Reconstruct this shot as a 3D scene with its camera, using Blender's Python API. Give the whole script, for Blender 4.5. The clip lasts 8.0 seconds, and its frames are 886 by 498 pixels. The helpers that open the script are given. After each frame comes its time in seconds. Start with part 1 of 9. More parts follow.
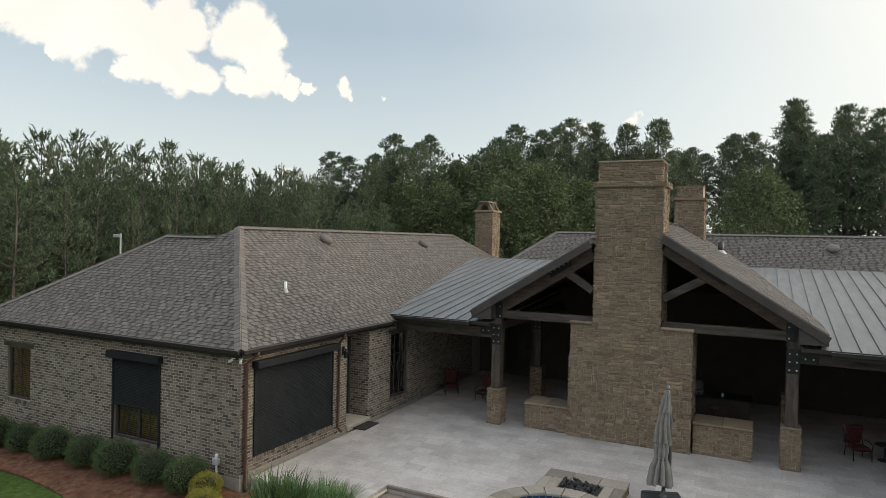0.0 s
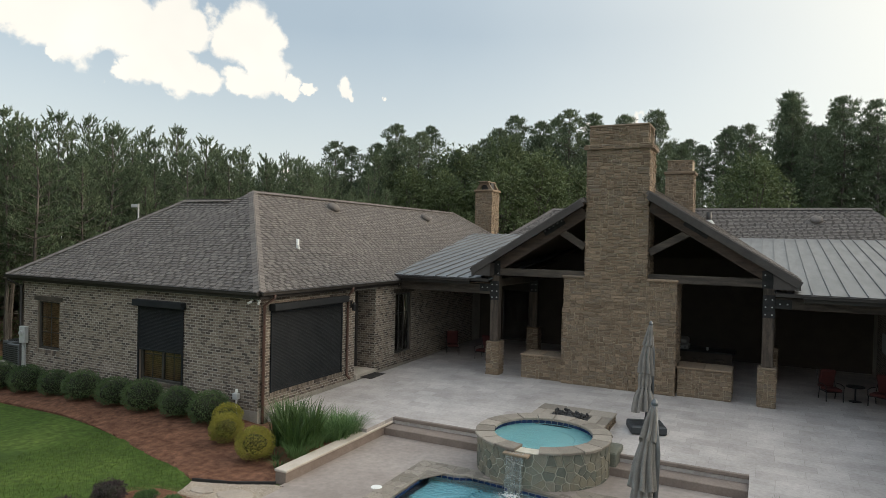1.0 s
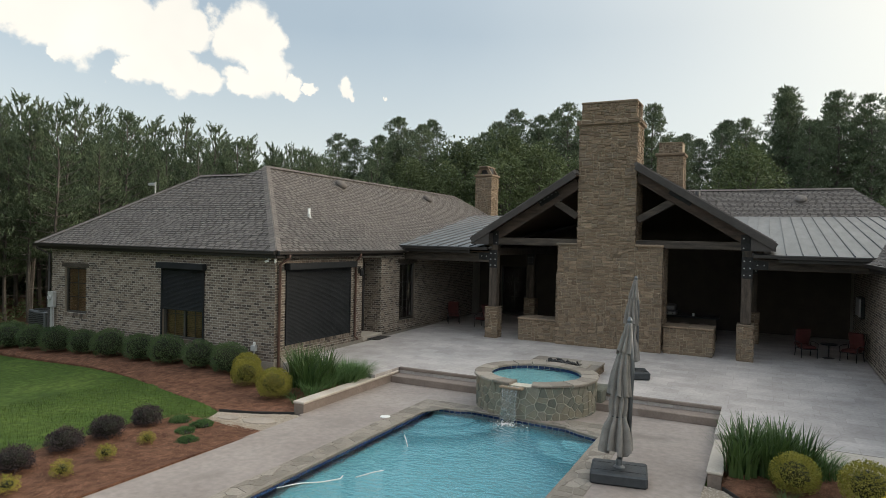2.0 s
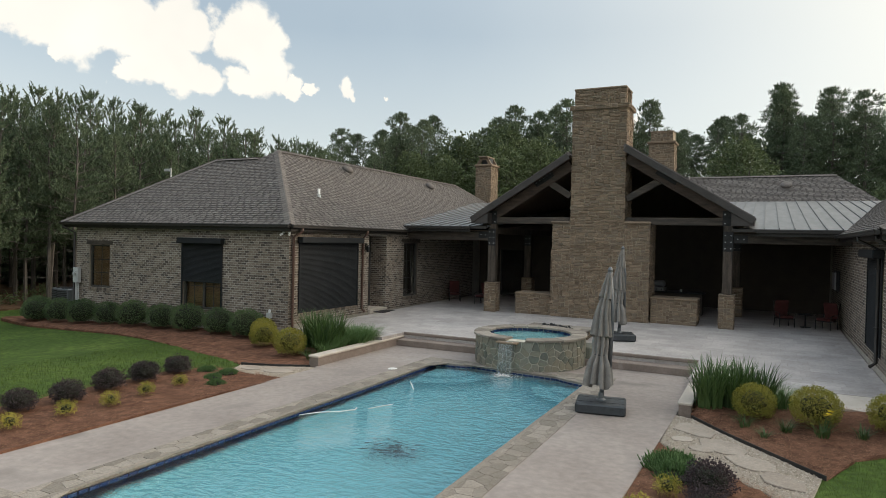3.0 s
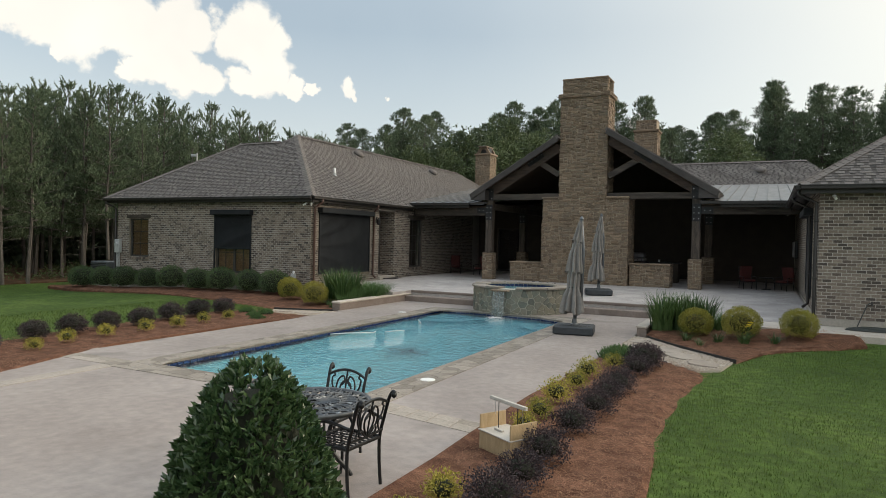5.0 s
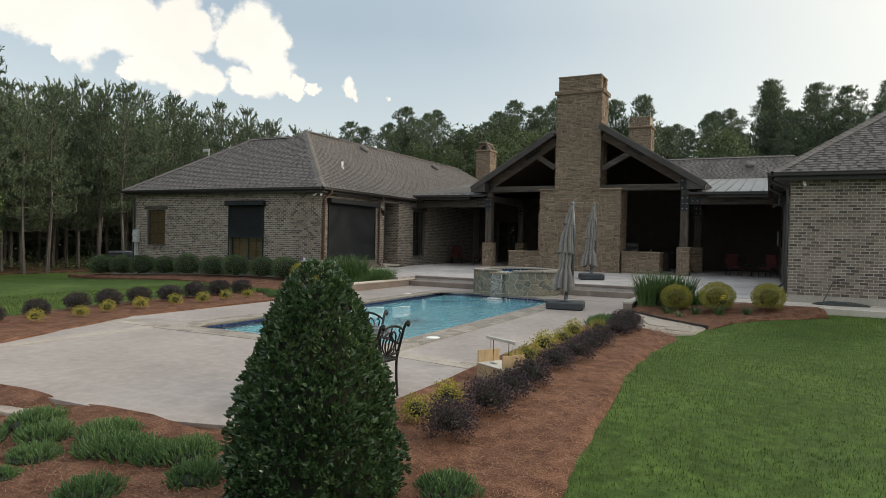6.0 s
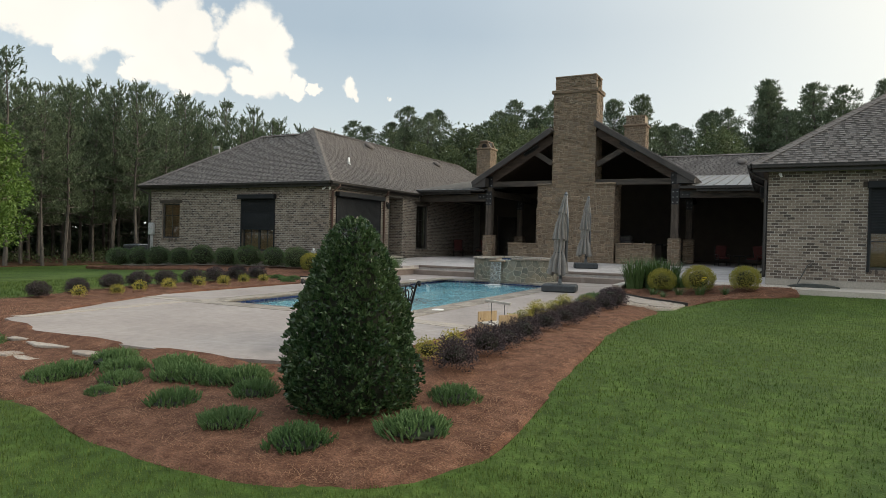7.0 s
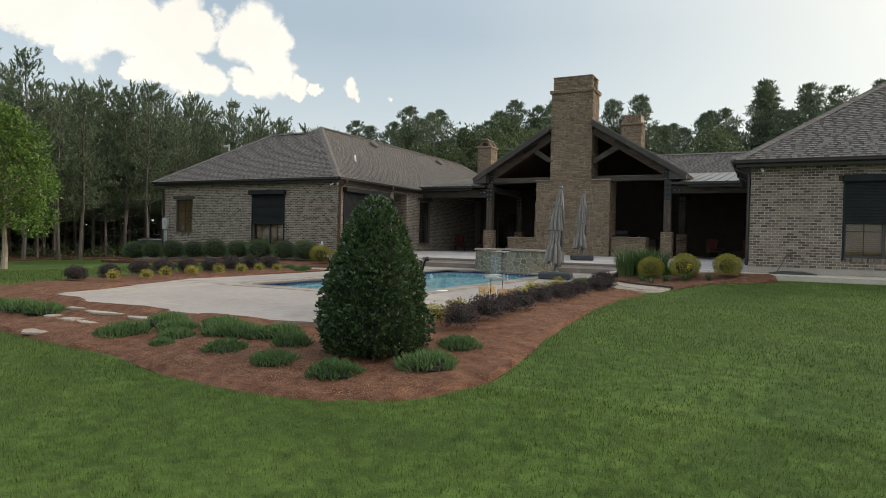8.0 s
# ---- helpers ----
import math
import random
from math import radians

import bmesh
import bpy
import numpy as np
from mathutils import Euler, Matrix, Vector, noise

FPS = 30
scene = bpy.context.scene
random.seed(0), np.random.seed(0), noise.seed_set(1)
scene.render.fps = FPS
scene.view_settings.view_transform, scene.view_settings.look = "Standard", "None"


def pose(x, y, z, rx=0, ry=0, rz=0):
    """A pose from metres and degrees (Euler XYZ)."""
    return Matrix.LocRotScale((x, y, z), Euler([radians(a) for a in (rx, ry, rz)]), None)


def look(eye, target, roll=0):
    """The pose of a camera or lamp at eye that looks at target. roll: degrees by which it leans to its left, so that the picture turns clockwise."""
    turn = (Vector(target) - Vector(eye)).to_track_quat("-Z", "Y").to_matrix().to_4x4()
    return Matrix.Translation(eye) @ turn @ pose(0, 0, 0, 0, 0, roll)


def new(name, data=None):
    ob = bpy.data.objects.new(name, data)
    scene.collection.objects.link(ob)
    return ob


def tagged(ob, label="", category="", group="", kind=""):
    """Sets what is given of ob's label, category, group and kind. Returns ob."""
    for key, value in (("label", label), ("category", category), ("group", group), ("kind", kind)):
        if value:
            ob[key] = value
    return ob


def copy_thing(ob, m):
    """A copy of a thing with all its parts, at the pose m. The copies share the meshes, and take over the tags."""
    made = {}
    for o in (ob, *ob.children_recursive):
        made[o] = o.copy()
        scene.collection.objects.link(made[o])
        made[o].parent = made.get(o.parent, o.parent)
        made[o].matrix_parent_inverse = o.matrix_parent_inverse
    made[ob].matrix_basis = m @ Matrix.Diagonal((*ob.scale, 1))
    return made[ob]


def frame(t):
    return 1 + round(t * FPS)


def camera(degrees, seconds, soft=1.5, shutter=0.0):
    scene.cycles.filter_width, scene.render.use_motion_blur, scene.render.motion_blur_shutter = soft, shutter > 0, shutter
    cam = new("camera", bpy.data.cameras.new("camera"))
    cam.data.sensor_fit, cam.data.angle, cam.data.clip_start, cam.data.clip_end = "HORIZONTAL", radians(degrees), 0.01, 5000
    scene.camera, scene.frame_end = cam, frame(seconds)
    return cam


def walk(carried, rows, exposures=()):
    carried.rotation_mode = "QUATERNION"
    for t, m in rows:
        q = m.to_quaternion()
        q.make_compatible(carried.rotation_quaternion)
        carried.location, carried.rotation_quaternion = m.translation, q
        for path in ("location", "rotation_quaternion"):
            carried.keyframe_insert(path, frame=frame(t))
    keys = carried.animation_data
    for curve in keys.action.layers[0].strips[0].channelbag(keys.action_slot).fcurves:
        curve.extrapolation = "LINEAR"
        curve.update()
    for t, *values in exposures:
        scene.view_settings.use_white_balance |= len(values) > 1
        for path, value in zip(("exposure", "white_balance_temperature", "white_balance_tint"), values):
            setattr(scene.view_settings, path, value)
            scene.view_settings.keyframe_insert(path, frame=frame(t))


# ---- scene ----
cam = camera(69.0, 8.0, 0.72)
METRES, EYE, TILT, LEAN, TURN = 13.4, 6.27, -0.77, -1.01, 26.45
ROWS = [
    (0.0, 0.0, 0.0, 0.0, 0.0, -0.1, -0.31),
    (0.5, -0.0007, -0.0541, -0.054, 0.03, -0.09, -0.28),
    (1.0, -0.0016, -0.11, -0.1047, 0.07, -0.08, -0.26),
    (1.5, -0.0029, -0.1669, -0.1498, 0.1, -0.08, -0.28),
    (3.0, -0.0057, -0.3408, -0.254, 0.21, -0.08, -0.27),
    (3.5, -0.0065, -0.3977, -0.2805, 0.24, -0.07, -0.29),
    (4.0, -0.0066, -0.4555, -0.3028, 0.28, -0.08, -0.28),
    (4.5, -0.0065, -0.5137, -0.3232, 0.31, -0.08, -0.28),
    (6.0, -0.0091, -0.6828, -0.3788, 0.44, -0.09, -0.28),
    (6.5, -0.011, -0.7363, -0.3943, 0.48, -0.09, -0.3),
    (7.0, -0.013, -0.7872, -0.4079, 0.51, -0.08, -0.29),
    (7.5, -0.0151, -0.8356, -0.42, 0.55, -0.07, -0.27),
    (8.0, -0.0172, -0.884, -0.4317, 0.6, -0.06, -0.29),
]
walk(cam, [(t, pose(0, 0, EYE, TILT, LEAN, TURN) @ pose(METRES * x, METRES * y, METRES * z, 90 + pitch, roll, yaw)) for t, x, y, z, yaw, pitch, roll in ROWS])

# ---- light ----
ZENITH = 2.5
SUN_AZ, SUN_EL = 56.0, 19.0          # degrees east of north, and up
world = bpy.data.worlds.new("sky")
scene.world = world
world.use_nodes = True


def build_sky():
    nt = world.node_tree
    nt.nodes.clear()
    N = nt.nodes.new
    L = nt.links.new
    out, bg, sky, co = N("ShaderNodeOutputWorld"), N("ShaderNodeBackground"), N("ShaderNodeTexSky"), N("ShaderNodeTexCoord")
    sky.sky_type, sky.sun_disc = "NISHITA", False
    sky.sun_elevation, sky.sun_rotation = radians(SUN_EL), radians(SUN_AZ)
    sky.air_density, sky.dust_density, sky.ozone_density = 1.0, 1.5, 1.0
    scale = N("ShaderNodeVectorMath"); scale.operation = "SCALE"
    L(sky.outputs[0], scale.inputs[0]); scale.inputs["Scale"].default_value = 0.14

    def math_node(op, a, b=None, c=None, clamp=False):
        n = N("ShaderNodeMath"); n.operation = op; n.use_clamp = clamp
        for i, v in enumerate((a, b, c)):
            if v is None:
                continue
            if isinstance(v, (int, float)):
                n.inputs[i].default_value = v
            else:
                L(v, n.inputs[i])
        return n.outputs[0]

    def mix(fac, a, b):
        n = N("ShaderNodeMix"); n.data_type = "RGBA"
        L(fac, n.inputs[0])
        for i, v in ((6, a), (7, b)):
            if isinstance(v, tuple):
                n.inputs[i].default_value = v
            else:
                L(v, n.inputs[i])
        return n.outputs[2]

    # a thin veil of high cloud that whitens the blue, more towards the sun and the horizon
    veil_noise = N("ShaderNodeTexNoise"); veil_noise.inputs["Scale"].default_value = 1.6; veil_noise.inputs["Detail"].default_value = 5
    L(co.outputs["Generated"], veil_noise.inputs["Vector"])
    sunward = N("ShaderNodeVectorMath"); sunward.operation = "DOT_PRODUCT"
    L(co.outputs["Generated"], sunward.inputs[0])
    sunward.inputs[1].default_value = (math.sin(radians(SUN_AZ)) * math.cos(radians(SUN_EL)), math.cos(radians(SUN_AZ)) * math.cos(radians(SUN_EL)), math.sin(radians(SUN_EL)))
    near = math_node("MULTIPLY_ADD", sunward.outputs["Value"], 1.0, 0.02, clamp=True)
    near = math_node("POWER", near, 2.5)
    veil = math_node("MULTIPLY_ADD", veil_noise.outputs["Fac"], 0.5, 0.18, clamp=True)
    base = mix(veil, scale.outputs[0], (0.72, 0.82, 0.85, 1))
    base = mix(near, base, (1.50, 1.37, 1.10, 1))

    # paler towards the horizon
    low = N("ShaderNodeSeparateXYZ"); L(co.outputs["Generated"], low.inputs[0])
    haze = N("ShaderNodeMapRange"); haze.inputs["From Min"].default_value, haze.inputs["From Max"].default_value, haze.inputs["To Min"].default_value, haze.inputs["To Max"].default_value = 0.06, 0.30, 0.70, 0.0
    L(low.outputs["Z"], haze.inputs["Value"])
    base = mix(haze.outputs[0], base, (0.86, 0.90, 0.88, 1))

    # heaped white clouds: soft discs round a few directions, torn by noise
    warp = N("ShaderNodeTexNoise"); warp.inputs["Scale"].default_value = 13; warp.inputs["Detail"].default_value = 7; warp.inputs["Roughness"].default_value = 0.55
    L(co.outputs["Generated"], warp.inputs["Vector"])
    # the direction itself is bent by noise, so that the heaps have ragged outlines
    bend = N("ShaderNodeTexNoise"); bend.inputs["Scale"].default_value = 13; bend.inputs["Detail"].default_value = 8; bend.inputs["Roughness"].default_value = 0.6
    L(co.outputs["Generated"], bend.inputs["Vector"])
    centred = N("ShaderNodeVectorMath"); centred.operation = "SUBTRACT"; L(bend.outputs["Color"], centred.inputs[0]); centred.inputs[1].default_value = (0.5, 0.5, 0.5)
    small = N("ShaderNodeVectorMath"); small.operation = "SCALE"; L(centred.outputs[0], small.inputs[0]); small.inputs["Scale"].default_value = 0.062
    bent = N("ShaderNodeVectorMath"); bent.operation = "ADD"; L(co.outputs["Generated"], bent.inputs[0]); L(small.outputs[0], bent.inputs[1])
    bend2 = N("ShaderNodeTexNoise"); bend2.inputs["Scale"].default_value = 32; bend2.inputs["Detail"].default_value = 5
    L(co.outputs["Generated"], bend2.inputs["Vector"])
    mid2 = N("ShaderNodeVectorMath"); mid2.operation = "SUBTRACT"; L(bend2.outputs["Color"], mid2.inputs[0]); mid2.inputs[1].default_value = (0.5, 0.5, 0.5)
    fine2 = N("ShaderNodeVectorMath"); fine2.operation = "SCALE"; L(mid2.outputs[0], fine2.inputs[0]); fine2.inputs["Scale"].default_value = 0.034
    first = bent
    bent = N("ShaderNodeVectorMath"); bent.operation = "ADD"; L(first.outputs[0], bent.inputs[0]); L(fine2.outputs[0], bent.inputs[1])
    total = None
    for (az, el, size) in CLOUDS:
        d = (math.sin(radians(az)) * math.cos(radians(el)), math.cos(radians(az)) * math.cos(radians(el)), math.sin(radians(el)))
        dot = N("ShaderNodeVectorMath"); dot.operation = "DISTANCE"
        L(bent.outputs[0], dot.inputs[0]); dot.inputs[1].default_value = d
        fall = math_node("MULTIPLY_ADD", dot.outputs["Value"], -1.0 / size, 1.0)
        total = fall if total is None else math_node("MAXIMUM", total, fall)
    torn = math_node("MULTIPLY_ADD", warp.outputs["Fac"], 1.5, -0.70)
    body = math_node("ADD", total, torn)
    cover = N("ShaderNodeMapRange"); cover.interpolation_type = "SMOOTHSTEP"
    cover.inputs["From Min"].default_value, cover.inputs["From Max"].default_value = 0.0, 0.30
    L(body, cover.inputs["Value"])
    shade = N("ShaderNodeTexNoise"); shade.inputs["Scale"].default_value = 7; shade.inputs["Detail"].default_value = 3
    L(co.outputs["Generated"], shade.inputs["Vector"])
    puff = mix(shade.outputs["Fac"], (0.86, 0.84, 0.78, 1), (1.20, 1.15, 1.03, 1))
    colour = mix(cover.outputs[0], base, puff)
    # as under any bright veil, the sky overhead is brighter than near the horizon
    sep = N("ShaderNodeSeparateXYZ"); L(co.outputs["Generated"], sep.inputs[0])
    lift = N("ShaderNodeMapRange"); lift.interpolation_type = "SMOOTHSTEP"
    lift.inputs["From Min"].default_value, lift.inputs["From Max"].default_value, lift.inputs["To Min"].default_value, lift.inputs["To Max"].default_value = 0.30, 0.85, 1.0, ZENITH
    L(sep.outputs["Z"], lift.inputs["Value"])
    L(lift.outputs[0], bg.inputs["Strength"])
    L(colour, bg.inputs["Color"])
    L(bg.outputs[0], out.inputs[0])


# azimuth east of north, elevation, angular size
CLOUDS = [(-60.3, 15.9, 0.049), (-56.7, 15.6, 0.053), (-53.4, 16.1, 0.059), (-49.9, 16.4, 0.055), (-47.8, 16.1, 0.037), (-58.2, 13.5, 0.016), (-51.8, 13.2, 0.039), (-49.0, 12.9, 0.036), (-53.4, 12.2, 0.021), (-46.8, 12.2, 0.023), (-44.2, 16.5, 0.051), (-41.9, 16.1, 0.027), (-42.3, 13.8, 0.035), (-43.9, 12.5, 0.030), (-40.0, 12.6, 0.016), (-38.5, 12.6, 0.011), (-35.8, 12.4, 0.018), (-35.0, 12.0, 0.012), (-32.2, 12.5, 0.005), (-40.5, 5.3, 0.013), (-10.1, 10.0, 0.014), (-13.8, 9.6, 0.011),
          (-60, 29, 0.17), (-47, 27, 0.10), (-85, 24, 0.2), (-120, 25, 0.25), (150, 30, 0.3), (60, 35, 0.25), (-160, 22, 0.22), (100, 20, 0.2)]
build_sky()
sun_lamp = bpy.data.lights.new("sun", "SUN")
sun_lamp.energy, sun_lamp.angle, sun_lamp.color = 2.3, radians(22), (1.0, 0.86, 0.67)
sun = new("sun", sun_lamp)
sun.matrix_world = look((40 * math.sin(radians(SUN_AZ)), 40 * math.cos(radians(SUN_AZ)), 40 * math.tan(radians(SUN_EL))), (0, 0, 0))
scene.view_settings.exposure = 0.0


# ---- materials ----
def material(name, colours, scale=4.0, rough=0.8, bump=0.0, bump_scale=None, metal=0.0, pieces=0.0, detail=6.0, fine=0.0, stretch=(1, 1, 1), spec=0.5, dirt=None, world_space=True):
    """Noise between two or three colours, a finer grain, a bump, and a change of value from piece to piece."""
    m = bpy.data.materials.new(name)
    m.use_nodes = True
    nt = m.node_tree
    N, L = nt.nodes.new, nt.links.new
    bsdf = nt.nodes["Principled BSDF"]
    geo = N("ShaderNodeNewGeometry")
    mapping = N("ShaderNodeVectorMath"); mapping.operation = "MULTIPLY"; mapping.inputs[1].default_value = stretch
    if world_space:
        L(geo.outputs["Position"], mapping.inputs[0])
    else:
        tc = N("ShaderNodeTexCoord")
        L(tc.outputs["Object"], mapping.inputs[0])
    vec = mapping.outputs[0]
    big = N("ShaderNodeTexNoise"); big.inputs["Scale"].default_value = scale; big.inputs["Detail"].default_value = detail; big.inputs["Roughness"].default_value = 0.6
    L(vec, big.inputs["Vector"])
    ramp = N("ShaderNodeValToRGB")
    fac = big.outputs["Fac"]
    rnd = None
    if pieces:
        info = N("ShaderNodeObjectInfo")
        add = N("ShaderNodeMath"); add.operation = "ADD"; L(geo.outputs["Random Per Island"], add.inputs[0]); L(info.outputs["Random"], add.inputs[1])
        fr = N("ShaderNodeMath"); fr.operation = "FRACT"; L(add.outputs[0], fr.inputs[0])
        rnd = fr.outputs[0]
        mx = N("ShaderNodeMix"); mx.inputs[0].default_value = pieces
        L(fac, mx.inputs[2]); L(rnd, mx.inputs[3])
        fac = mx.outputs[0]
    L(fac, ramp.inputs[0])
    el = ramp.color_ramp.elements
    lo, hi = (0.0, 1.0) if pieces > 0.6 else (0.3, 0.7)
    for i, c in enumerate(colours):
        p = lo + (hi - lo) * i / max(1, len(colours) - 1)
        e = el[i] if i < 2 else el.new(p)
        e.position = p
        e.color = (*c, 1)
    col = ramp.outputs[0]
    if fine:
        fn = N("ShaderNodeTexNoise"); fn.inputs["Scale"].default_value = scale * 14; fn.inputs["Detail"].default_value = 4
        L(vec, fn.inputs["Vector"])
        mr = N("ShaderNodeMapRange"); mr.inputs["From Min"].default_value, mr.inputs["From Max"].default_value = 0.3, 0.7
        mr.inputs["To Min"].default_value, mr.inputs["To Max"].default_value = 1 - fine, 1 + fine
        L(fn.outputs["Fac"], mr.inputs["Value"])
        sc = N("ShaderNodeVectorMath"); sc.operation = "SCALE"
        L(col, sc.inputs[0]); L(mr.outputs[0], sc.inputs["Scale"])
        col = sc.outputs[0]
    if dirt:
        dn = N("ShaderNodeTexNoise"); dn.inputs["Scale"].default_value = dirt[1]; dn.inputs["Detail"].default_value = 5
        L(vec, dn.inputs["Vector"])
        mr = N("ShaderNodeMapRange"); mr.inputs["From Min"].default_value, mr.inputs["From Max"].default_value = dirt[2], dirt[2] + 0.16
        L(dn.outputs["Fac"], mr.inputs["Value"])
        mx = N("ShaderNodeMix"); mx.data_type = "RGBA"
        L(mr.outputs[0], mx.inputs[0]); L(col, mx.inputs[6]); mx.inputs[7].default_value = (*dirt[0], 1)
        col = mx.outputs[2]
    L(col, bsdf.inputs["Base Color"])
    bsdf.inputs["Roughness"].default_value = rough
    bsdf.inputs["Metallic"].default_value = metal
    bsdf.inputs["Specular IOR Level"].default_value = spec
    if bump:
        bn = N("ShaderNodeTexNoise"); bn.inputs["Scale"].default_value = bump_scale or scale * 8; bn.inputs["Detail"].default_value = 5
        L(vec, bn.inputs["Vector"])
        bp = N("ShaderNodeBump"); bp.inputs["Strength"].default_value = bump; bp.inputs["Distance"].default_value = 0.02
        L(bn.outputs["Fac"], bp.inputs["Height"]); L(bp.outputs[0], bsdf.inputs["Normal"])
    return m


M_BRICK = material("brick_tumbled", [(0.036, 0.031, 0.029), (0.080, 0.064, 0.054), (0.145, 0.114, 0.092), (0.182, 0.146, 0.117), (0.218, 0.178, 0.145), (0.285, 0.236, 0.194)], 6, 0.9, 0.5, 60, pieces=0.74, fine=0.32)
M_MORTAR = material("mortar", [(0.285, 0.262, 0.228), (0.43, 0.40, 0.353)], 1.6, 0.95, 0.3, 80, fine=0.25)
M_STONE = material("sandstone", [(0.078, 0.058, 0.042), (0.145, 0.104, 0.070), (0.200, 0.145, 0.098), (0.160, 0.126, 0.094), (0.235, 0.172, 0.117), (0.325, 0.25, 0.18)], 5, 0.9, 0.9, 30, pieces=0.72, fine=0.35)
M_STONE_JOINT = material("stone_joint", [(0.21, 0.166, 0.118), (0.37, 0.305, 0.225)], 3, 0.95, 0.4, 50, fine=0.2)
M_FLAG = material("flagstone", [(0.060, 0.066, 0.056), (0.125, 0.130, 0.104), (0.22, 0.195, 0.142), (0.15, 0.145, 0.115), (0.29, 0.265, 0.21)], 4, 0.7, 0.6, 25, pieces=0.75, fine=0.3)
M_FLAG_JOINT = material("flagstone_mortar", [(0.40, 0.37, 0.305), (0.52, 0.49, 0.42)], 6, 0.9, 0.3, 60)
M_COPING = material("coping_stone", [(0.165, 0.142, 0.117), (0.215, 0.187, 0.156), (0.265, 0.232, 0.196)], 3, 0.85, 0.6, 30, pieces=0.5, fine=0.25)
M_SHINGLE = material("asphalt_shingle", [(0.098, 0.088, 0.083), (0.130, 0.118, 0.111), (0.168, 0.152, 0.143)], 3, 0.95, 0.4, 120, pieces=0.65, fine=0.3, spec=0.2)
M_METALROOF = material("standing_seam_metal", [(0.105, 0.11, 0.115), (0.165, 0.17, 0.175)], 1.2, 0.55, 0.05, 4, metal=0.6, fine=0.06, stretch=(3, 0.6, 1))
M_TIMBER = material("dark_timber", [(0.022, 0.017, 0.013), (0.06, 0.045, 0.034), (0.10, 0.078, 0.06)], 2.5, 0.75, 0.5, 20, fine=0.3, stretch=(4, 4, 0.6))
M_TIMBER_H = material("dark_timber_beam", [(0.017, 0.014, 0.011), (0.046, 0.036, 0.028), (0.084, 0.067, 0.052)], 2.5, 0.75, 0.5, 20, fine=0.3, stretch=(0.6, 4, 4))
M_BARGE = material("timber_bargeboard", [(0.026, 0.018, 0.014), (0.082, 0.055, 0.040)], 2.5, 0.75, 0.4, 20, fine=0.3, stretch=(0.7, 4, 4))
M_FASCIA = material("grey_fascia_paint", [(0.030, 0.026, 0.024), (0.052, 0.045, 0.041)], 2.0, 0.7, 0.2, 30, fine=0.15)
M_IRON = material("black_iron", [(0.012, 0.013, 0.014), (0.03, 0.03, 0.032)], 8, 0.45, 0.2, 60, metal=0.6)
M_GUTTER = material("gutter_bronze", [(0.013, 0.011, 0.010), (0.024, 0.020, 0.018)], 3, 0.45, 0.05)
M_COPPER = material("downpipe_brown", [(0.06, 0.03, 0.022), (0.10, 0.052, 0.038)], 4, 0.5, 0.1)
M_SHUTTER = material("roller_shutter", [(0.010, 0.012, 0.014), (0.018, 0.020, 0.023)], 2, 0.7, 0.1, 20, spec=0.25)
M_FRAME = material("window_frame_paint", [(0.035, 0.032, 0.03), (0.055, 0.05, 0.046)], 3, 0.5, 0.1)
M_BLIND = material("cedar_blind", [(0.27, 0.15, 0.072), (0.42, 0.26, 0.135)], 3, 0.6, 0.1, fine=0.2, stretch=(1, 1, 6))
M_CONC = material("pool_deck_concrete", [(0.210, 0.175, 0.156), (0.262, 0.222, 0.199), (0.318, 0.275, 0.250)], 0.55, 0.55, 0.2, 40, fine=0.14, dirt=((0.180, 0.153, 0.136), 1.1, 0.57))
M_LIME = material("limestone_cap", [(0.38, 0.335, 0.285), (0.47, 0.42, 0.365)], 2, 0.85, 0.2, 40, fine=0.08)
M_STEP = material("step_concrete", [(0.150, 0.117, 0.098), (0.215, 0.171, 0.146)], 1.5, 0.8, 0.2, 40, fine=0.12, dirt=((0.40, 0.36, 0.32), 0.9, 0.64))
M_FOUND = material("foundation_concrete", [(0.26, 0.235, 0.20), (0.34, 0.31, 0.27)], 1.5, 0.9, 0.3, 40, fine=0.12)
M_GRASS = material("lawn", [(0.031, 0.056, 0.010), (0.047, 0.080, 0.015), (0.071, 0.108, 0.023)], 0.5, 0.9, 0.7, 45, fine=0.38, spec=0.15, dirt=((0.034, 0.060, 0.014), 0.9, 0.58))
M_MULCH = material("pine_straw", [(0.070, 0.034, 0.022), (0.128, 0.064, 0.041), (0.20, 0.104, 0.067)], 5, 0.95, 1.0, 50, fine=0.45, spec=0.1)
M_GRAVEL = material("gravel", [(0.30, 0.25, 0.20), (0.48, 0.42, 0.35)], 30, 0.9, 0.8, 90, pieces=0.6)
# near-black so that the deep porch shade is already in the colour
M_SHADE_PLASTER = material("shade_dark_plaster", [(0.05, 0.04, 0.032), (0.07, 0.056, 0.045)], 2, 0.9, 0.1)
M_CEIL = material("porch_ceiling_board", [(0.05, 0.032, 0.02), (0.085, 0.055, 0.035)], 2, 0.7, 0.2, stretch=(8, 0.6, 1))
M_POOL = material("pool_plaster", [(0.175, 0.43, 0.50), (0.225, 0.51, 0.58)], 1.0, 0.8, 0.1)
M_TILE = material("blue_glazed_tile", [(0.010, 0.020, 0.070), (0.020, 0.042, 0.125)], 20, 0.25, 0.1, pieces=0.7)


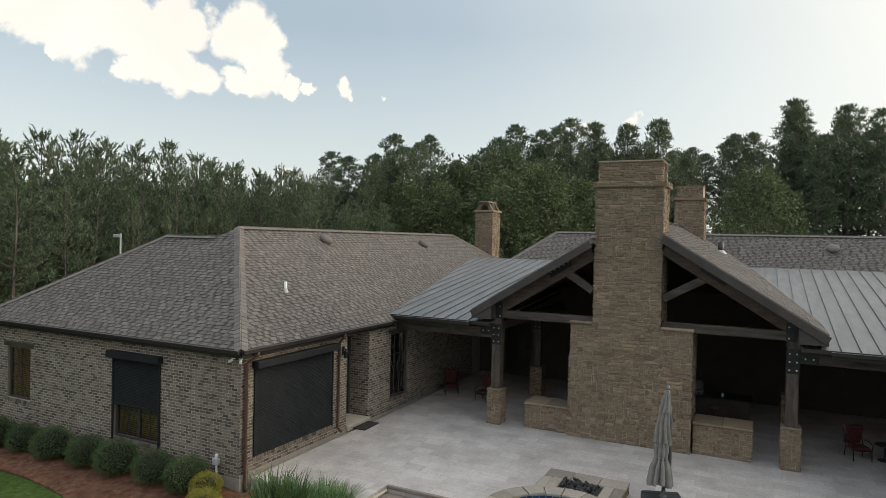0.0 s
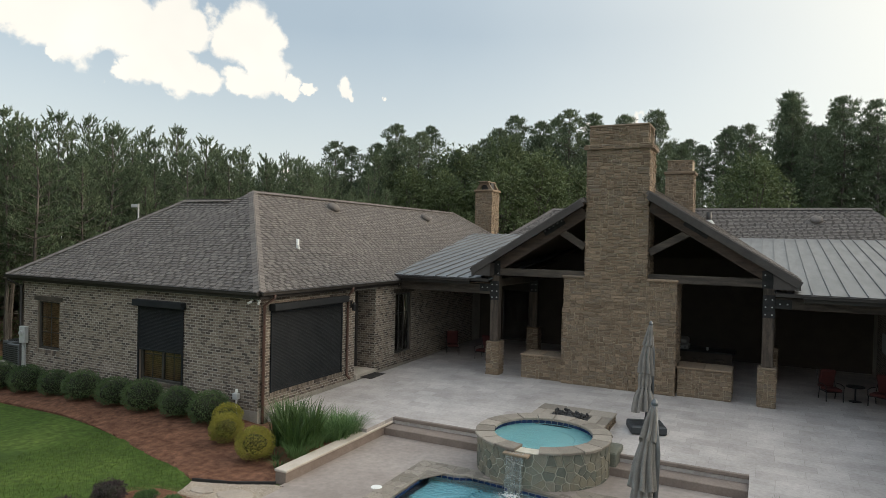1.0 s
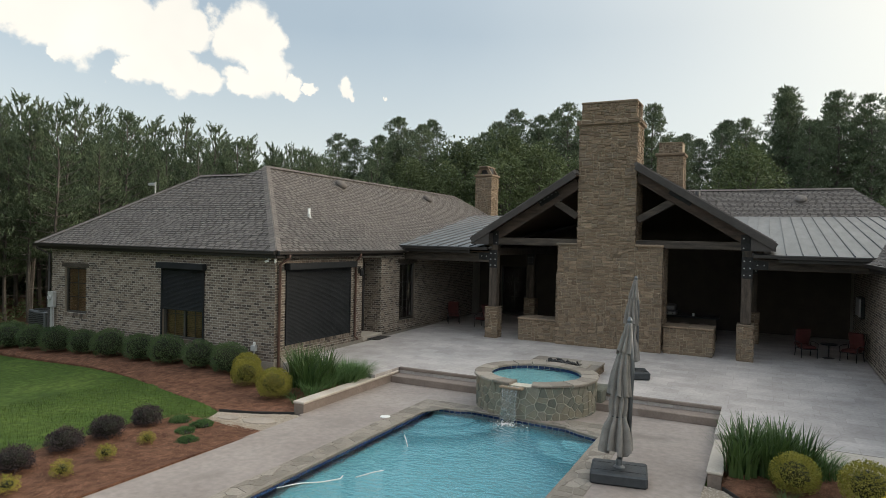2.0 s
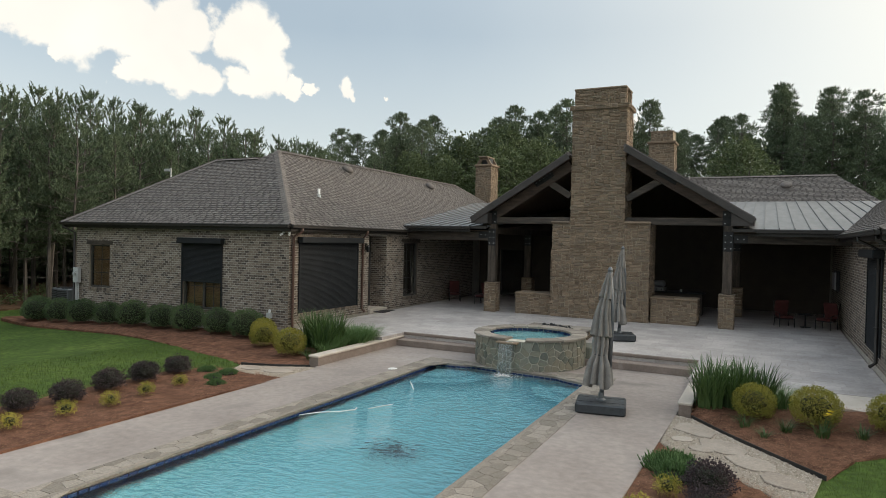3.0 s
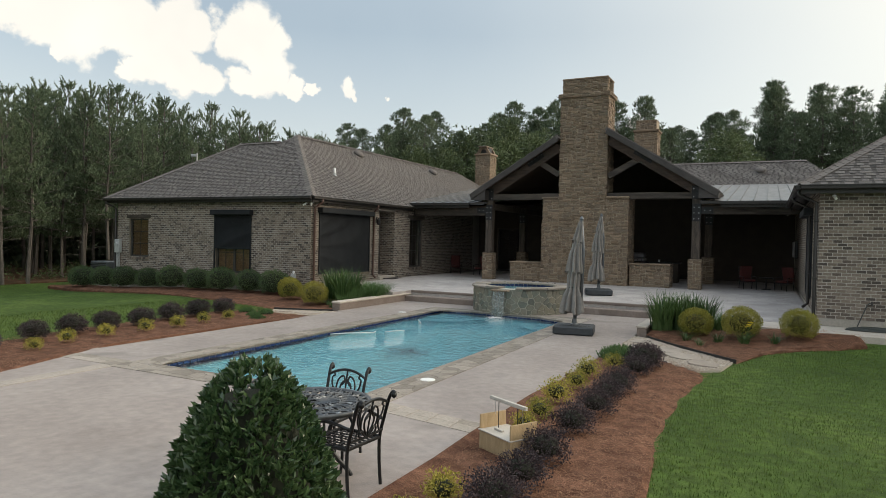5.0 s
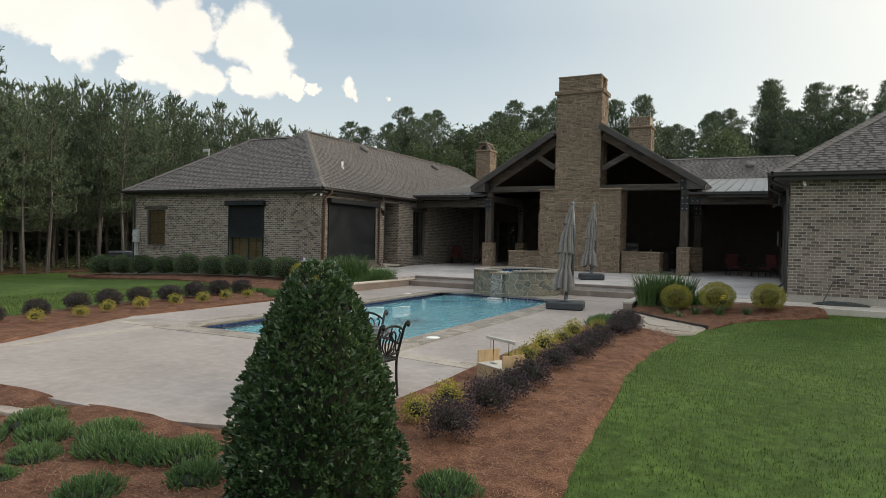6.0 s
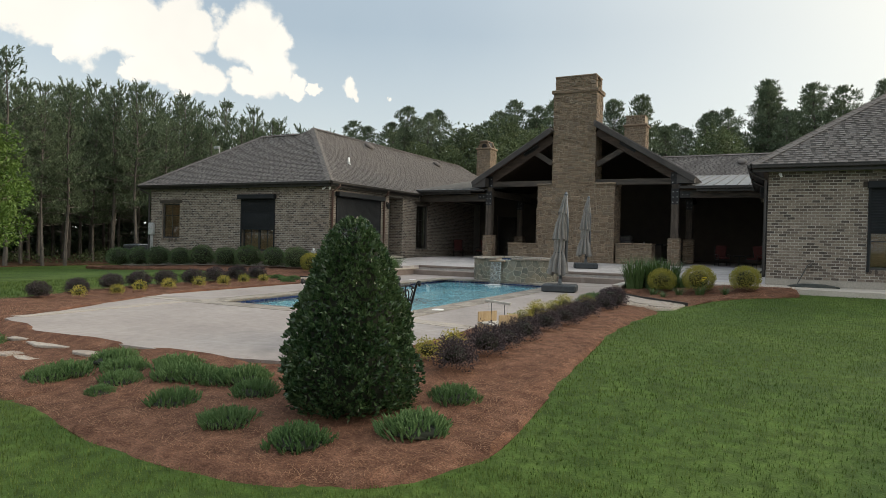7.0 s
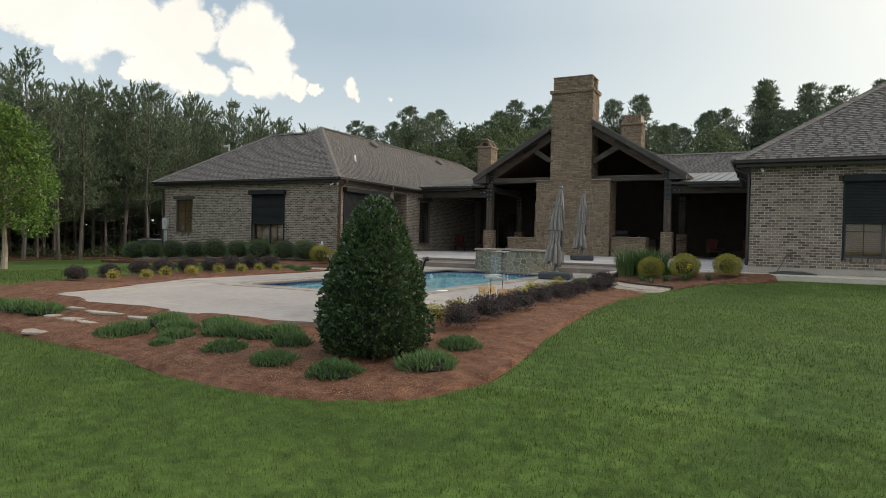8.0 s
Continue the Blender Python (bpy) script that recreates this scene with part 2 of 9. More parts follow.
# ---- mesh helpers ----
class Mesh:
    """Vertices and faces gathered for one mesh object."""

    def __init__(self):
        self.v, self.f = [], []

    def add(self, verts, faces):
        n = len(self.v)
        self.v.extend(tuple(p) for p in verts)
        self.f.extend(tuple(i + n for i in f) for f in faces)
        return self

    def box(self, x0, x1, y0, y1, z0, z1, c=0.0):
        """A box, with its edges chamfered by c."""
        x0, x1, y0, y1, z0, z1 = min(x0, x1), max(x0, x1), min(y0, y1), max(y0, y1), min(z0, z1), max(z0, z1)
        return self.obox(((x0 + x1) / 2, (y0 + y1) / 2, (z0 + z1) / 2), (1, 0, 0), (0, 1, 0), (0, 0, 1), (x1 - x0) / 2, (y1 - y0) / 2, (z1 - z0) / 2, c)

    def obox(self, at, ax, ay, az, hx, hy, hz, c=0.0):
        at, ax, ay, az = Vector(at), Vector(ax), Vector(ay), Vector(az)
        if ax.cross(ay).dot(az) < 0:
            ax = -ax
        c = min(c, hx * 0.9, hy * 0.9, hz * 0.9)
        if c <= 0:
            vs = [at + ax * hx * i + ay * hy * j + az * hz * k for i in (-1, 1) for j in (-1, 1) for k in (-1, 1)]
            return self.add(vs, [(0, 1, 3, 2), (4, 6, 7, 5), (0, 4, 5, 1), (2, 3, 7, 6), (0, 2, 6, 4), (1, 5, 7, 3)])
        vs, idx = [], {}
        for i in (-1, 1):
            for j in (-1, 1):
                for k in (-1, 1):
                    for a in range(3):
                        h = [hx - c, hy - c, hz - c]
                        h[a] += c
                        idx[(i, j, k, a)] = len(vs)
                        vs.append(at + ax * h[0] * i + ay * h[1] * j + az * h[2] * k)
        fs = []
        for s in (-1, 1):
            q = [(-1, -1), (1, -1), (1, 1), (-1, 1)]
            q = q if s > 0 else q[::-1]
            fs.append([idx[(s, a, b, 0)] for a, b in q])
            fs.append([idx[(b, s, a, 1)] for a, b in q])
            fs.append([idx[(a, b, s, 2)] for a, b in q])
        for s in (-1, 1):
            for t in (-1, 1):
                fs.append([idx[(s, t, -1, 0)], idx[(s, t, 1, 0)], idx[(s, t, 1, 1)], idx[(s, t, -1, 1)]])
                fs.append([idx[(-1, s, t, 1)], idx[(1, s, t, 1)], idx[(1, s, t, 2)], idx[(-1, s, t, 2)]])
                fs.append([idx[(s, -1, t, 0)], idx[(s, 1, t, 0)], idx[(s, 1, t, 2)], idx[(s, -1, t, 2)]])
        for i in (-1, 1):
            for j in (-1, 1):
                for k in (-1, 1):
                    fs.append([idx[(i, j, k, 0)], idx[(i, j, k, 1)], idx[(i, j, k, 2)]])
        return self.add(vs, fs)

    def beam(self, a, b, w, h, up=(0, 0, 1), c=0.012):
        """A squared beam from a to b, w across and h along up."""
        a, b = Vector(a), Vector(b)
        d = (b - a).normalized()
        side = d.cross(Vector(up)).normalized()
        top = side.cross(d).normalized()
        return self.obox((a + b) / 2, d, side, top, (b - a).length / 2, w / 2, h / 2, c)

    def tube(self, pts, radii, n=8, caps=True):
        pts = [Vector(p) for p in pts]
        if isinstance(radii, (int, float)):
            radii = [radii] * len(pts)
        rings = []
        last = None
        for i, p in enumerate(pts):
            d = (pts[min(i + 1, len(pts) - 1)] - pts[max(i - 1, 0)]).normalized()
            ref = last if last is not None else (Vector((0, 0, 1)) if abs(d.z) < 0.9 else Vector((1, 0, 0)))
            u = (ref - d * ref.dot(d))
            if u.length < 1e-4:
                u = Vector((1, 0, 0)) - d * d.x
            u.normalize()
            last = u
            w = d.cross(u)
            rings.append([p + (u * math.cos(6.28319 * k / n) + w * math.sin(6.28319 * k / n)) * radii[i] for k in range(n)])
        vs = [v for r in rings for v in r]
        fs = [(i * n + k, i * n + (k + 1) % n, (i + 1) * n + (k + 1) % n, (i + 1) * n + k) for i in range(len(pts) - 1) for k in range(n)]
        if caps:
            fs += [tuple(range(n))[::-1], tuple((len(pts) - 1) * n + k for k in range(n))]
        return self.add(vs, fs)

    def lathe(self, at, prof, n=24, caps=True):
        """A turned body: prof is a list of (radius, height)."""
        at = Vector(at)
        vs = [at + Vector((r * math.cos(6.28319 * k / n), r * math.sin(6.28319 * k / n), h)) for r, h in prof for k in range(n)]
        m = len(prof)
        fs = [(i * n + k, i * n + (k + 1) % n, (i + 1) * n + (k + 1) % n, (i + 1) * n + k) for i in range(m - 1) for k in range(n)]
        if caps:
            fs += [tuple(range(n))[::-1], tuple((m - 1) * n + k for k in range(n))]
        return self.add(vs, fs)

    def slab(self, poly, thick):
        """A flat polygon in space, thickened against its normal."""
        poly = [Vector(p) for p in poly]
        nrm = Vector((0, 0, 0))
        for i in range(len(poly)):
            nrm += poly[i].cross(poly[(i + 1) % len(poly)])
        nrm.normalize()
        n = len(poly)
        vs = poly + [p - nrm * thick for p in poly]
        fs = [tuple(range(n)), tuple(range(2 * n - 1, n - 1, -1))] + [(i, n + i, n + (i + 1) % n, (i + 1) % n) for i in range(n)]
        return self.add(vs, fs)

    def mesh(self, name, mat, smooth=False):
        me = bpy.data.meshes.new(name)
        me.from_pydata([tuple(v) for v in self.v], [], self.f)
        me.materials.append(mat)
        if smooth:
            me.polygons.foreach_set("use_smooth", [True] * len(me.polygons))
        me.update()
        return me


def part(name, mb, mat, parent=None, label="", smooth=False, kind=""):
    ob = new(name, mb.mesh(name, mat, smooth) if isinstance(mb, Mesh) else mb)
    if parent is not None:
        ob.parent = parent
    return tagged(ob, label, kind=kind)


def thing(name, label, category, at=(0, 0, 0), turn=0.0, group="", kind=""):
    ob = new(name)
    ob.matrix_world = pose(*at, 0, 0, turn)
    ob.empty_display_size = 0.2
    return tagged(ob, label, category, group, kind)


def smoothstep(a, b, v):
    t = min(1.0, max(0.0, (v - a) / (b - a)))
    return t * t * (3 - 2 * t)


DECK = -0.54


def ground_z(x, y):
    z = -0.60
    z -= 0.42 * smoothstep(-1.5, -9.0, y) if y < -1.5 else 0
    z += 0.30 * smoothstep(4.0, 11.0, y) * smoothstep(1.5, 4.5, x)
    z -= 0.45 * smoothstep(-14, -30, x)
    z -= 0.03 * max(0.0, y - 40)  * 0.2
    z += 0.02 * noise.noise((x * 0.3, y * 0.3, 0))
    return z


def inside(poly, x, y):
    hit = False
    for i in range(len(poly)):
        (x0, y0), (x1, y1) = poly[i - 1], poly[i]
        if (y0 > y) != (y1 > y) and x < (x1 - x0) * (y - y0) / (y1 - y0) + x0:
            hit = not hit
    return hit


def rounded(pts, steps=6):
    """A closed smooth outline through the points."""
    out = []
    n = len(pts)
    for i in range(n):
        p0, p1, p2, p3 = (Vector(pts[(i + k) % n]) for k in (-1, 0, 1, 2))
        for s in range(steps):
            t = s / steps
            q = 0.5 * ((2 * p1) + (p2 - p0) * t + (2 * p0 - 5 * p1 + 4 * p2 - p3) * t * t + (3 * p1 - p0 - 3 * p2 + p3) * t ** 3)
            out.append((q.x, q.y))
    return out


def sheet(name, outline, height, mat, step, label="", category="", kind="structure", skirt=0.25, holes=(), drop=0.0):
    """A ground sheet inside an outline, at height(x, y), with a skirt that goes down into the ground."""
    from mathutils.geometry import delaunay_2d_cdt
    pts = [Vector(p) for p in outline]
    edges = [(i, (i + 1) % len(outline)) for i in range(len(outline))]
    for hole in holes:
        n = len(pts)
        pts += [Vector(p) for p in hole]
        edges += [(n + i, n + (i + 1) % len(hole)) for i in range(len(hole))]
    xs, ys = [p[0] for p in outline], [p[1] for p in outline]
    rnd = random.Random(5)
    x = min(xs) + step / 2
    while x < max(xs):
        y = min(ys) + step / 2
        while y < max(ys):
            q = (x + rnd.uniform(-0.2, 0.2) * step, y + rnd.uniform(-0.2, 0.2) * step)
            if inside(outline, *q) and not any(inside(h, *q) for h in holes):
                pts.append(Vector(q))
            y += step
        x += step
    vs, _, fs, *_ = delaunay_2d_cdt(pts, edges, [], 0, 1e-4)
    keep = []
    for f in fs:
        cx, cy = sum(vs[i].x for i in f) / len(f), sum(vs[i].y for i in f) / len(f)
        if inside(outline, cx, cy) and not any(inside(h, cx, cy) for h in holes):
            keep.append(tuple(f))
    mb = Mesh()
    mb.add([(v.x, v.y, height(v.x, v.y) - (drop if i < len(outline) else 0.0)) for i, v in enumerate(vs)], keep)
    for ring in (outline, *holes):
        n = len(ring)
        top = [(p[0], p[1], height(*p) - drop) for p in ring]
        mb.add(top + [(p[0], p[1], p[2] - skirt) for p in top], [(i, n + i, n + (i + 1) % n, (i + 1) % n) for i in range(n)])
    ob = part(name, mb, mat)
    return tagged(ob, label, category, kind=kind)


def wall_cells(u0, u1, v0, v1, holes):
    """The rectangles of a wall face that are left round its openings."""
    us = sorted({u0, u1, *[min(u1, max(u0, h[i])) for h in holes for i in (0, 1)]})
    vs = sorted({v0, v1, *[min(v1, max(v0, h[i])) for h in holes for i in (2, 3)]})
    for a, b in zip(us, us[1:]):
        run = None
        for c, d in zip(vs, vs[1:]):
            free = not any(h[0] < (a + b) / 2 < h[1] and h[2] < (c + d) / 2 < h[3] for h in holes)
            if free and run:
                run = (run[0], d)
            elif free:
                run = (c, d)
            elif run:
                yield a, b, *run
                run = None
        if run:
            yield a, b, *run


class Face:
    """A wall face: a corner, the way along, and the way out."""

    def __init__(self, at, along, out):
        self.at, self.u, self.n = Vector(at), Vector(along).normalized(), Vector(out).normalized()

    def p(self, u, v, w=0.0):
        return self.at + self.u * u + Vector((0, 0, v)) + self.n * w

    def box(self, mb, u0, u1, v0, v1, w0, w1, c=0.0):
        return mb.obox(self.p((u0 + u1) / 2, (v0 + v1) / 2, (w0 + w1) / 2), self.u, self.n, (0, 0, 1), (u1 - u0) / 2, abs(w1 - w0) / 2, (v1 - v0) / 2, c)


def wall(name, face, u0, u1, v0, v1, holes, mat, thick=0.3, label="", category="wall"):
    mb = Mesh()
    for a, b, c, d in wall_cells(u0, u1, v0, v1, holes):
        face.box(mb, a, b, c, d, -thick, 0.0)
    return tagged(part(name, mb, mat), label, category, kind="structure")


# ---- ground ----
POOL = [(-6.20, 0.96), (-1.85, 0.96), (-1.85, 11.55), (-2.35, 11.75), (-2.7, 11.95), (-5.2, 12.2), (-5.6, 12.05), (-6.20, 12.0)]
SPA = (-4.0, 13.65)
DECK_EDGE = [(-8.5, 9.6), (-8.5, 1.4), (-7.75, -0.6), (-7.0, -2.4), (-6.75, -3.25), (-4.9, -3.80), (-2.9, -3.88), (-1.2, -3.82), (-0.1, -3.5), (0.37, -2.6), (0.36, 4.0), (0.48, 9.9), (0.48, 14.4), (-8.62, 14.4), (-8.62, 9.6)]
PATIO_EDGE = [(-8.62, 14.36), (0.5, 14.36), (0.5, 11.9), (4.54, 11.9), (4.54, 29.0), (-12.0, 29.0), (-12.0, 13.0), (-8.62, 13.0)]


def build_ground():
    step_out = [3, 6, 12, 25, 50, 100, 200, 400]
    xs = [-48 - s for s in reversed(step_out)] + [-48 + i for i in range(0, 85)] + [36 + s for s in step_out]
    ys = [-20 - s for s in reversed(step_out)] + [-20 + i for i in range(0, 76)] + [55 + s for s in step_out]
    mb = Mesh()
    n = len(ys)
    mb.v = [(x, y, ground_z(x, y)) for x in xs for y in ys]
    mb.f = [(i * n + j, (i + 1) * n + j, (i + 1) * n + j + 1, i * n + j + 1) for i in range(len(xs) - 1) for j in range(n - 1)
            if not (-8 < (xs[i] + xs[i + 1]) / 2 < 0 and -2 < (ys[j] + ys[j + 1]) / 2 < 14)]
    tagged(part("ground", mb, M_GRASS, smooth=True), "mown green lawn that slopes gently from the house", "lawn", kind="structure")


build_ground()
WOOD_EDGE = [(-31.6, -30), (-31.2, -5), (-31.4, 12), (-31.0, 26), (-30.0, 38), (-29.5, 48), (-27, 58), (-20, 68), (-8, 80), (8, 90), (30, 98), (66, 100), (90, 160), (-110, 160), (-110, -30)]
M_LITTER = material("wood_floor_litter", [(0.045, 0.028, 0.018), (0.085, 0.052, 0.032), (0.12, 0.078, 0.05)], 1.5, 0.95, 0.6, 20, fine=0.3, spec=0.1)
sheet("wood_floor", WOOD_EDGE, lambda x, y: ground_z(x, y) + 0.07, M_LITTER, 4.0, "brown needle litter under the pines", "forest floor", skirt=0.2)
sheet("pool_deck", DECK_EDGE, lambda x, y: DECK, M_CONC, 1.5, "pale pinkish-grey concrete pool deck with faint stains", "pool deck", holes=[POOL], skirt=0.5)


def patio_material():
    """Stamped stone in ashlar courses: faint joints and a change of tone from slab to slab."""
    m = bpy.data.materials.new("stamped_stone")
    m.use_nodes = True
    nt = m.node_tree
    N, L = nt.nodes.new, nt.links.new
    bsdf = nt.nodes["Principled BSDF"]
    geo = N("ShaderNodeNewGeometry")
    br = N("ShaderNodeTexBrick")
    br.offset, br.squash, br.squash_frequency = 0.37, 1.6, 3
    br.inputs["Scale"].default_value = 1.0
    br.inputs["Brick Width"].default_value, br.inputs["Row Height"].default_value, br.inputs["Mortar Size"].default_value = 0.62, 0.41, 0.006
    br.inputs["Mortar Smooth"].default_value = 0.6
    br.inputs["Color1"].default_value, br.inputs["Color2"].default_value, br.inputs["Mortar"].default_value = (0.345, 0.312, 0.296, 1), (0.425, 0.39, 0.37, 1), (0.29, 0.262, 0.245, 1)
    L(geo.outputs["Position"], br.inputs["Vector"])
    n1 = N("ShaderNodeTexNoise"); n1.inputs["Scale"].default_value = 0.8; n1.inputs["Detail"].default_value = 7; n1.inputs["Roughness"].default_value = 0.65
    n2 = N("ShaderNodeTexNoise"); n2.inputs["Scale"].default_value = 14; n2.inputs["Detail"].default_value = 5
    for k in (n1, n2):
        L(geo.outputs["Position"], k.inputs["Vector"])
    r1 = N("ShaderNodeMapRange"); r1.inputs["From Min"].default_value, r1.inputs["From Max"].default_value, r1.inputs["To Min"].default_value, r1.inputs["To Max"].default_value = 0.3, 0.7, 0.78, 1.18
    r2 = N("ShaderNodeMapRange"); r2.inputs["From Min"].default_value, r2.inputs["From Max"].default_value, r2.inputs["To Min"].default_value, r2.inputs["To Max"].default_value = 0.3, 0.7, 0.9, 1.1
    L(n1.outputs["Fac"], r1.inputs["Value"]); L(n2.outputs["Fac"], r2.inputs["Value"])
    mul = N("ShaderNodeMath"); mul.operation = "MULTIPLY"; L(r1.outputs[0], mul.inputs[0]); L(r2.outputs[0], mul.inputs[1])
    sc = N("ShaderNodeVectorMath"); sc.operation = "SCALE"; L(br.outputs["Color"], sc.inputs[0]); L(mul.outputs[0], sc.inputs["Scale"])
    L(sc.outputs[0], bsdf.inputs["Base Color"])
    bsdf.inputs["Roughness"].default_value = 0.72
    h = N("ShaderNodeMath"); h.operation = "MULTIPLY_ADD"; L(br.outputs["Fac"], h.inputs[0]); h.inputs[1].default_value = -0.8; L(n2.outputs["Fac"], h.inputs[2])
    bp = N("ShaderNodeBump"); bp.inputs["Strength"].default_value = 0.35; bp.inputs["Distance"].default_value = 0.01
    L(h.outputs[0], bp.inputs["Height"]); L(bp.outputs[0], bsdf.inputs["Normal"])
    return m


M_PATIO = patio_material()
RED_CUSHION = material("red_cushion", [(0.048, 0.009, 0.008), (0.075, 0.013, 0.011)], 6, 0.85, 0.2, 60, fine=0.1)
M_CANVAS = material("umbrella_canvas", [(0.15, 0.141, 0.130), (0.235, 0.22, 0.203)], 5, 0.9, 0.3, 40, fine=0.15, world_space=False)
M_POLE = material("umbrella_pole_grey", [(0.10, 0.11, 0.12), (0.15, 0.16, 0.17)], 6, 0.45, 0.1, metal=0.4)
M_BASE = material("umbrella_base_plastic", [(0.022, 0.026, 0.03), (0.04, 0.045, 0.05)], 8, 0.6, 0.3, 60)
M_STEEL = material("brushed_steel", [(0.45, 0.45, 0.46), (0.58, 0.58, 0.58)], 6, 0.3, 0.05, metal=0.9, stretch=(1, 1, 12))
M_WHITE = material("white_plastic", [(0.62, 0.62, 0.6), (0.72, 0.72, 0.7)], 5, 0.5, 0.05)
M_GREYPAINT = material("grey_painted_metal", [(0.34, 0.35, 0.35), (0.44, 0.45, 0.45)], 5, 0.5, 0.05)
M_PLANK = material("raw_pine_board", [(0.30, 0.21, 0.11), (0.42, 0.31, 0.18)], 6, 0.75, 0.2, 30, fine=0.15, stretch=(1, 6, 1))
M_GREYWOOD = material("weathered_board", [(0.36, 0.33, 0.29), (0.48, 0.45, 0.40)], 6, 0.8, 0.2, 30, fine=0.15)
M_LAVA = material("black_lava_rock", [(0.010, 0.010, 0.011), (0.035, 0.035, 0.037)], 12, 0.7, 0.8, 40, pieces=0.6)
M_CASTALU = material("cast_aluminium_bronze", [(0.018, 0.019, 0.02), (0.045, 0.046, 0.048)], 14, 0.35, 0.2, 60, metal=0.7)
M_EDGING = material("black_edging", [(0.012, 0.012, 0.012), (0.025, 0.023, 0.021)], 5, 0.7, 0.2)
M_PAVER = material("path_flagstone", [(0.24, 0.20, 0.165), (0.31, 0.265, 0.222), (0.37, 0.325, 0.275)], 2, 0.9, 0.5, 30, pieces=0.4, fine=0.15)
M_HOSE = material("garden_hose", [(0.02, 0.025, 0.022), (0.04, 0.045, 0.04)], 5, 0.5, 0.1)
M_RUBBER = material("door_mat", [(0.02, 0.018, 0.016), (0.035, 0.03, 0.028)], 20, 0.95, 0.5, 90)
M_BARK = material("pine_bark", [(0.055, 0.048, 0.043), (0.135, 0.118, 0.104)], 4, 0.95, 0.8, 14, fine=0.3, stretch=(1, 1, 0.3), world_space=False)
M_BARK_PALE = material("maple_bark", [(0.22, 0.18, 0.14), (0.32, 0.27, 0.22)], 6, 0.9, 0.5, 20, fine=0.2, world_space=False)
# fills plants from inside; its near-black stands for the shade among the leaves
M_SHADE_CORE = material("inner_shade_core", [(0.010, 0.014, 0.006), (0.02, 0.024, 0.012)], 12, 0.95, 0.3)


def glass_material(name, tint, rough=0.03):
    m = bpy.data.materials.new(name)
    m.use_nodes = True
    b = m.node_tree.nodes["Principled BSDF"]
    b.inputs["Base Color"].default_value = (*tint, 1)
    b.inputs["Roughness"].default_value = rough
    b.inputs["Transmission Weight"].default_value = 1.0
    b.inputs["IOR"].default_value = 1.45
    return m


M_GLASS = glass_material("window_glass", (0.85, 0.88, 0.88))
M_GLASS.node_tree.nodes["Principled BSDF"].inputs["Specular IOR Level"].default_value = 0.25


def water_material(name, scale, strength):
    m = glass_material(name, (0.80, 0.95, 0.97), 0.02)
    nt = m.node_tree
    N, L = nt.nodes.new, nt.links.new
    b = nt.nodes["Principled BSDF"]
    b.inputs["IOR"].default_value = 1.33
    geo = N("ShaderNodeNewGeometry")
    st = N("ShaderNodeVectorMath"); st.operation = "MULTIPLY"; st.inputs[1].default_value = (0.75, 1.25, 1)
    L(geo.outputs["Position"], st.inputs[0])
    n1 = N("ShaderNodeTexNoise"); n1.inputs["Scale"].default_value = scale; n1.inputs["Detail"].default_value = 3; n1.inputs["Distortion"].default_value = 0.6
    L(st.outputs[0], n1.inputs["Vector"])
    bp = N("ShaderNodeBump"); bp.inputs["Strength"].default_value = min(1.0, strength); bp.inputs["Distance"].default_value = 0.05 * max(1.0, strength)
    n2 = N("ShaderNodeTexNoise"); n2.inputs["Scale"].default_value = scale * 2.7; n2.inputs["Detail"].default_value = 2
    L(st.outputs[0], n2.inputs["Vector"])
    both = N("ShaderNodeMath"); both.operation = "MULTIPLY_ADD"; L(n2.outputs["Fac"], both.inputs[0]); both.inputs[1].default_value = 0.8; L(n1.outputs["Fac"], both.inputs[2])
    L(both.outputs[0], bp.inputs["Height"]); L(bp.outputs[0], b.inputs["Normal"])
    return m


M_WATER = water_material("pool_water", 3.8, 1.35)
M_SPAWATER = water_material("spa_water", 3.0, 0.2)


M_BOLT = material("bolt_steel", [(0.30, 0.31, 0.31), (0.42, 0.43, 0.43)], 8, 0.5, 0.1, metal=0.3)
M_SPA = material("spa_plaster", [(0.20, 0.40, 0.43), (0.26, 0.48, 0.51)], 1.0, 0.8, 0.1)
M_FALL = glass_material("falling_water", (0.92, 0.96, 0.97), 0.04)
M_FALL.node_tree.nodes["Principled BSDF"].inputs["Transmission Weight"].default_value = 0.9
M_TABLE = material("worn_cast_aluminium", [(0.045, 0.048, 0.052), (0.085, 0.09, 0.095)], 14, 0.4, 0.2, 60, metal=0.4, dirt=((0.50, 0.50, 0.49), 11, 0.60))


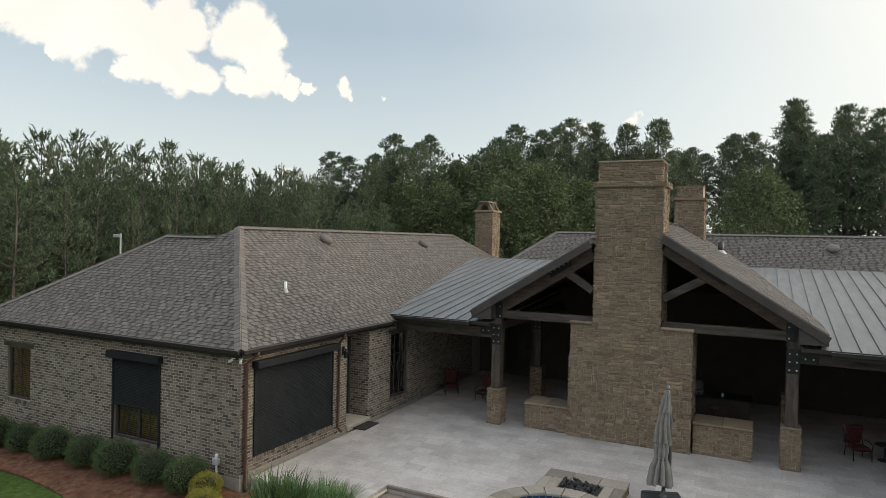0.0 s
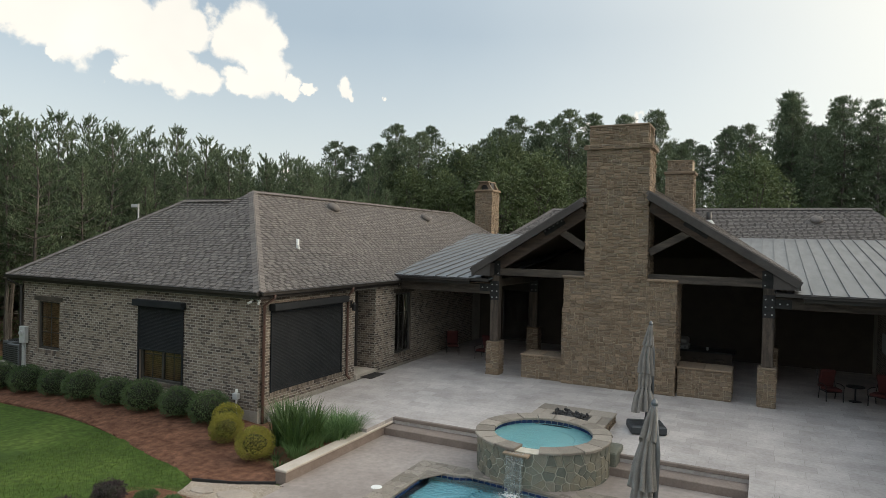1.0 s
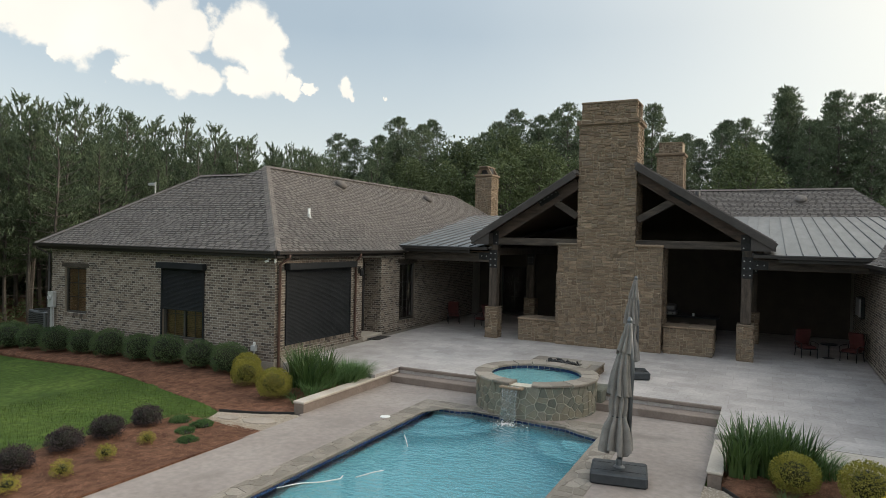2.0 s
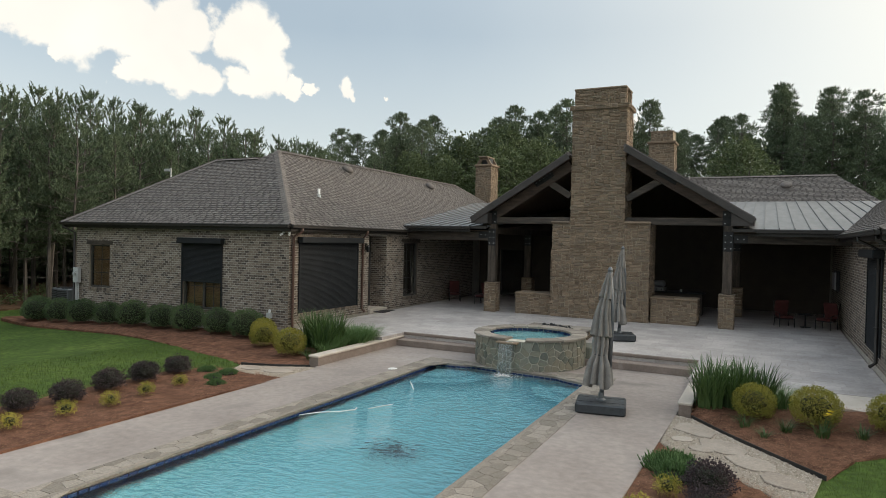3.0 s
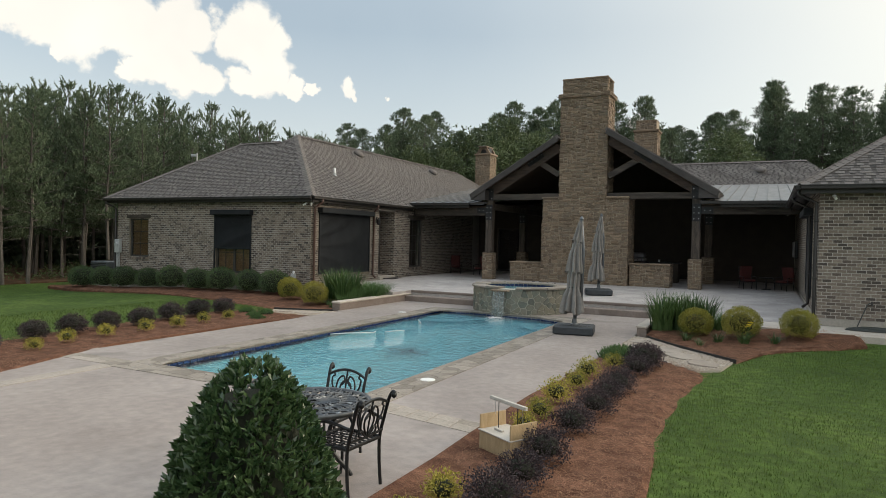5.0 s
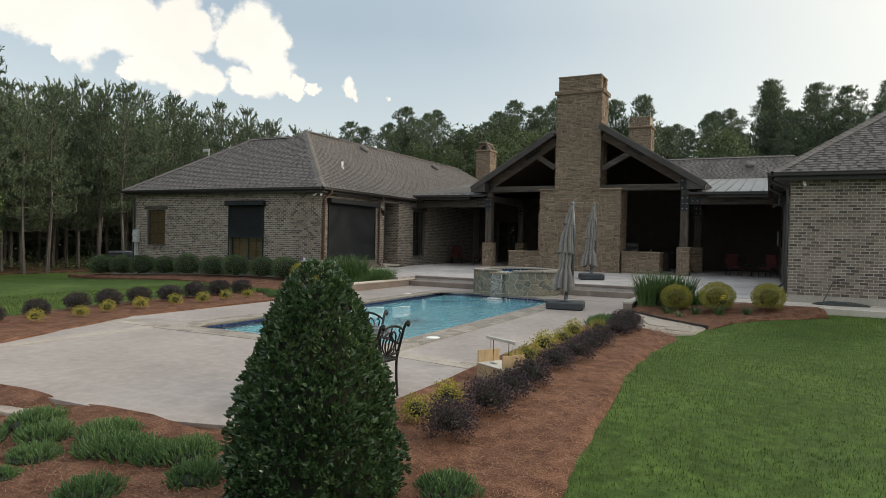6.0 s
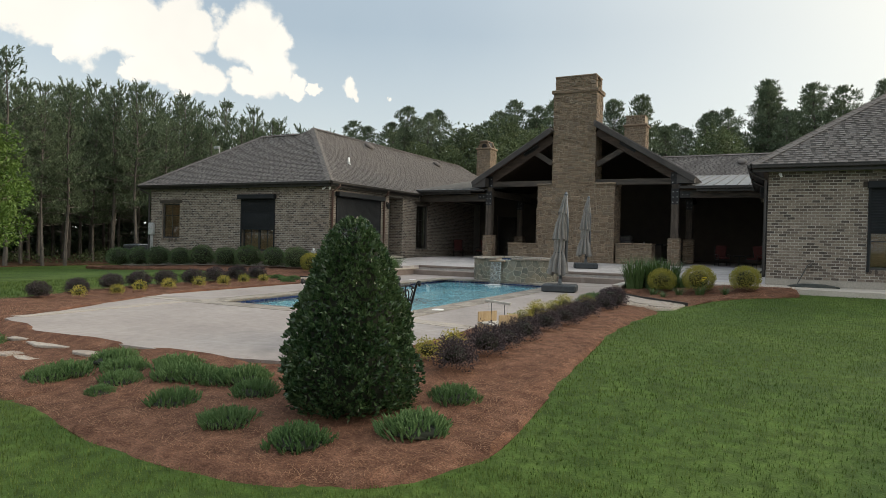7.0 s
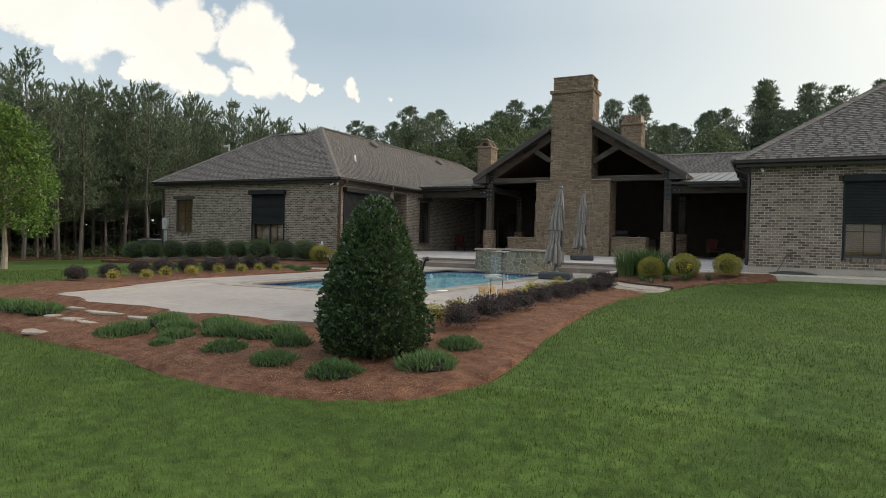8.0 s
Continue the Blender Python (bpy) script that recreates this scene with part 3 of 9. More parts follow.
def leaf_material(name, colours, rough=0.5, gloss=0.35, scale=1.2, speck=0.6):
    """Leaves: a tone of their own each, and light through the blade."""
    m = bpy.data.materials.new(name)
    m.use_nodes = True
    nt = m.node_tree
    N, L = nt.nodes.new, nt.links.new
    b = nt.nodes["Principled BSDF"]
    geo, info = N("ShaderNodeNewGeometry"), N("ShaderNodeObjectInfo")
    nz = N("ShaderNodeTexNoise"); nz.inputs["Scale"].default_value = scale
    L(geo.outputs["Position"], nz.inputs["Vector"])
    a = N("ShaderNodeMath"); a.operation = "MULTIPLY_ADD"; L(info.outputs["Random"], a.inputs[0]); a.inputs[1].default_value = 0.25; L(nz.outputs["Fac"], a.inputs[2])
    c = N("ShaderNodeMath"); c.operation = "MULTIPLY_ADD"; L(geo.outputs["Random Per Island"], c.inputs[0]); c.inputs[1].default_value = speck; L(a.outputs[0], c.inputs[2])
    ramp = N("ShaderNodeValToRGB")
    el = ramp.color_ramp.elements
    for i, col in enumerate(colours):
        p = 0.35 + 0.85 * i / max(1, len(colours) - 1)
        e = el[i] if i < 2 else el.new(min(1.0, p))
        e.position = min(1.0, p); e.color = (*col, 1)
    L(c.outputs[0], ramp.inputs[0])
    L(ramp.outputs[0], b.inputs["Base Color"])
    b.inputs["Roughness"].default_value = rough
    b.inputs["Specular IOR Level"].default_value = gloss
    tr = N("ShaderNodeBsdfTranslucent"); L(ramp.outputs[0], tr.inputs["Color"])
    mx = N("ShaderNodeMixShader"); mx.inputs[0].default_value = 0.25
    L(b.outputs[0], mx.inputs[1]); L(tr.outputs[0], mx.inputs[2])
    L(mx.outputs[0], nt.nodes["Material Output"].inputs["Surface"])
    return m


L_PINE = leaf_material("pine_needles", [(0.052, 0.080, 0.048), (0.086, 0.118, 0.068), (0.136, 0.170, 0.100)], 0.6, 0.2, 0.5, 0.4)
L_OLD_PINE = leaf_material("old_pine_needles", [(0.050, 0.074, 0.044), (0.082, 0.112, 0.066), (0.125, 0.155, 0.094)], 0.6, 0.2, 0.3, 0.4)
L_OAK = leaf_material("broad_leaves", [(0.040, 0.060, 0.026), (0.066, 0.092, 0.040), (0.105, 0.134, 0.060)], 0.55, 0.3, 0.4)
L_BOX = leaf_material("boxwood_leaves", [(0.025, 0.053, 0.024), (0.050, 0.090, 0.034), (0.092, 0.138, 0.054)], 0.45, 0.4)
L_HOLLY = leaf_material("laurel_leaves", [(0.018, 0.040, 0.018), (0.036, 0.070, 0.028), (0.070, 0.112, 0.044)], 0.26, 0.7)
L_GOLD = leaf_material("golden_leaves", [(0.09, 0.11, 0.020), (0.17, 0.18, 0.032), (0.30, 0.27, 0.050)], 0.5, 0.3)
L_PURPLE = leaf_material("purple_leaves", [(0.016, 0.013, 0.017), (0.034, 0.026, 0.031), (0.070, 0.050, 0.054)], 0.5, 0.35)
L_LIME = leaf_material("lime_leaves", [(0.11, 0.13, 0.022), (0.23, 0.225, 0.035), (0.40, 0.34, 0.065)], 0.5, 0.3)
L_MAPLE = leaf_material("maple_leaves", [(0.040, 0.082, 0.017), (0.068, 0.126, 0.025), (0.112, 0.180, 0.038)], 0.5, 0.3)
L_IRIS = leaf_material("iris_leaves", [(0.022, 0.050, 0.015), (0.042, 0.082, 0.023), (0.072, 0.122, 0.038)], 0.45, 0.4)
L_JUNIPER = leaf_material("juniper_sprigs", [(0.038, 0.086, 0.028), (0.072, 0.138, 0.046), (0.115, 0.19, 0.070)], 0.6, 0.25)
L_GRASS = leaf_material("grass_blades", [(0.042, 0.075, 0.014), (0.064, 0.105, 0.019), (0.098, 0.140, 0.030)], 0.6, 0.25)
L_STRAW = leaf_material("straw_needles", [(0.085, 0.042, 0.026), (0.165, 0.085, 0.050), (0.30, 0.175, 0.108)], 0.8, 0.15)
L_PETAL = leaf_material("yellow_petals", [(0.5, 0.36, 0.02), (0.65, 0.5, 0.05)], 0.6, 0.2)

M_HIP = material("cap_shingle", [(0.135, 0.12, 0.112), (0.168, 0.151, 0.140)], 3, 0.95, 0.3, 120, pieces=0.4, fine=0.15, spec=0.2)
UNIT_BRICK = Mesh().obox((0, 0, 0), (1, 0, 0), (0, 1, 0), (0, 0, 1), 0.5, 0.5, 0.5, 0.04).mesh("brick", M_BRICK)
# the same, with a worn face and no back, for bricks joined in a field
PLAIN_BRICK = Mesh().add([(-.5, .1, -.5), (.5, .1, -.5), (.5, .1, .5), (-.5, .1, .5), (-.47, .5, -.42), (.48, .5, -.44), (.47, .5, .43), (-.48, .5, .42)],
                         [(4, 7, 6, 5), (0, 4, 5, 1), (1, 5, 6, 2), (2, 6, 7, 3), (3, 7, 4, 0)]).mesh("brick_face", M_BRICK)
# a shingle tab: thick at its lower edge
UNIT_TAB = Mesh().add([(-.5, -.5, 0), (.5, -.5, 0), (.5, .5, 0), (-.5, .5, 0), (-.5, -.5, 1), (.5, -.5, 1), (.5, .5, .2), (-.5, .5, .2)],
                      [(4, 5, 6, 7), (0, 1, 5, 4), (1, 2, 6, 5), (3, 0, 4, 7), (2, 3, 7, 6)]).mesh("shingle", M_SHINGLE)


M_SLOT = material("shingle_lower_layer", [(0.060, 0.054, 0.051), (0.088, 0.080, 0.075)], 3, 0.95, 0.4, 120, pieces=0.6, fine=0.2, spec=0.2)
UNIT_SLOT = Mesh().add([(-.5, -.5, 0), (.5, -.5, 0), (-.5, -.5, 1), (.5, -.5, 1), (.5, .5, .2), (-.5, .5, .2)], [(2, 3, 4, 5), (0, 1, 3, 2)]).mesh("shingle_slot", M_SLOT)


def unit_stone(k, mat):
    """A rough block one unit across, with a bulged, uneven face towards +y."""
    r = random.Random(100 + k)
    j = lambda s: r.uniform(-s, s)  # noqa: E731
    back = [(-.5 + j(.06), -.5, -.5 + j(.10)), (.5 + j(.06), -.5, -.5 + j(.10)), (.5 + j(.06), -.5, .5 + j(.10)), (-.5 + j(.06), -.5, .5 + j(.10))]
    mid = [(x, .1 + j(.15), z) for x, _, z in back]
    face = [(x * .86 + j(.03), .42 + j(.12), z * .78 + j(.05)) for x, _, z in back]
    vs = back + mid + face
    fs = [(8, 11, 10, 9)] + [(i, i + 4, (i + 1) % 4 + 4, (i + 1) % 4) for i in range(4)] + [(i + 4, i + 8, (i + 1) % 4 + 8, (i + 1) % 4 + 4) for i in range(4)]
    return Mesh().add(vs, fs).mesh("stone", mat)


UNIT_STONES = [unit_stone(k, M_STONE) for k in range(8)]


def lay(name, pieces, meshes, parent, most, order, label_rest, plain=None):
    """Lays pieces (centre, three half axes): those first by order as objects on shared meshes, the rest joined."""
    pieces = sorted(pieces, key=lambda p: order(p[0]))
    rest = Mesh()
    for i, (at, ax, ay, az, k) in enumerate(pieces):
        me = meshes[k % len(meshes)]
        m = Matrix((( ax.x, ay.x, az.x, at.x), (ax.y, ay.y, az.y, at.y), (ax.z, ay.z, az.z, at.z), (0, 0, 0, 1)))
        if i < most:
            ob = new(name, me)
            ob.parent = parent
            ob.matrix_basis = m
        else:
            me = plain or me
            rest.add([m @ v.co for v in me.vertices], [tuple(p.vertices) for p in me.polygons])
    if rest.v:
        part(name + "_field", rest, meshes[0].materials[0], parent, label_rest, kind="stuff")


def brick_face(face, u0, u1, v0, v1, holes, parent, most=0, order=None, seed=1):
    """Running bond in the part of a wall face that its openings leave."""
    r = random.Random(seed)
    L_, H_, J = 0.190, 0.065, 0.017
    out = []
    v, row = v0, 0
    while v + H_ <= v1 + 0.005:
        cuts = sorted((h[0], h[1]) for h in holes if h[2] < v + H_ * 0.6 and h[3] > v + H_ * 0.4)
        spans, a = [], u0
        for c, d in cuts:
            if c > a:
                spans.append((a, c))
            a = max(a, d)
        if a < u1:
            spans.append((a, u1))
        for s, e in spans:
            u = s - (0.5 if row % 2 else 0.0) * (L_ + J)
            while u < e:
                p, q = max(u, s), min(u + L_, e)
                if q - p > 0.03:
                    at = face.p((p + q) / 2, v + H_ / 2, 0.001 + r.uniform(-0.003, 0.004))
                    out.append((at, face.u * (q - p), face.n * 0.010, Vector((r.uniform(-.002, .002), 0, H_)), 0))
                u += L_ + J
        v += H_ + J
        row += 1
    lay("brick", out, [UNIT_BRICK], parent, most, order or (lambda p: 0), "tumbled bricks in running bond", PLAIN_BRICK)


def stone_face(face, u0, u1, v0, v1, seed, holes=(), cell=0.056):
    """Rubble: long, square, upright and large stones fitted together without courses."""
    r = random.Random(seed)
    nu, nv = max(1, round((u1 - u0) / cell)), max(1, round((v1 - v0) / cell))
    cu, cv = (u1 - u0) / nu, (v1 - v0) / nv
    taken = [[False] * nv for _ in range(nu)]
    out = []
    for j in range(nv):
        for i in range(nu):
            if taken[i][j]:
                continue
            kind = r.random()
            if kind < 0.60:
                w, h = r.randint(3, 8), r.choice((1, 2, 2))
            elif kind < 0.84:
                w, h = r.randint(2, 4), r.randint(2, 3)
            elif kind < 0.93:
                w, h = r.randint(1, 2), r.randint(2, 4)
            else:
                w, h = r.randint(4, 6), 3
            w, h = min(w, nu - i), min(h, nv - j)
            if nu - i - w == 1:
                w += 1
            k = 1
            while k < w and not taken[i + k][j]:
                k += 1
            w = k
            for a in range(i, i + w):
                for b in range(j, j + h):
                    taken[a][b] = True
            uc, vc = u0 + (i + w / 2) * cu, v0 + (j + h / 2) * cv
            if any(q[0] < uc < q[1] and q[2] < vc < q[3] for q in holes):
                continue
            gap, tilt = 0.017, r.uniform(-0.05, 0.05)
            at = face.p(uc, vc, 0.002 + r.uniform(-0.010, 0.014))
            ax = (face.u + Vector((0, 0, tilt))).normalized()
            out.append((at, ax * (w * cu - gap), face.n * 0.055, Vector((0, 0, h * cv - gap)) - face.u * tilt * (h * cv - gap), r.randrange(8)))
    return out


def roof(name, poly, label, parent=None, most=0, order=None, seed=3, thick=0.10):
    """A shingled roof plane. The first two corners are its eave, and the corners run anticlockwise seen from above."""
    poly = [Vector(p) for p in poly]
    base = tagged(part(name, Mesh().slab(poly, thick), M_SHINGLE, parent), label, "roof", kind="structure")
    u = (poly[1] - poly[0]).normalized()
    n = (poly[1] - poly[0]).cross(poly[-1] - poly[0]).normalized()
    w = n.cross(u)
    flat = [((p - poly[0]).dot(u), (p - poly[0]).dot(w)) for p in poly]
    r = random.Random(seed)
    out, slots, v, top = [], [], 0.0, max(q[1] for q in flat)
    while v < top - 0.03:
        mid = v + 0.065
        cut = []
        for i in range(len(flat)):
            (a, b), (c, d) = flat[i - 1], flat[i]
            if (b > mid) != (d > mid):
                cut.append(a + (c - a) * (mid - b) / (d - b))
        cut.sort()
        for s, e in zip(cut[::2], cut[1::2]):
            x = s - r.uniform(0, 0.3)
            high = True
            while x < e:
                high = not high
                width = r.choice((0.15, 0.20, 0.26)) if high else r.choice((0.07, 0.10, 0.14))
                p, q = max(x, s), min(x + width, e)
                if q - p > 0.03:
                    at = poly[0] + u * ((p + q) / 2) + w * (v + 0.072 + (0.0 if high else 0.012) + r.uniform(-0.003, 0.003)) + n * 0.001
                    (out if high else slots).append((at, u * (q - p - 0.003), w * 0.155, n * (r.uniform(0.019, 0.024) if high else r.uniform(0.008, 0.011)), 0))
                x += width
        v += 0.135
    lay("shingle", out, [UNIT_TAB], base, most, order or (lambda p: 0), "weathered asphalt shingles")
    lay("shingle_slot", slots, [UNIT_SLOT], base, 0, lambda p: 0, "darker lower layer of the shingles")
    return base


def hip_caps(parent, a, b, seed=1):
    """Overlapping cap shingles along a hip or a ridge."""
    a, b = Vector(a), Vector(b)
    mb = Mesh()
    d = (b - a).normalized()
    side = d.cross(Vector((0, 0, 1))).normalized()
    up = side.cross(d)
    n = int((b - a).length / 0.2)
    for i in range(n):
        p = a + (b - a) * ((i + 0.5) / n)
        for s in (-1, 1):
            tilt = (side * s * 0.9 - up * 0.44).normalized()
            mb.obox(p + tilt * 0.08 + up * 0.045, (d - up * 0.05).normalized(), tilt, tilt.cross(d).normalized(), 0.125, 0.105, 0.006)
    part("hip_cap", mb, M_HIP, parent, "overlapping cap shingles", kind="stuff")


def voronoi(points, bounds):
    """Cells of the plane round the points, cut to a rectangle."""
    x0, x1, y0, y1 = bounds
    cells = []
    for i, (px, py) in enumerate(points):
        poly = [(x0, y0), (x1, y0), (x1, y1), (x0, y1)]
        near = sorted((j for j in range(len(points)) if j != i), key=lambda j: (points[j][0] - px) ** 2 + (points[j][1] - py) ** 2)[:16]
        for j in near:
            qx, qy = points[j]
            mx, my, dx, dy = (px + qx) / 2, (py + qy) / 2, qx - px, qy - py
            new_poly = []
            for k in range(len(poly)):
                a, b = poly[k - 1], poly[k]
                sa = (a[0] - mx) * dx + (a[1] - my) * dy
                sb = (b[0] - mx) * dx + (b[1] - my) * dy
                if (sa <= 0) != (sb <= 0):
                    t = sa / (sa - sb)
                    new_poly.append((a[0] + (b[0] - a[0]) * t, a[1] + (b[1] - a[1]) * t))
                if sb <= 0:
                    new_poly.append(b)
            poly = new_poly
            if len(poly) < 3:
                break
        if len(poly) >= 3:
            cells.append(poly)
    return cells


def shrunk(poly, gap):
    cx, cy = sum(p[0] for p in poly) / len(poly), sum(p[1] for p in poly) / len(poly)
    out = []
    for x, y in poly:
        d = math.hypot(x - cx, y - cy) or 1
        k = max(0.2, (d - gap) / d)
        out.append((cx + (x - cx) * k, cy + (y - cy) * k))
    return out


def cell_stone(poly, gap, place, thick, r):
    """One flat stone from a cell of the plane: place(u, v, w) puts it in space; its rim is worn."""
    a, b = shrunk(poly, gap), shrunk(poly, gap + thick * 0.5)
    n = len(a)
    lift = [r.uniform(-0.15, 0.15) * thick for _ in range(n)]
    mb = Mesh()
    vs = [place(x, y, -0.01) for x, y in a] + [place(x, y, thick * 0.6) for x, y in a] + [place(x, y, thick + lift[i]) for i, (x, y) in enumerate(b)]
    fs = [tuple(2 * n + i for i in range(n))] + [(i, (i + 1) % n, n + (i + 1) % n, n + i) for i in range(n)] + [(n + i, n + (i + 1) % n, 2 * n + (i + 1) % n, 2 * n + i) for i in range(n)]
    return mb.add(vs, fs)

# ---- patio, steps, kerbs ----
def patio_z(x, y):
    return -0.17 * min(1.0, max(0.0, (19.5 - y) / 5.15))


sheet("patio", PATIO_EDGE, patio_z, M_PATIO, 1.0, "pale grey stamped stone patio with faint joints", "patio", skirt=0.6)


def steps(name, x0, x1, label):
    st = thing(name, label, "steps", kind="structure")
    part("tread", Mesh().box(x0, x1, 13.86, 14.40, DECK - 0.1, -0.345, 0.015), M_STEP, st)
    part("nosing", Mesh().box(x0, x1, 14.33, 14.43, -0.25, -0.160, 0.012), M_STEP, st)


steps("steps_west", -8.60, -5.35, "two brown concrete steps up to the patio")
steps("steps_east", -2.65, 0.50, "two brown concrete steps with pale streaks")

def kerb(name, x0, x1, y0, y1, z0, z1, label):
    k = thing(name, label, "planter wall", kind="structure")
    part("wall_body", Mesh().box(x0 + 0.02, x1 - 0.02, y0 + 0.02, y1, z0, z1 - 0.06, 0.01), M_STEP, k)
    part("cap", Mesh().box(x0, x1, y0, y1, z1 - 0.06, z1, 0.015), M_LIME, k, "smooth pale limestone cap")


kerb("planter_wall_west", -8.92, -8.58, 9.75, 14.34, -0.9, -0.265, "low planter wall with a pale limestone cap")
kerb("planter_wall_east", 0.50, 0.78, 9.75, 11.88, -0.9, -0.28, "short planter wall with a limestone cap")

# ---- the left wing ----
LW_X, LW_Y, LW_W, EAVE = -12.14, 12.73, -23.2, 3.22
lw_front = Face((LW_W, LW_Y, 0), (1, 0, 0), (0, -1, 0))
lw_east = Face((LW_X, LW_Y, 0), (0, 1, 0), (1, 0, 0))
FL = LW_X - LW_W
F_HOLES = [(0.80, 2.05, 0.70, 2.42), (6.10, 8.06, 0.22, 2.62)]
E_HOLES = [(0.50, 3.98, 0.32, 2.70), (4.80, 6.16, -0.05, 3.02), (7.57, 8.85, 0.38, 2.75)]
w = wall("wall_left_wing_south", lw_front, 0, FL - 0.012, -0.15, EAVE, F_HOLES, M_MORTAR, label="tan and grey tumbled brick wall with pale mortar")
brick_face(lw_front, 0, FL, -0.145, EAVE - 0.05, F_HOLES, w, 300, lambda p: -p.x, 1)
tagged(part("foundation_south", Mesh().box(LW_W - 0.01, LW_X + 0.01, LW_Y - 0.02, LW_Y + 0.3, -1.3, -0.153), M_FOUND), "bare concrete foundation under the brick", "foundation", kind="structure")
w = wall("wall_left_wing_east", lw_east, 0.302, 16.0, -0.05, EAVE, E_HOLES, M_MORTAR, label="warm tan tumbled brick wall facing the patio")
brick_face(lw_east, 0, 15.0, -0.045, EAVE - 0.05, E_HOLES, w, 300, lambda p: p.y, 2)
tagged(part("foundation_east", Mesh().box(LW_X - 0.3, LW_X + 0.012, LW_Y + 0.31, LW_Y + 16, -1.3, -0.053), M_FOUND), "bare concrete foundation beside the patio", "foundation", kind="structure")
tagged(part("wall_left_wing_west", Mesh().box(LW_W, LW_W + 0.3, LW_Y + 0.31, 39.0, -1.3, EAVE), M_BRICK), "brick end wall of the wing", "wall", kind="structure")
tagged(part("floor", Mesh().box(LW_W + 0.3, LW_X - 0.3, LW_Y + 0.3, 39, -0.12, -0.02), M_FOUND), "plain floor inside the wing", "floor", kind="structure")
tagged(part("ceiling", Mesh().box(LW_W + 0.02, LW_X - 0.02, LW_Y + 0.02, 39, EAVE + 0.003, EAVE + 0.06), M_SHADE_PLASTER), "plain soffit and ceiling", "ceiling", kind="structure")
# the door recess
for nm, b in (("recess_wall_south", (LW_X - 0.85, LW_X - 0.302, LW_Y + 4.5, LW_Y + 4.79)), ("recess_wall_north", (LW_X - 0.85, LW_X - 0.302, LW_Y + 6.17, LW_Y + 6.45))):
    wl = tagged(part(nm, Mesh().box(*b, -0.05, EAVE - 0.004), M_MORTAR), "brick side of the door recess", "wall", kind="structure")
    if nm.endswith("north"):
        f = Face((LW_X - 0.85, LW_Y + 6.157, 0), (1, 0, 0), (0, -1, 0))
        brick_face(f, 0, 0.85, -0.04, 3.0, [], wl, 0, None, 4)


def door(name, face, u0, u1, v0, v1, w0, label):
    d = thing(name, label, "door", kind="structure")
    fr = Mesh()
    for a, b, c, e in ((u0, u0 + 0.09, v0, v1), (u1 - 0.09, u1, v0, v1), (u0 + 0.09, u1 - 0.09, v1 - 0.09, v1)):
        face.box(fr, a, b, c, e, w0 - 0.12, w0 + 0.02, 0.008)
    part("door_frame", fr, M_FRAME, d)
    lf = Mesh()
    for a, b, c, e in ((u0 + 0.1, u0 + 0.24, v0, v1 - 0.1), (u1 - 0.24, u1 - 0.1, v0, v1 - 0.1), (u0 + 0.24, u1 - 0.24, v0, v0 + 0.3), (u0 + 0.24, u1 - 0.24, v1 - 0.26, v1 - 0.1)):
        face.box(lf, a, b, c, e, w0 - 0.08, w0 - 0.03, 0.006)
    leaf = part("door_leaf", lf, M_FRAME, d, "dark stained door leaf")
    part("pane", face.box(Mesh(), u0 + 0.24, u1 - 0.24, v0 + 0.3, v1 - 0.26, w0 - 0.06, w0 - 0.05), M_GLASS, leaf, "dark glass pane")
    part("door_handle", face.box(Mesh(), u1 - 0.2, u1 - 0.17, v0 + 0.95, v0 + 1.15, w0 - 0.03, w0 + 0.02, 0.008), M_IRON, leaf)


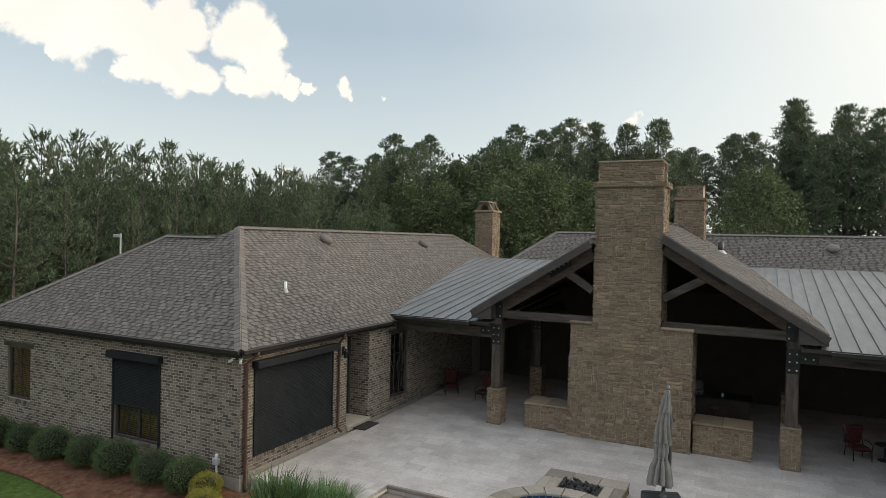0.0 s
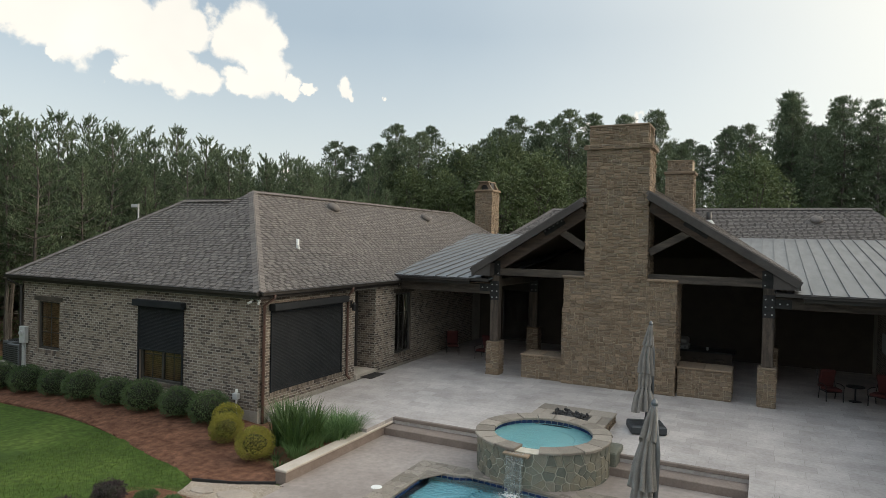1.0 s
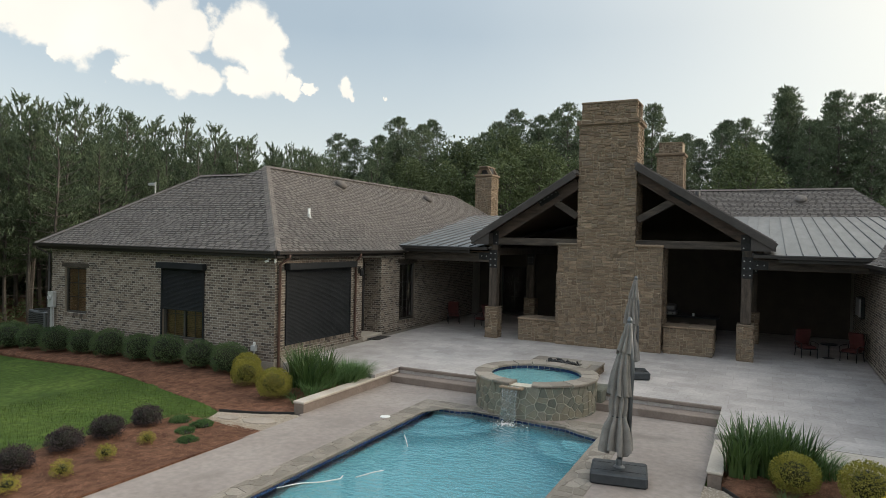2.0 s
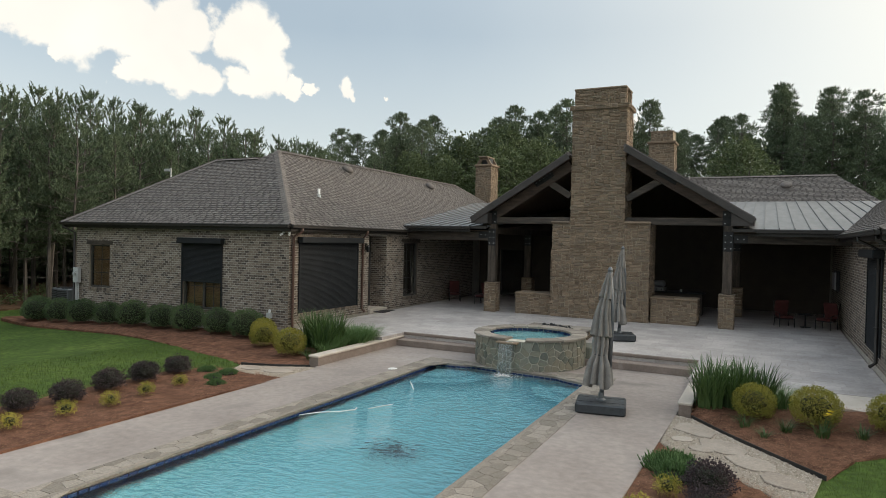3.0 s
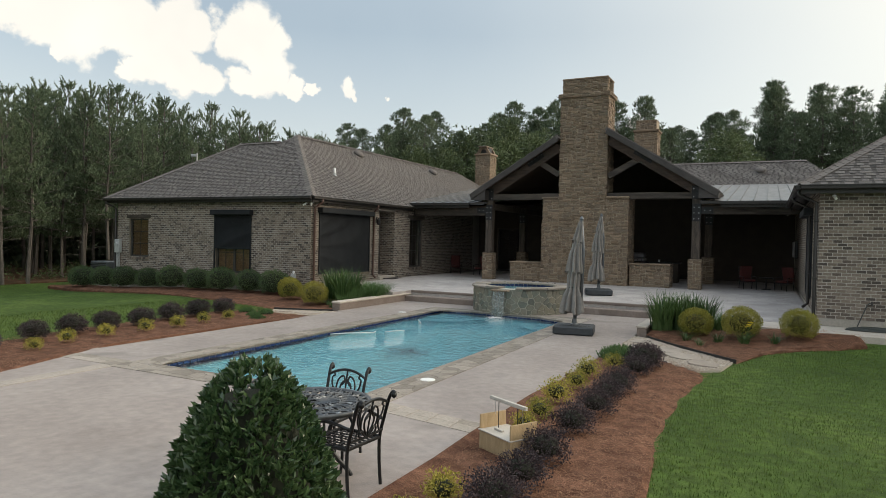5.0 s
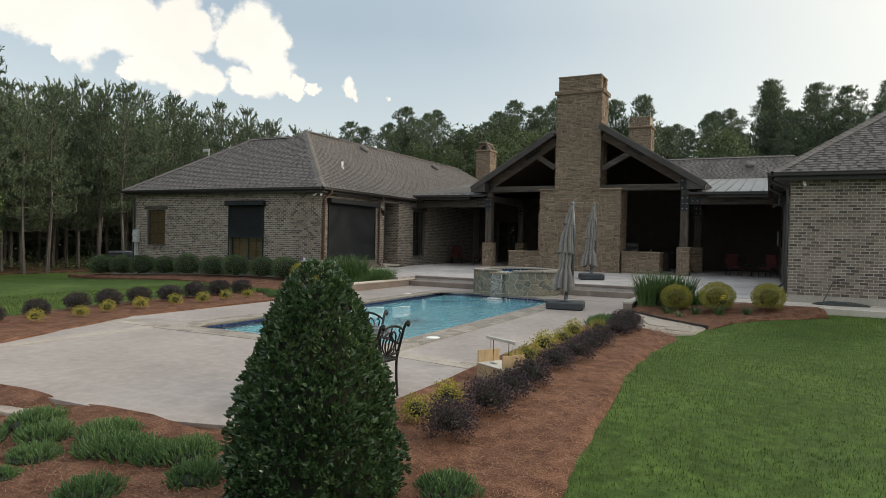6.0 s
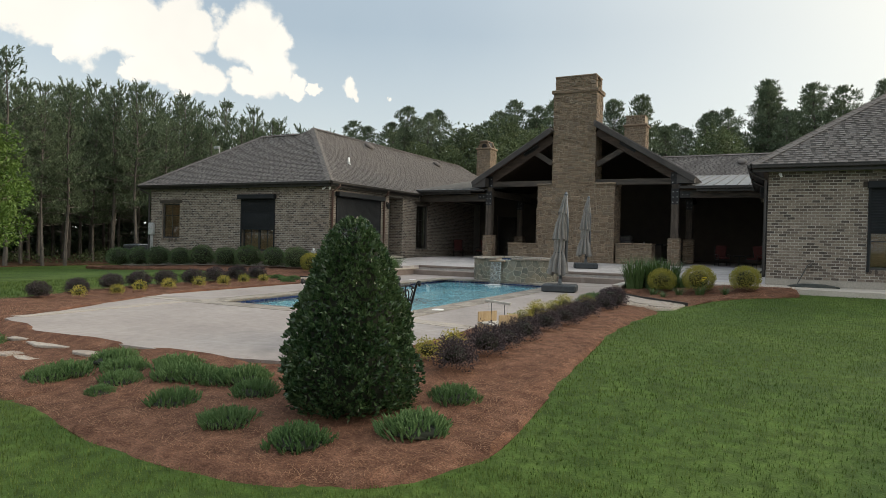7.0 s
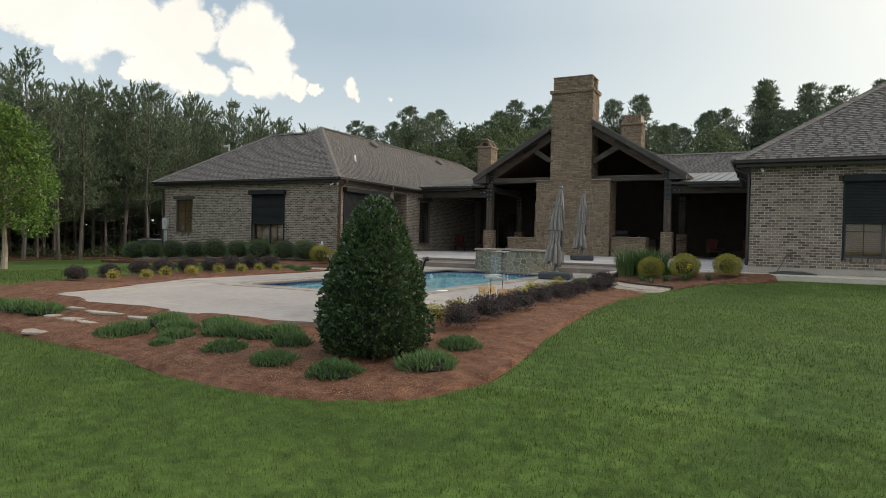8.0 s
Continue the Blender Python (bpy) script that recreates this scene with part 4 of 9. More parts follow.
def window(name, face, u0, u1, v0, v1, label, cols=2, rows=2, blind=True, lights=1, lintel=True, sill=True, w0=-0.10):
    """A window set back in its opening: frame, mullions, muntin bars, panes, blind, brick sill and timber lintel."""
    wd = thing(name, label, "window", kind="structure")
    fr = Mesh()
    t = 0.07
    for a, b, c, e in ((u0, u0 + t, v0, v1), (u1 - t, u1, v0, v1), (u0 + t, u1 - t, v0, v0 + t), (u0 + t, u1 - t, v1 - t, v1)):
        face.box(fr, a, b, c, e, w0 - 0.08, w0 + 0.03, 0.008)
    lining = Mesh()
    for p, q, y0, y1 in ((u0, u0 + 0.012, v0, v1), (u1 - 0.012, u1, v0, v1), (u0 + 0.012, u1 - 0.012, v1 - 0.012, v1)):
        face.box(lining, p, q, y0, y1, w0 + 0.032, -0.004)
    part("jamb", lining, M_BRICK, wd, "brick jamb of the opening")
    part("window_frame", fr, M_FRAME, wd)
    step = (u1 - u0) / lights
    for k in range(lights):
        a, b = u0 + k * step + t * (1 if k == 0 else 0.6), u0 + (k + 1) * step - t * (1 if k == lights - 1 else 0.6)
        if k:
            part("mullion", face.box(Mesh(), a - 1.2 * t, a, v0 + t, v1 - t, w0 - 0.06, w0 + 0.02, 0.006), M_FRAME, wd)
        part("pane", face.box(Mesh(), a, b, v0 + t, v1 - t, w0 - 0.034, w0 - 0.028), M_GLASS, wd)
        for i in range(1, cols):
            x = a + (b - a) * i / cols
            part("muntin", face.box(Mesh(), x - 0.013, x + 0.013, v0 + t, v1 - t, w0 - 0.025, w0 - 0.002, 0.003), M_FRAME, wd)
        for i in range(1, rows):
            z = v0 + t + (v1 - v0 - 2 * t) * i / rows
            part("muntin", face.box(Mesh(), a, b, z - 0.013, z + 0.013, w0 - 0.024, w0 - 0.003, 0.003), M_FRAME, wd)
        if blind:
            bl = Mesh()
            z = v0 + t
            while z < v1 - t:
                c = face.p((a + b) / 2, z + 0.04, w0 - 0.07)
                bl.obox(c, face.u, (face.n * 0.8 + Vector((0, 0, -0.6))).normalized(), (face.n * 0.6 + Vector((0, 0, 0.8))).normalized(), (b - a) / 2, 0.003, 0.036)
                z += 0.062
            part("shutter_louvres", bl, M_BLIND, wd, "cedar plantation shutter louvres", kind="stuff")
    # a dark panel close behind the panes, coloured for an unlit room
    part("backing", face.box(Mesh(), u0 - 0.05, u1 + 0.05, v0 - 0.05, v1 + 0.05, -0.42, -0.36), M_SHADE_PLASTER, wd, "dark panel standing in for the unlit room")
    if sill:
        u = u0 - 0.04
        while u < u1 + 0.03:
            part("sill_brick", face.box(Mesh(), u, u + 0.062, v0 - 0.11, v0, -0.1, 0.035, 0.006), M_BRICK, wd)
            u += 0.072
    if lintel:
        part("lintel", face.box(Mesh(), u0 - 0.16, u1 + 0.16, v1, v1 + 0.16, -0.05, 0.03, 0.01), M_TIMBER_H, wd, "dark timber lintel")


def roller(name, face, u0, u1, vtop, vlow, box_d, label, lap=0.12, rail_low=None):
    """A roller shutter: its box, guide rails, curtain of slats and bottom bar."""
    s = thing(name, label, "roller shutter")
    part("shutter_box", face.box(Mesh(), u0 - lap, u1 + lap, vtop, vtop + 0.21, 0.012, box_d, 0.02), M_SHUTTER, s, "dark metal shutter box")
    for a in (u0 - 0.03, u1 - 0.03):
        part("guide_rail", face.box(Mesh(), a, a + 0.06, (rail_low if rail_low is not None else vlow), vtop, 0.012, 0.055, 0.006), M_SHUTTER, s)
    curtain = part("curtain", face.box(Mesh(), u0 + 0.03, u1 - 0.03, vlow, vtop, 0.014, 0.020), M_SHUTTER, s)
    v = vlow
    tab = face.box(Mesh(), u0 + 0.03, u1 - 0.03, -0.019, 0.019, 0.016, 0.036, 0.008).mesh("slat", M_SHUTTER)
    while v < vtop - 0.03:
        ob = part("slat", tab, None, curtain)
        ob.location = (0, 0, v + 0.021)
        v += 0.043
    part("bottom_bar", face.box(Mesh(), u0 + 0.03, u1 - 0.03, vlow - 0.05, vlow, 0.014, 0.045, 0.006), M_SHUTTER, s)
    return s


window("window_1", lw_front, *F_HOLES[0], "dark framed window with cedar shutters inside", 2, 3)
window("window_2", lw_front, *F_HOLES[1], "double window half hidden by a roller shutter", 2, 3, lights=2, lintel=False)
roller("roller_shutter", lw_front, 6.10, 8.06, 2.58, 1.24, 0.22, "half-lowered black roller shutter over a window", rail_low=0.15)
window("window_3", lw_east, *E_HOLES[2], "tall dark window under a timber lintel", 3, 3, blind=False)
roller("roller_shutter", lw_east, 0.50, 3.98, 2.70, 0.36, 0.26, "closed black roller shutter over a wide opening", rail_low=0.3)
part("opening_back", lw_east.box(Mesh(), 0.4, 4.1, 0.2, 2.8, -0.45, -0.4), M_SHADE_PLASTER)
tagged(bpy.data.objects["opening_back"], "dark wall behind the shutter", "wall", kind="structure")
u = 0.46
soldier = thing("sill_bricks", "row of bricks on edge under the shutter", "sill", kind="structure")
while u < 4.0:
    part("brick", lw_east.box(Mesh(), u, u + 0.062, 0.20, 0.315, -0.1, 0.035, 0.006), M_BRICK, soldier)
    u += 0.072
door("door_1", Face((LW_X - 0.80, LW_Y, 0), (0, 1, 0), (1, 0, 0)), 4.80, 6.16, 0.06, 2.75, 0.0, "dark glazed side door in a brick recess")
tagged(part("door_transom", Mesh().box(LW_X - 0.95, LW_X - 0.82, LW_Y + 4.8, LW_Y + 6.16, 2.75, 3.2), M_FRAME), "dark panel over the side door", "panel", kind="structure")
tagged(part("door_sill", Mesh().box(LW_X - 0.85, LW_X + 0.10, LW_Y + 4.81, LW_Y + 6.15, -0.12, 0.06, 0.015), M_LIME), "pale stone door step", "step", kind="structure")
tagged(part("door_mat", Mesh().box(LW_X + 0.14, LW_X + 0.62, LW_Y + 5.0, LW_Y + 5.95, -0.055, -0.028, 0.004), M_RUBBER), "black rubber mat lying before the side door", "mat")

S = 0.68
EX, EY, EZ = -11.88, 12.45, 3.30
PX, PY = -16.6, 17.17
PZ = EZ + S * 4.72
WZ = EZ + S * 4.2
near_east = lambda p: abs(p.x + 12.5) + abs(p.y - 13)  # noqa: E731
r_s = roof("roof_left_south", [(-23.75, EY, EZ), (EX, EY, EZ), (PX, PY, PZ), (-17.12, 16.65, WZ), (-19.55, 16.65, WZ)], "grey-brown asphalt shingle hip roof", None, 300, near_east)
r_e = roof("roof_left_east", [(EX, EY, EZ), (EX, 39.3, EZ), (PX, 34.6, PZ), (PX, PY, PZ)], "grey-brown asphalt shingle roof slope", None, 300, near_east, seed=4)
roof("roof_left_west", [(-21.32, 39.3, EZ), (-21.32, 17.2, EZ), (-17.3, 16.9, PZ - 0.48), (PX, PY, PZ), (PX, 34.6, PZ)], "grey-brown asphalt shingle roof slope", seed=5)
roof("roof_left_wing_end", [(-23.75, 20.85, EZ), (-23.75, EY, EZ), (-19.55, 16.65, WZ)], "hipped end of the shingle roof", seed=6)
roof("roof_left_inner", [(-17.0, 20.85, EZ), (-23.75, 20.85, EZ), (-19.55, 16.65, WZ), (-17.12, 16.65, WZ)], "rear slope of the shingle roof", seed=6)
roof("roof_left_north", [(EX, 39.3, EZ), (-21.32, 39.3, EZ), (PX, 34.6, PZ)], "north hip of the shingle roof", seed=8)
hip_caps(r_s, (EX, EY, EZ), (PX, PY, PZ))
hip_caps(r_s, (-23.75, EY, EZ), (-19.55, 16.65, WZ))
hip_caps(r_s, (-19.55, 16.65, WZ), (-17.12, 16.65, WZ))
hip_caps(r_e, (PX, PY, PZ), (PX, 34.6, PZ))
hip_caps(r_e, (EX, 39.3, EZ), (PX, 34.6, PZ))


def gutter(name, a, b, out, label="dark bronze eaves gutter"):
    """A gutter with a lipped front, hung under an eave."""
    a, b, out = Vector(a), Vector(b), Vector(out)
    d = (b - a).normalized()
    g = thing(name, label, "gutter", kind="structure")
    mid = (a + b) / 2
    h = (b - a).length / 2
    part("trough", Mesh().obox(mid + out * 0.06 + Vector((0, 0, -0.055)), d, out, (0, 0, 1), h, 0.06, 0.055, 0.02), M_GUTTER, g)
    part("lip", Mesh().obox(mid + out * 0.125 + Vector((0, 0, -0.012)), d, out, (0, 0, 1), h, 0.012, 0.016, 0.005), M_GUTTER, g)
    part("fascia", Mesh().obox(mid + Vector((0, 0, -0.12)) - out * 0.05, d, out, (0, 0, 1), h - 0.05, 0.03, 0.09), M_GUTTER, g)
    part("soffit", Mesh().obox(mid + Vector((0, 0, -0.17)) - out * 0.19, d, out, (0, 0, 1), h - 0.15, 0.11, 0.01), M_GUTTER, g)


gutter("gutter", (-23.75, EY, EZ), (EX, EY, EZ), (0, -1, 0))
gutter("gutter", (EX, EY, EZ), (EX, 20.2, EZ), (1, 0, 0))


def downpipe(name, top, foot, wall_pt, label, mat=M_COPPER):
    """A pipe from the gutter, cranked back to the wall and down to a shoe."""
    t, f = Vector(top), Vector(foot)
    p = thing(name, label, "downpipe")
    part("pipe", Mesh().tube([t, t + Vector((0, 0, -0.1)), Vector((f.x, f.y, t.z - 0.32)), Vector((f.x, f.y, f.z + 0.12)), f + Vector(wall_pt) * 0.14], 0.045, 8), mat, p, smooth=True)
    for z in (0.3, 0.75):
        part("strap", Mesh().box(f.x - 0.06, f.x + 0.06, f.y - 0.06, f.y + 0.06, f.z + (t.z - f.z) * z, f.z + (t.z - f.z) * z + 0.03, 0.005), mat, p)


downpipe("downpipe", (EX + 0.08, 12.98, EZ - 0.1), (LW_X + 0.07, 12.86, -0.5), (0, 0, 0), "reddish-brown downpipe at the brick corner")
downpipe("downpipe", (EX + 0.08, 16.9, EZ - 0.1), (LW_X + 0.07, 17.0, 0.03), (1, 0, 0), "reddish-brown downpipe beside the side door")
downpipe("downpipe", (-23.6, EY - 0.05, EZ - 0.1), (LW_W - 0.06, LW_Y - 0.06, -0.6), (0, -1, 0), "dark downpipe at the far corner", M_GUTTER)


def box_vent(at, slope_dir, label):
    """A low domed roof ventilator with a flange."""
    v = thing("roof_vent", label, "roof vent", at)
    ax = Vector(slope_dir).normalized()
    side = ax.cross(Vector((0, 0, 1))).normalized()
    nrm = side.cross(ax)
    part("flange", Mesh().obox((0, 0, 0.02), side, ax, nrm, 0.30, 0.30, 0.008), M_SHINGLE, v)
    dome = Mesh()
    n, rings = 16, [(0.27, 0.05), (0.29, 0.11), (0.25, 0.19), (0.15, 0.235), (0.04, 0.25)]
    dome.v = [tuple(nrm * h + (side * math.cos(6.2832 * k / n) + ax * math.sin(6.2832 * k / n)) * r) for r, h in rings for k in range(n)]
    dome.f = [(i * n + k, i * n + (k + 1) % n, (i + 1) * n + (k + 1) % n, (i + 1) * n + k) for i in range(len(rings) - 1) for k in range(n)] + [tuple((len(rings) - 1) * n + k for k in range(n))]
    part("hood", dome, M_SHINGLE, v, smooth=True)


box_vent((-15.95, 21.3, EZ + S * 4.07), (-1, 0, S), "grey domed vent on the shingle roof")
box_vent((-15.75, 29.3, EZ + S * 3.87), (-1, 0, S), "grey domed vent on the shingle roof")


def stack_pipe(at, h, r, mat, label):
    p = thing("vent_pipe", label, "vent pipe", at)
    part("pipe", Mesh().tube([(0, 0, -0.15), (0, 0, h)], r, 12), mat, p, smooth=True)
    part("flashing", Mesh().lathe((0, 0, 0), [(r * 2.2, -0.08), (r * 1.3, 0.05), (r * 1.05, 0.09)], 12), M_GREYPAINT, p)


stack_pipe((-13.64, 16.2, EZ + S * 1.76), 0.30, 0.05, M_WHITE, "white plastic vent pipe on the shingle roof")

# ---- the pavilion ----
GX, GY, RZ, LZ = -3.6, 20.1, 7.15, 3.92
GSL = (RZ - LZ) / 5.25
CW, CE = -4.84, -2.72          # sides of the chimney, where roof and rafters stop
ZW, ZE = LZ + GSL * 4.01, LZ + GSL * 4.37
g_w = roof("roof_pavilion_west", [(-8.85, 37.0, LZ), (-8.85, GY, LZ), (CW, GY, ZW), (CW, 21.8, ZW), (GX, 21.8, RZ), (GX, 37.0, RZ)], "grey-brown shingle roof of the open pavilion", None, 0, None, 11, 0.14)
g_e = roof("roof_pavilion_east", [(1.65, GY, LZ), (1.65, 37.0, LZ), (GX, 37.0, RZ), (GX, 21.8, RZ), (CE, 21.8, ZE), (CE, GY, ZE)], "grey-brown shingle roof of the open pavilion", None, 300, lambda p: p.y, 12, 0.14)
hip_caps(g_e, (GX, 21.8, RZ), (GX, 37, RZ))
for s, x0 in ((-1, -8.85), (1, 1.65)):
    b = Mesh()
    ex, ez = (CW, ZW) if s < 0 else (CE, ZE)
    b.beam((x0, GY - 0.02, LZ - 0.16), (ex, GY - 0.02, ez - 0.16), 0.05, 0.24, (0, 0, 1))
    tagged(part("bargeboard", b, M_FASCIA), "grey-brown painted bargeboard along the gable edge", "bargeboard", kind="structure")
    tagged(part("rake_return", Mesh().slab([(x0, GY + 0.002, LZ - 0.30), (x0 - s * 0.72, GY + 0.002, LZ - 0.30), (x0 - s * 0.72, GY + 0.002, LZ - 0.30 + GSL * 0.72), (x0, GY + 0.002, LZ - 0.06)][::-s], 0.62), M_FASCIA), "boxed grey eave return at the gable foot", "eave", kind="structure")
    # inner rafter of the truss, heavy and set back
    tx = -8.0 if s < 0 else 0.82
    zz = LZ - 0.45 + GSL * abs(tx - x0)
    b = Mesh().beam((x0 + (-s) * 0.30, 20.70, LZ - 0.45 + GSL * 0.30), (ex, 20.70, ez - 0.45), 0.26, 0.40, (0, 0, 1), 0.02)
    tagged(part("truss_rafter", b, M_BARGE), "heavy dark timber rafter of the gable truss", "rafter", kind="structure")
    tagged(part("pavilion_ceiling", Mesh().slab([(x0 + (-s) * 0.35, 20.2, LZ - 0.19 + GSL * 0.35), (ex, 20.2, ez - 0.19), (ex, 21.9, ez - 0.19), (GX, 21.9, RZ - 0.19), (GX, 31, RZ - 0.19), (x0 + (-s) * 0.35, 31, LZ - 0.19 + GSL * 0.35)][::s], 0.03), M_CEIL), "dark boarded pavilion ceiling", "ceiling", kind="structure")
    # strut beside the chimney
    a, c = ((-5.95, 20.70, 5.42), (-4.86, 20.70, 4.72)) if s < 0 else ((-1.25, 20.70, 5.42), (-2.72, 20.70, 4.60))
    tagged(part("strut", Mesh().beam(a, c, 0.2, 0.24), M_TIMBER_H), "bolted timber strut between rafter and chimney", "strut", kind="structure")
    pl = thing("iron_plate", "black iron joint plate with bolts", "joint plate")
    at = Vector(a) + Vector((0, -0.155, 0.02))
    d = Vector((GX, 0, RZ)) - Vector((x0, 0, LZ)); d.normalize()
    part("plate", Mesh().obox(at, d, (0, 1, 0), d.cross(Vector((0, 1, 0))), 0.42, 0.008, 0.16, 0.004), M_IRON, pl)
    for k in range(-2, 3):
        q = at + d * 0.17 * k
        part("bolt", Mesh().tube([q, q + Vector((0, -0.03, 0))], 0.024, 6), M_BOLT, pl)


def post(name, x, y, top, label, brick_h=1.2, s=0.47, w=0.32):
    """A timber post on a stone-clad pier."""
    p = thing(name, label, "post", kind="structure")
    x0, y0 = x - s / 2, y - s / 2
    pier = part("pier", Mesh().box(x0, x0 + s, y0, y0 + s, 0, brick_h, 0.01), M_STONE_JOINT, p, "stone-clad pier")
    out = []
    for at, u, nn in (((x0, y0, 0), (1, 0, 0), (0, -1, 0)), ((x0 + s, y0, 0), (0, 1, 0), (1, 0, 0)), ((x0 + s, y0 + s, 0), (-1, 0, 0), (0, 1, 0)), ((x0, y0 + s, 0), (0, -1, 0), (-1, 0, 0))):
        out += stone_face(Face(at, u, nn), -0.02, s + 0.02, 0.0, brick_h - 0.06, int(x * 31 + y * 7 + nn[0] * 3 + nn[1]) & 1023)
    lay("stone", out, UNIT_STONES, pier, 300, lambda q: q.y, "pier stones")
    part("cap", Mesh().box(x0 - 0.03, x0 + s + 0.03, y0 - 0.03, y0 + s + 0.03, brick_h - 0.055, brick_h + 0.012, 0.015), M_STONE, p)
    part("timber_post", Mesh().box(x - w / 2, x + w / 2, y - w / 2, y + w / 2, brick_h + 0.012, top, 0.02), M_TIMBER, p)
    plate = part("iron_plate", Mesh().box(x - w / 2 - 0.01, x + w / 2 + 0.01, y - w / 2 - 0.012, y - w / 2 - 0.002, 2.72, 3.42, 0.003), M_IRON, p, "black iron plate with round bolts")
    for i in (-1, 1):
        for z in (2.82, 3.05, 3.28):
            part("bolt", Mesh().tube([(x + i * 0.09, y - w / 2 - 0.012, z), (x + i * 0.09, y - w / 2 - 0.04, z)], 0.024, 6), M_BOLT, plate)


post("post_1", -8.10, 20.70, 3.63, "dark timber post on a stone pier")
post("post_2", 0.83, 20.70, 3.63, "dark timber post on a stone pier")
post("post_3", -8.10, 25.2, 3.5, "dark timber post on a stone pier, set back")
post("post_4", 0.95, 25.2, 3.5, "dark timber post on a stone pier, set back")


def timber(name, a, b, w, h, label, mat=M_TIMBER_H):
    tagged(part(name, Mesh().beam(a, b, w, h, (0, 0, 1), 0.02), mat), label, "beam", kind="structure")


timber("tie_beam_west", (-8.42, 20.70, 3.765), (-4.83, 20.70, 3.765), 0.28, 0.27, "dark weathered timber tie beam")
timber("tie_beam_east", (-2.73, 20.70, 3.765), (1.15, 20.70, 3.765), 0.28, 0.27, "dark weathered timber tie beam")
timber("porch_beam_west", (-12.10, 20.72, 3.10), (-8.27, 20.72, 3.10), 0.24, 0.36, "dark timber porch beam")
timber("porch_beam_east", (1.00, 20.72, 3.19), (4.53, 20.72, 3.19), 0.24, 0.36, "dark timber porch beam")
timber("side_beam_west", (-8.10, 20.88, 3.35), (-8.10, 28.9, 3.35), 0.24, 0.30, "dark timber beam at the pavilion side", M_TIMBER)
timber("side_beam_east", (0.83, 20.88, 3.35), (0.83, 28.9, 3.35), 0.24, 0.30, "dark timber beam at the pavilion side", M_TIMBER)
for x, s in ((-8.10, -1), (0.83, 1)):
    pl = thing("iron_plate", "black iron strap across post and tie beam", "joint plate")
    part("plate", Mesh().box(x - 0.20, x + 0.20, 20.545, 20.556, 3.60, 4.15, 0.003), M_IRON, pl)
    arm = part("plate", Mesh().box(x + s * 0.17, x + s * 0.62, 20.585, 20.597, 3.02, 3.30, 0.003), M_IRON, pl)
    for i in (-1, 1):
        for z in (3.7, 4.02):
            part("bolt", Mesh().tube([(x + i * 0.12, 20.546, z), (x + i * 0.12, 20.52, z)], 0.024, 6), M_BOLT, pl)
    for i in (0.3, 0.5):
        part("bolt", Mesh().tube([(x + s * i, 20.586, 3.16), (x + s * i, 20.555, 3.16)], 0.024, 6), M_BOLT, arm)


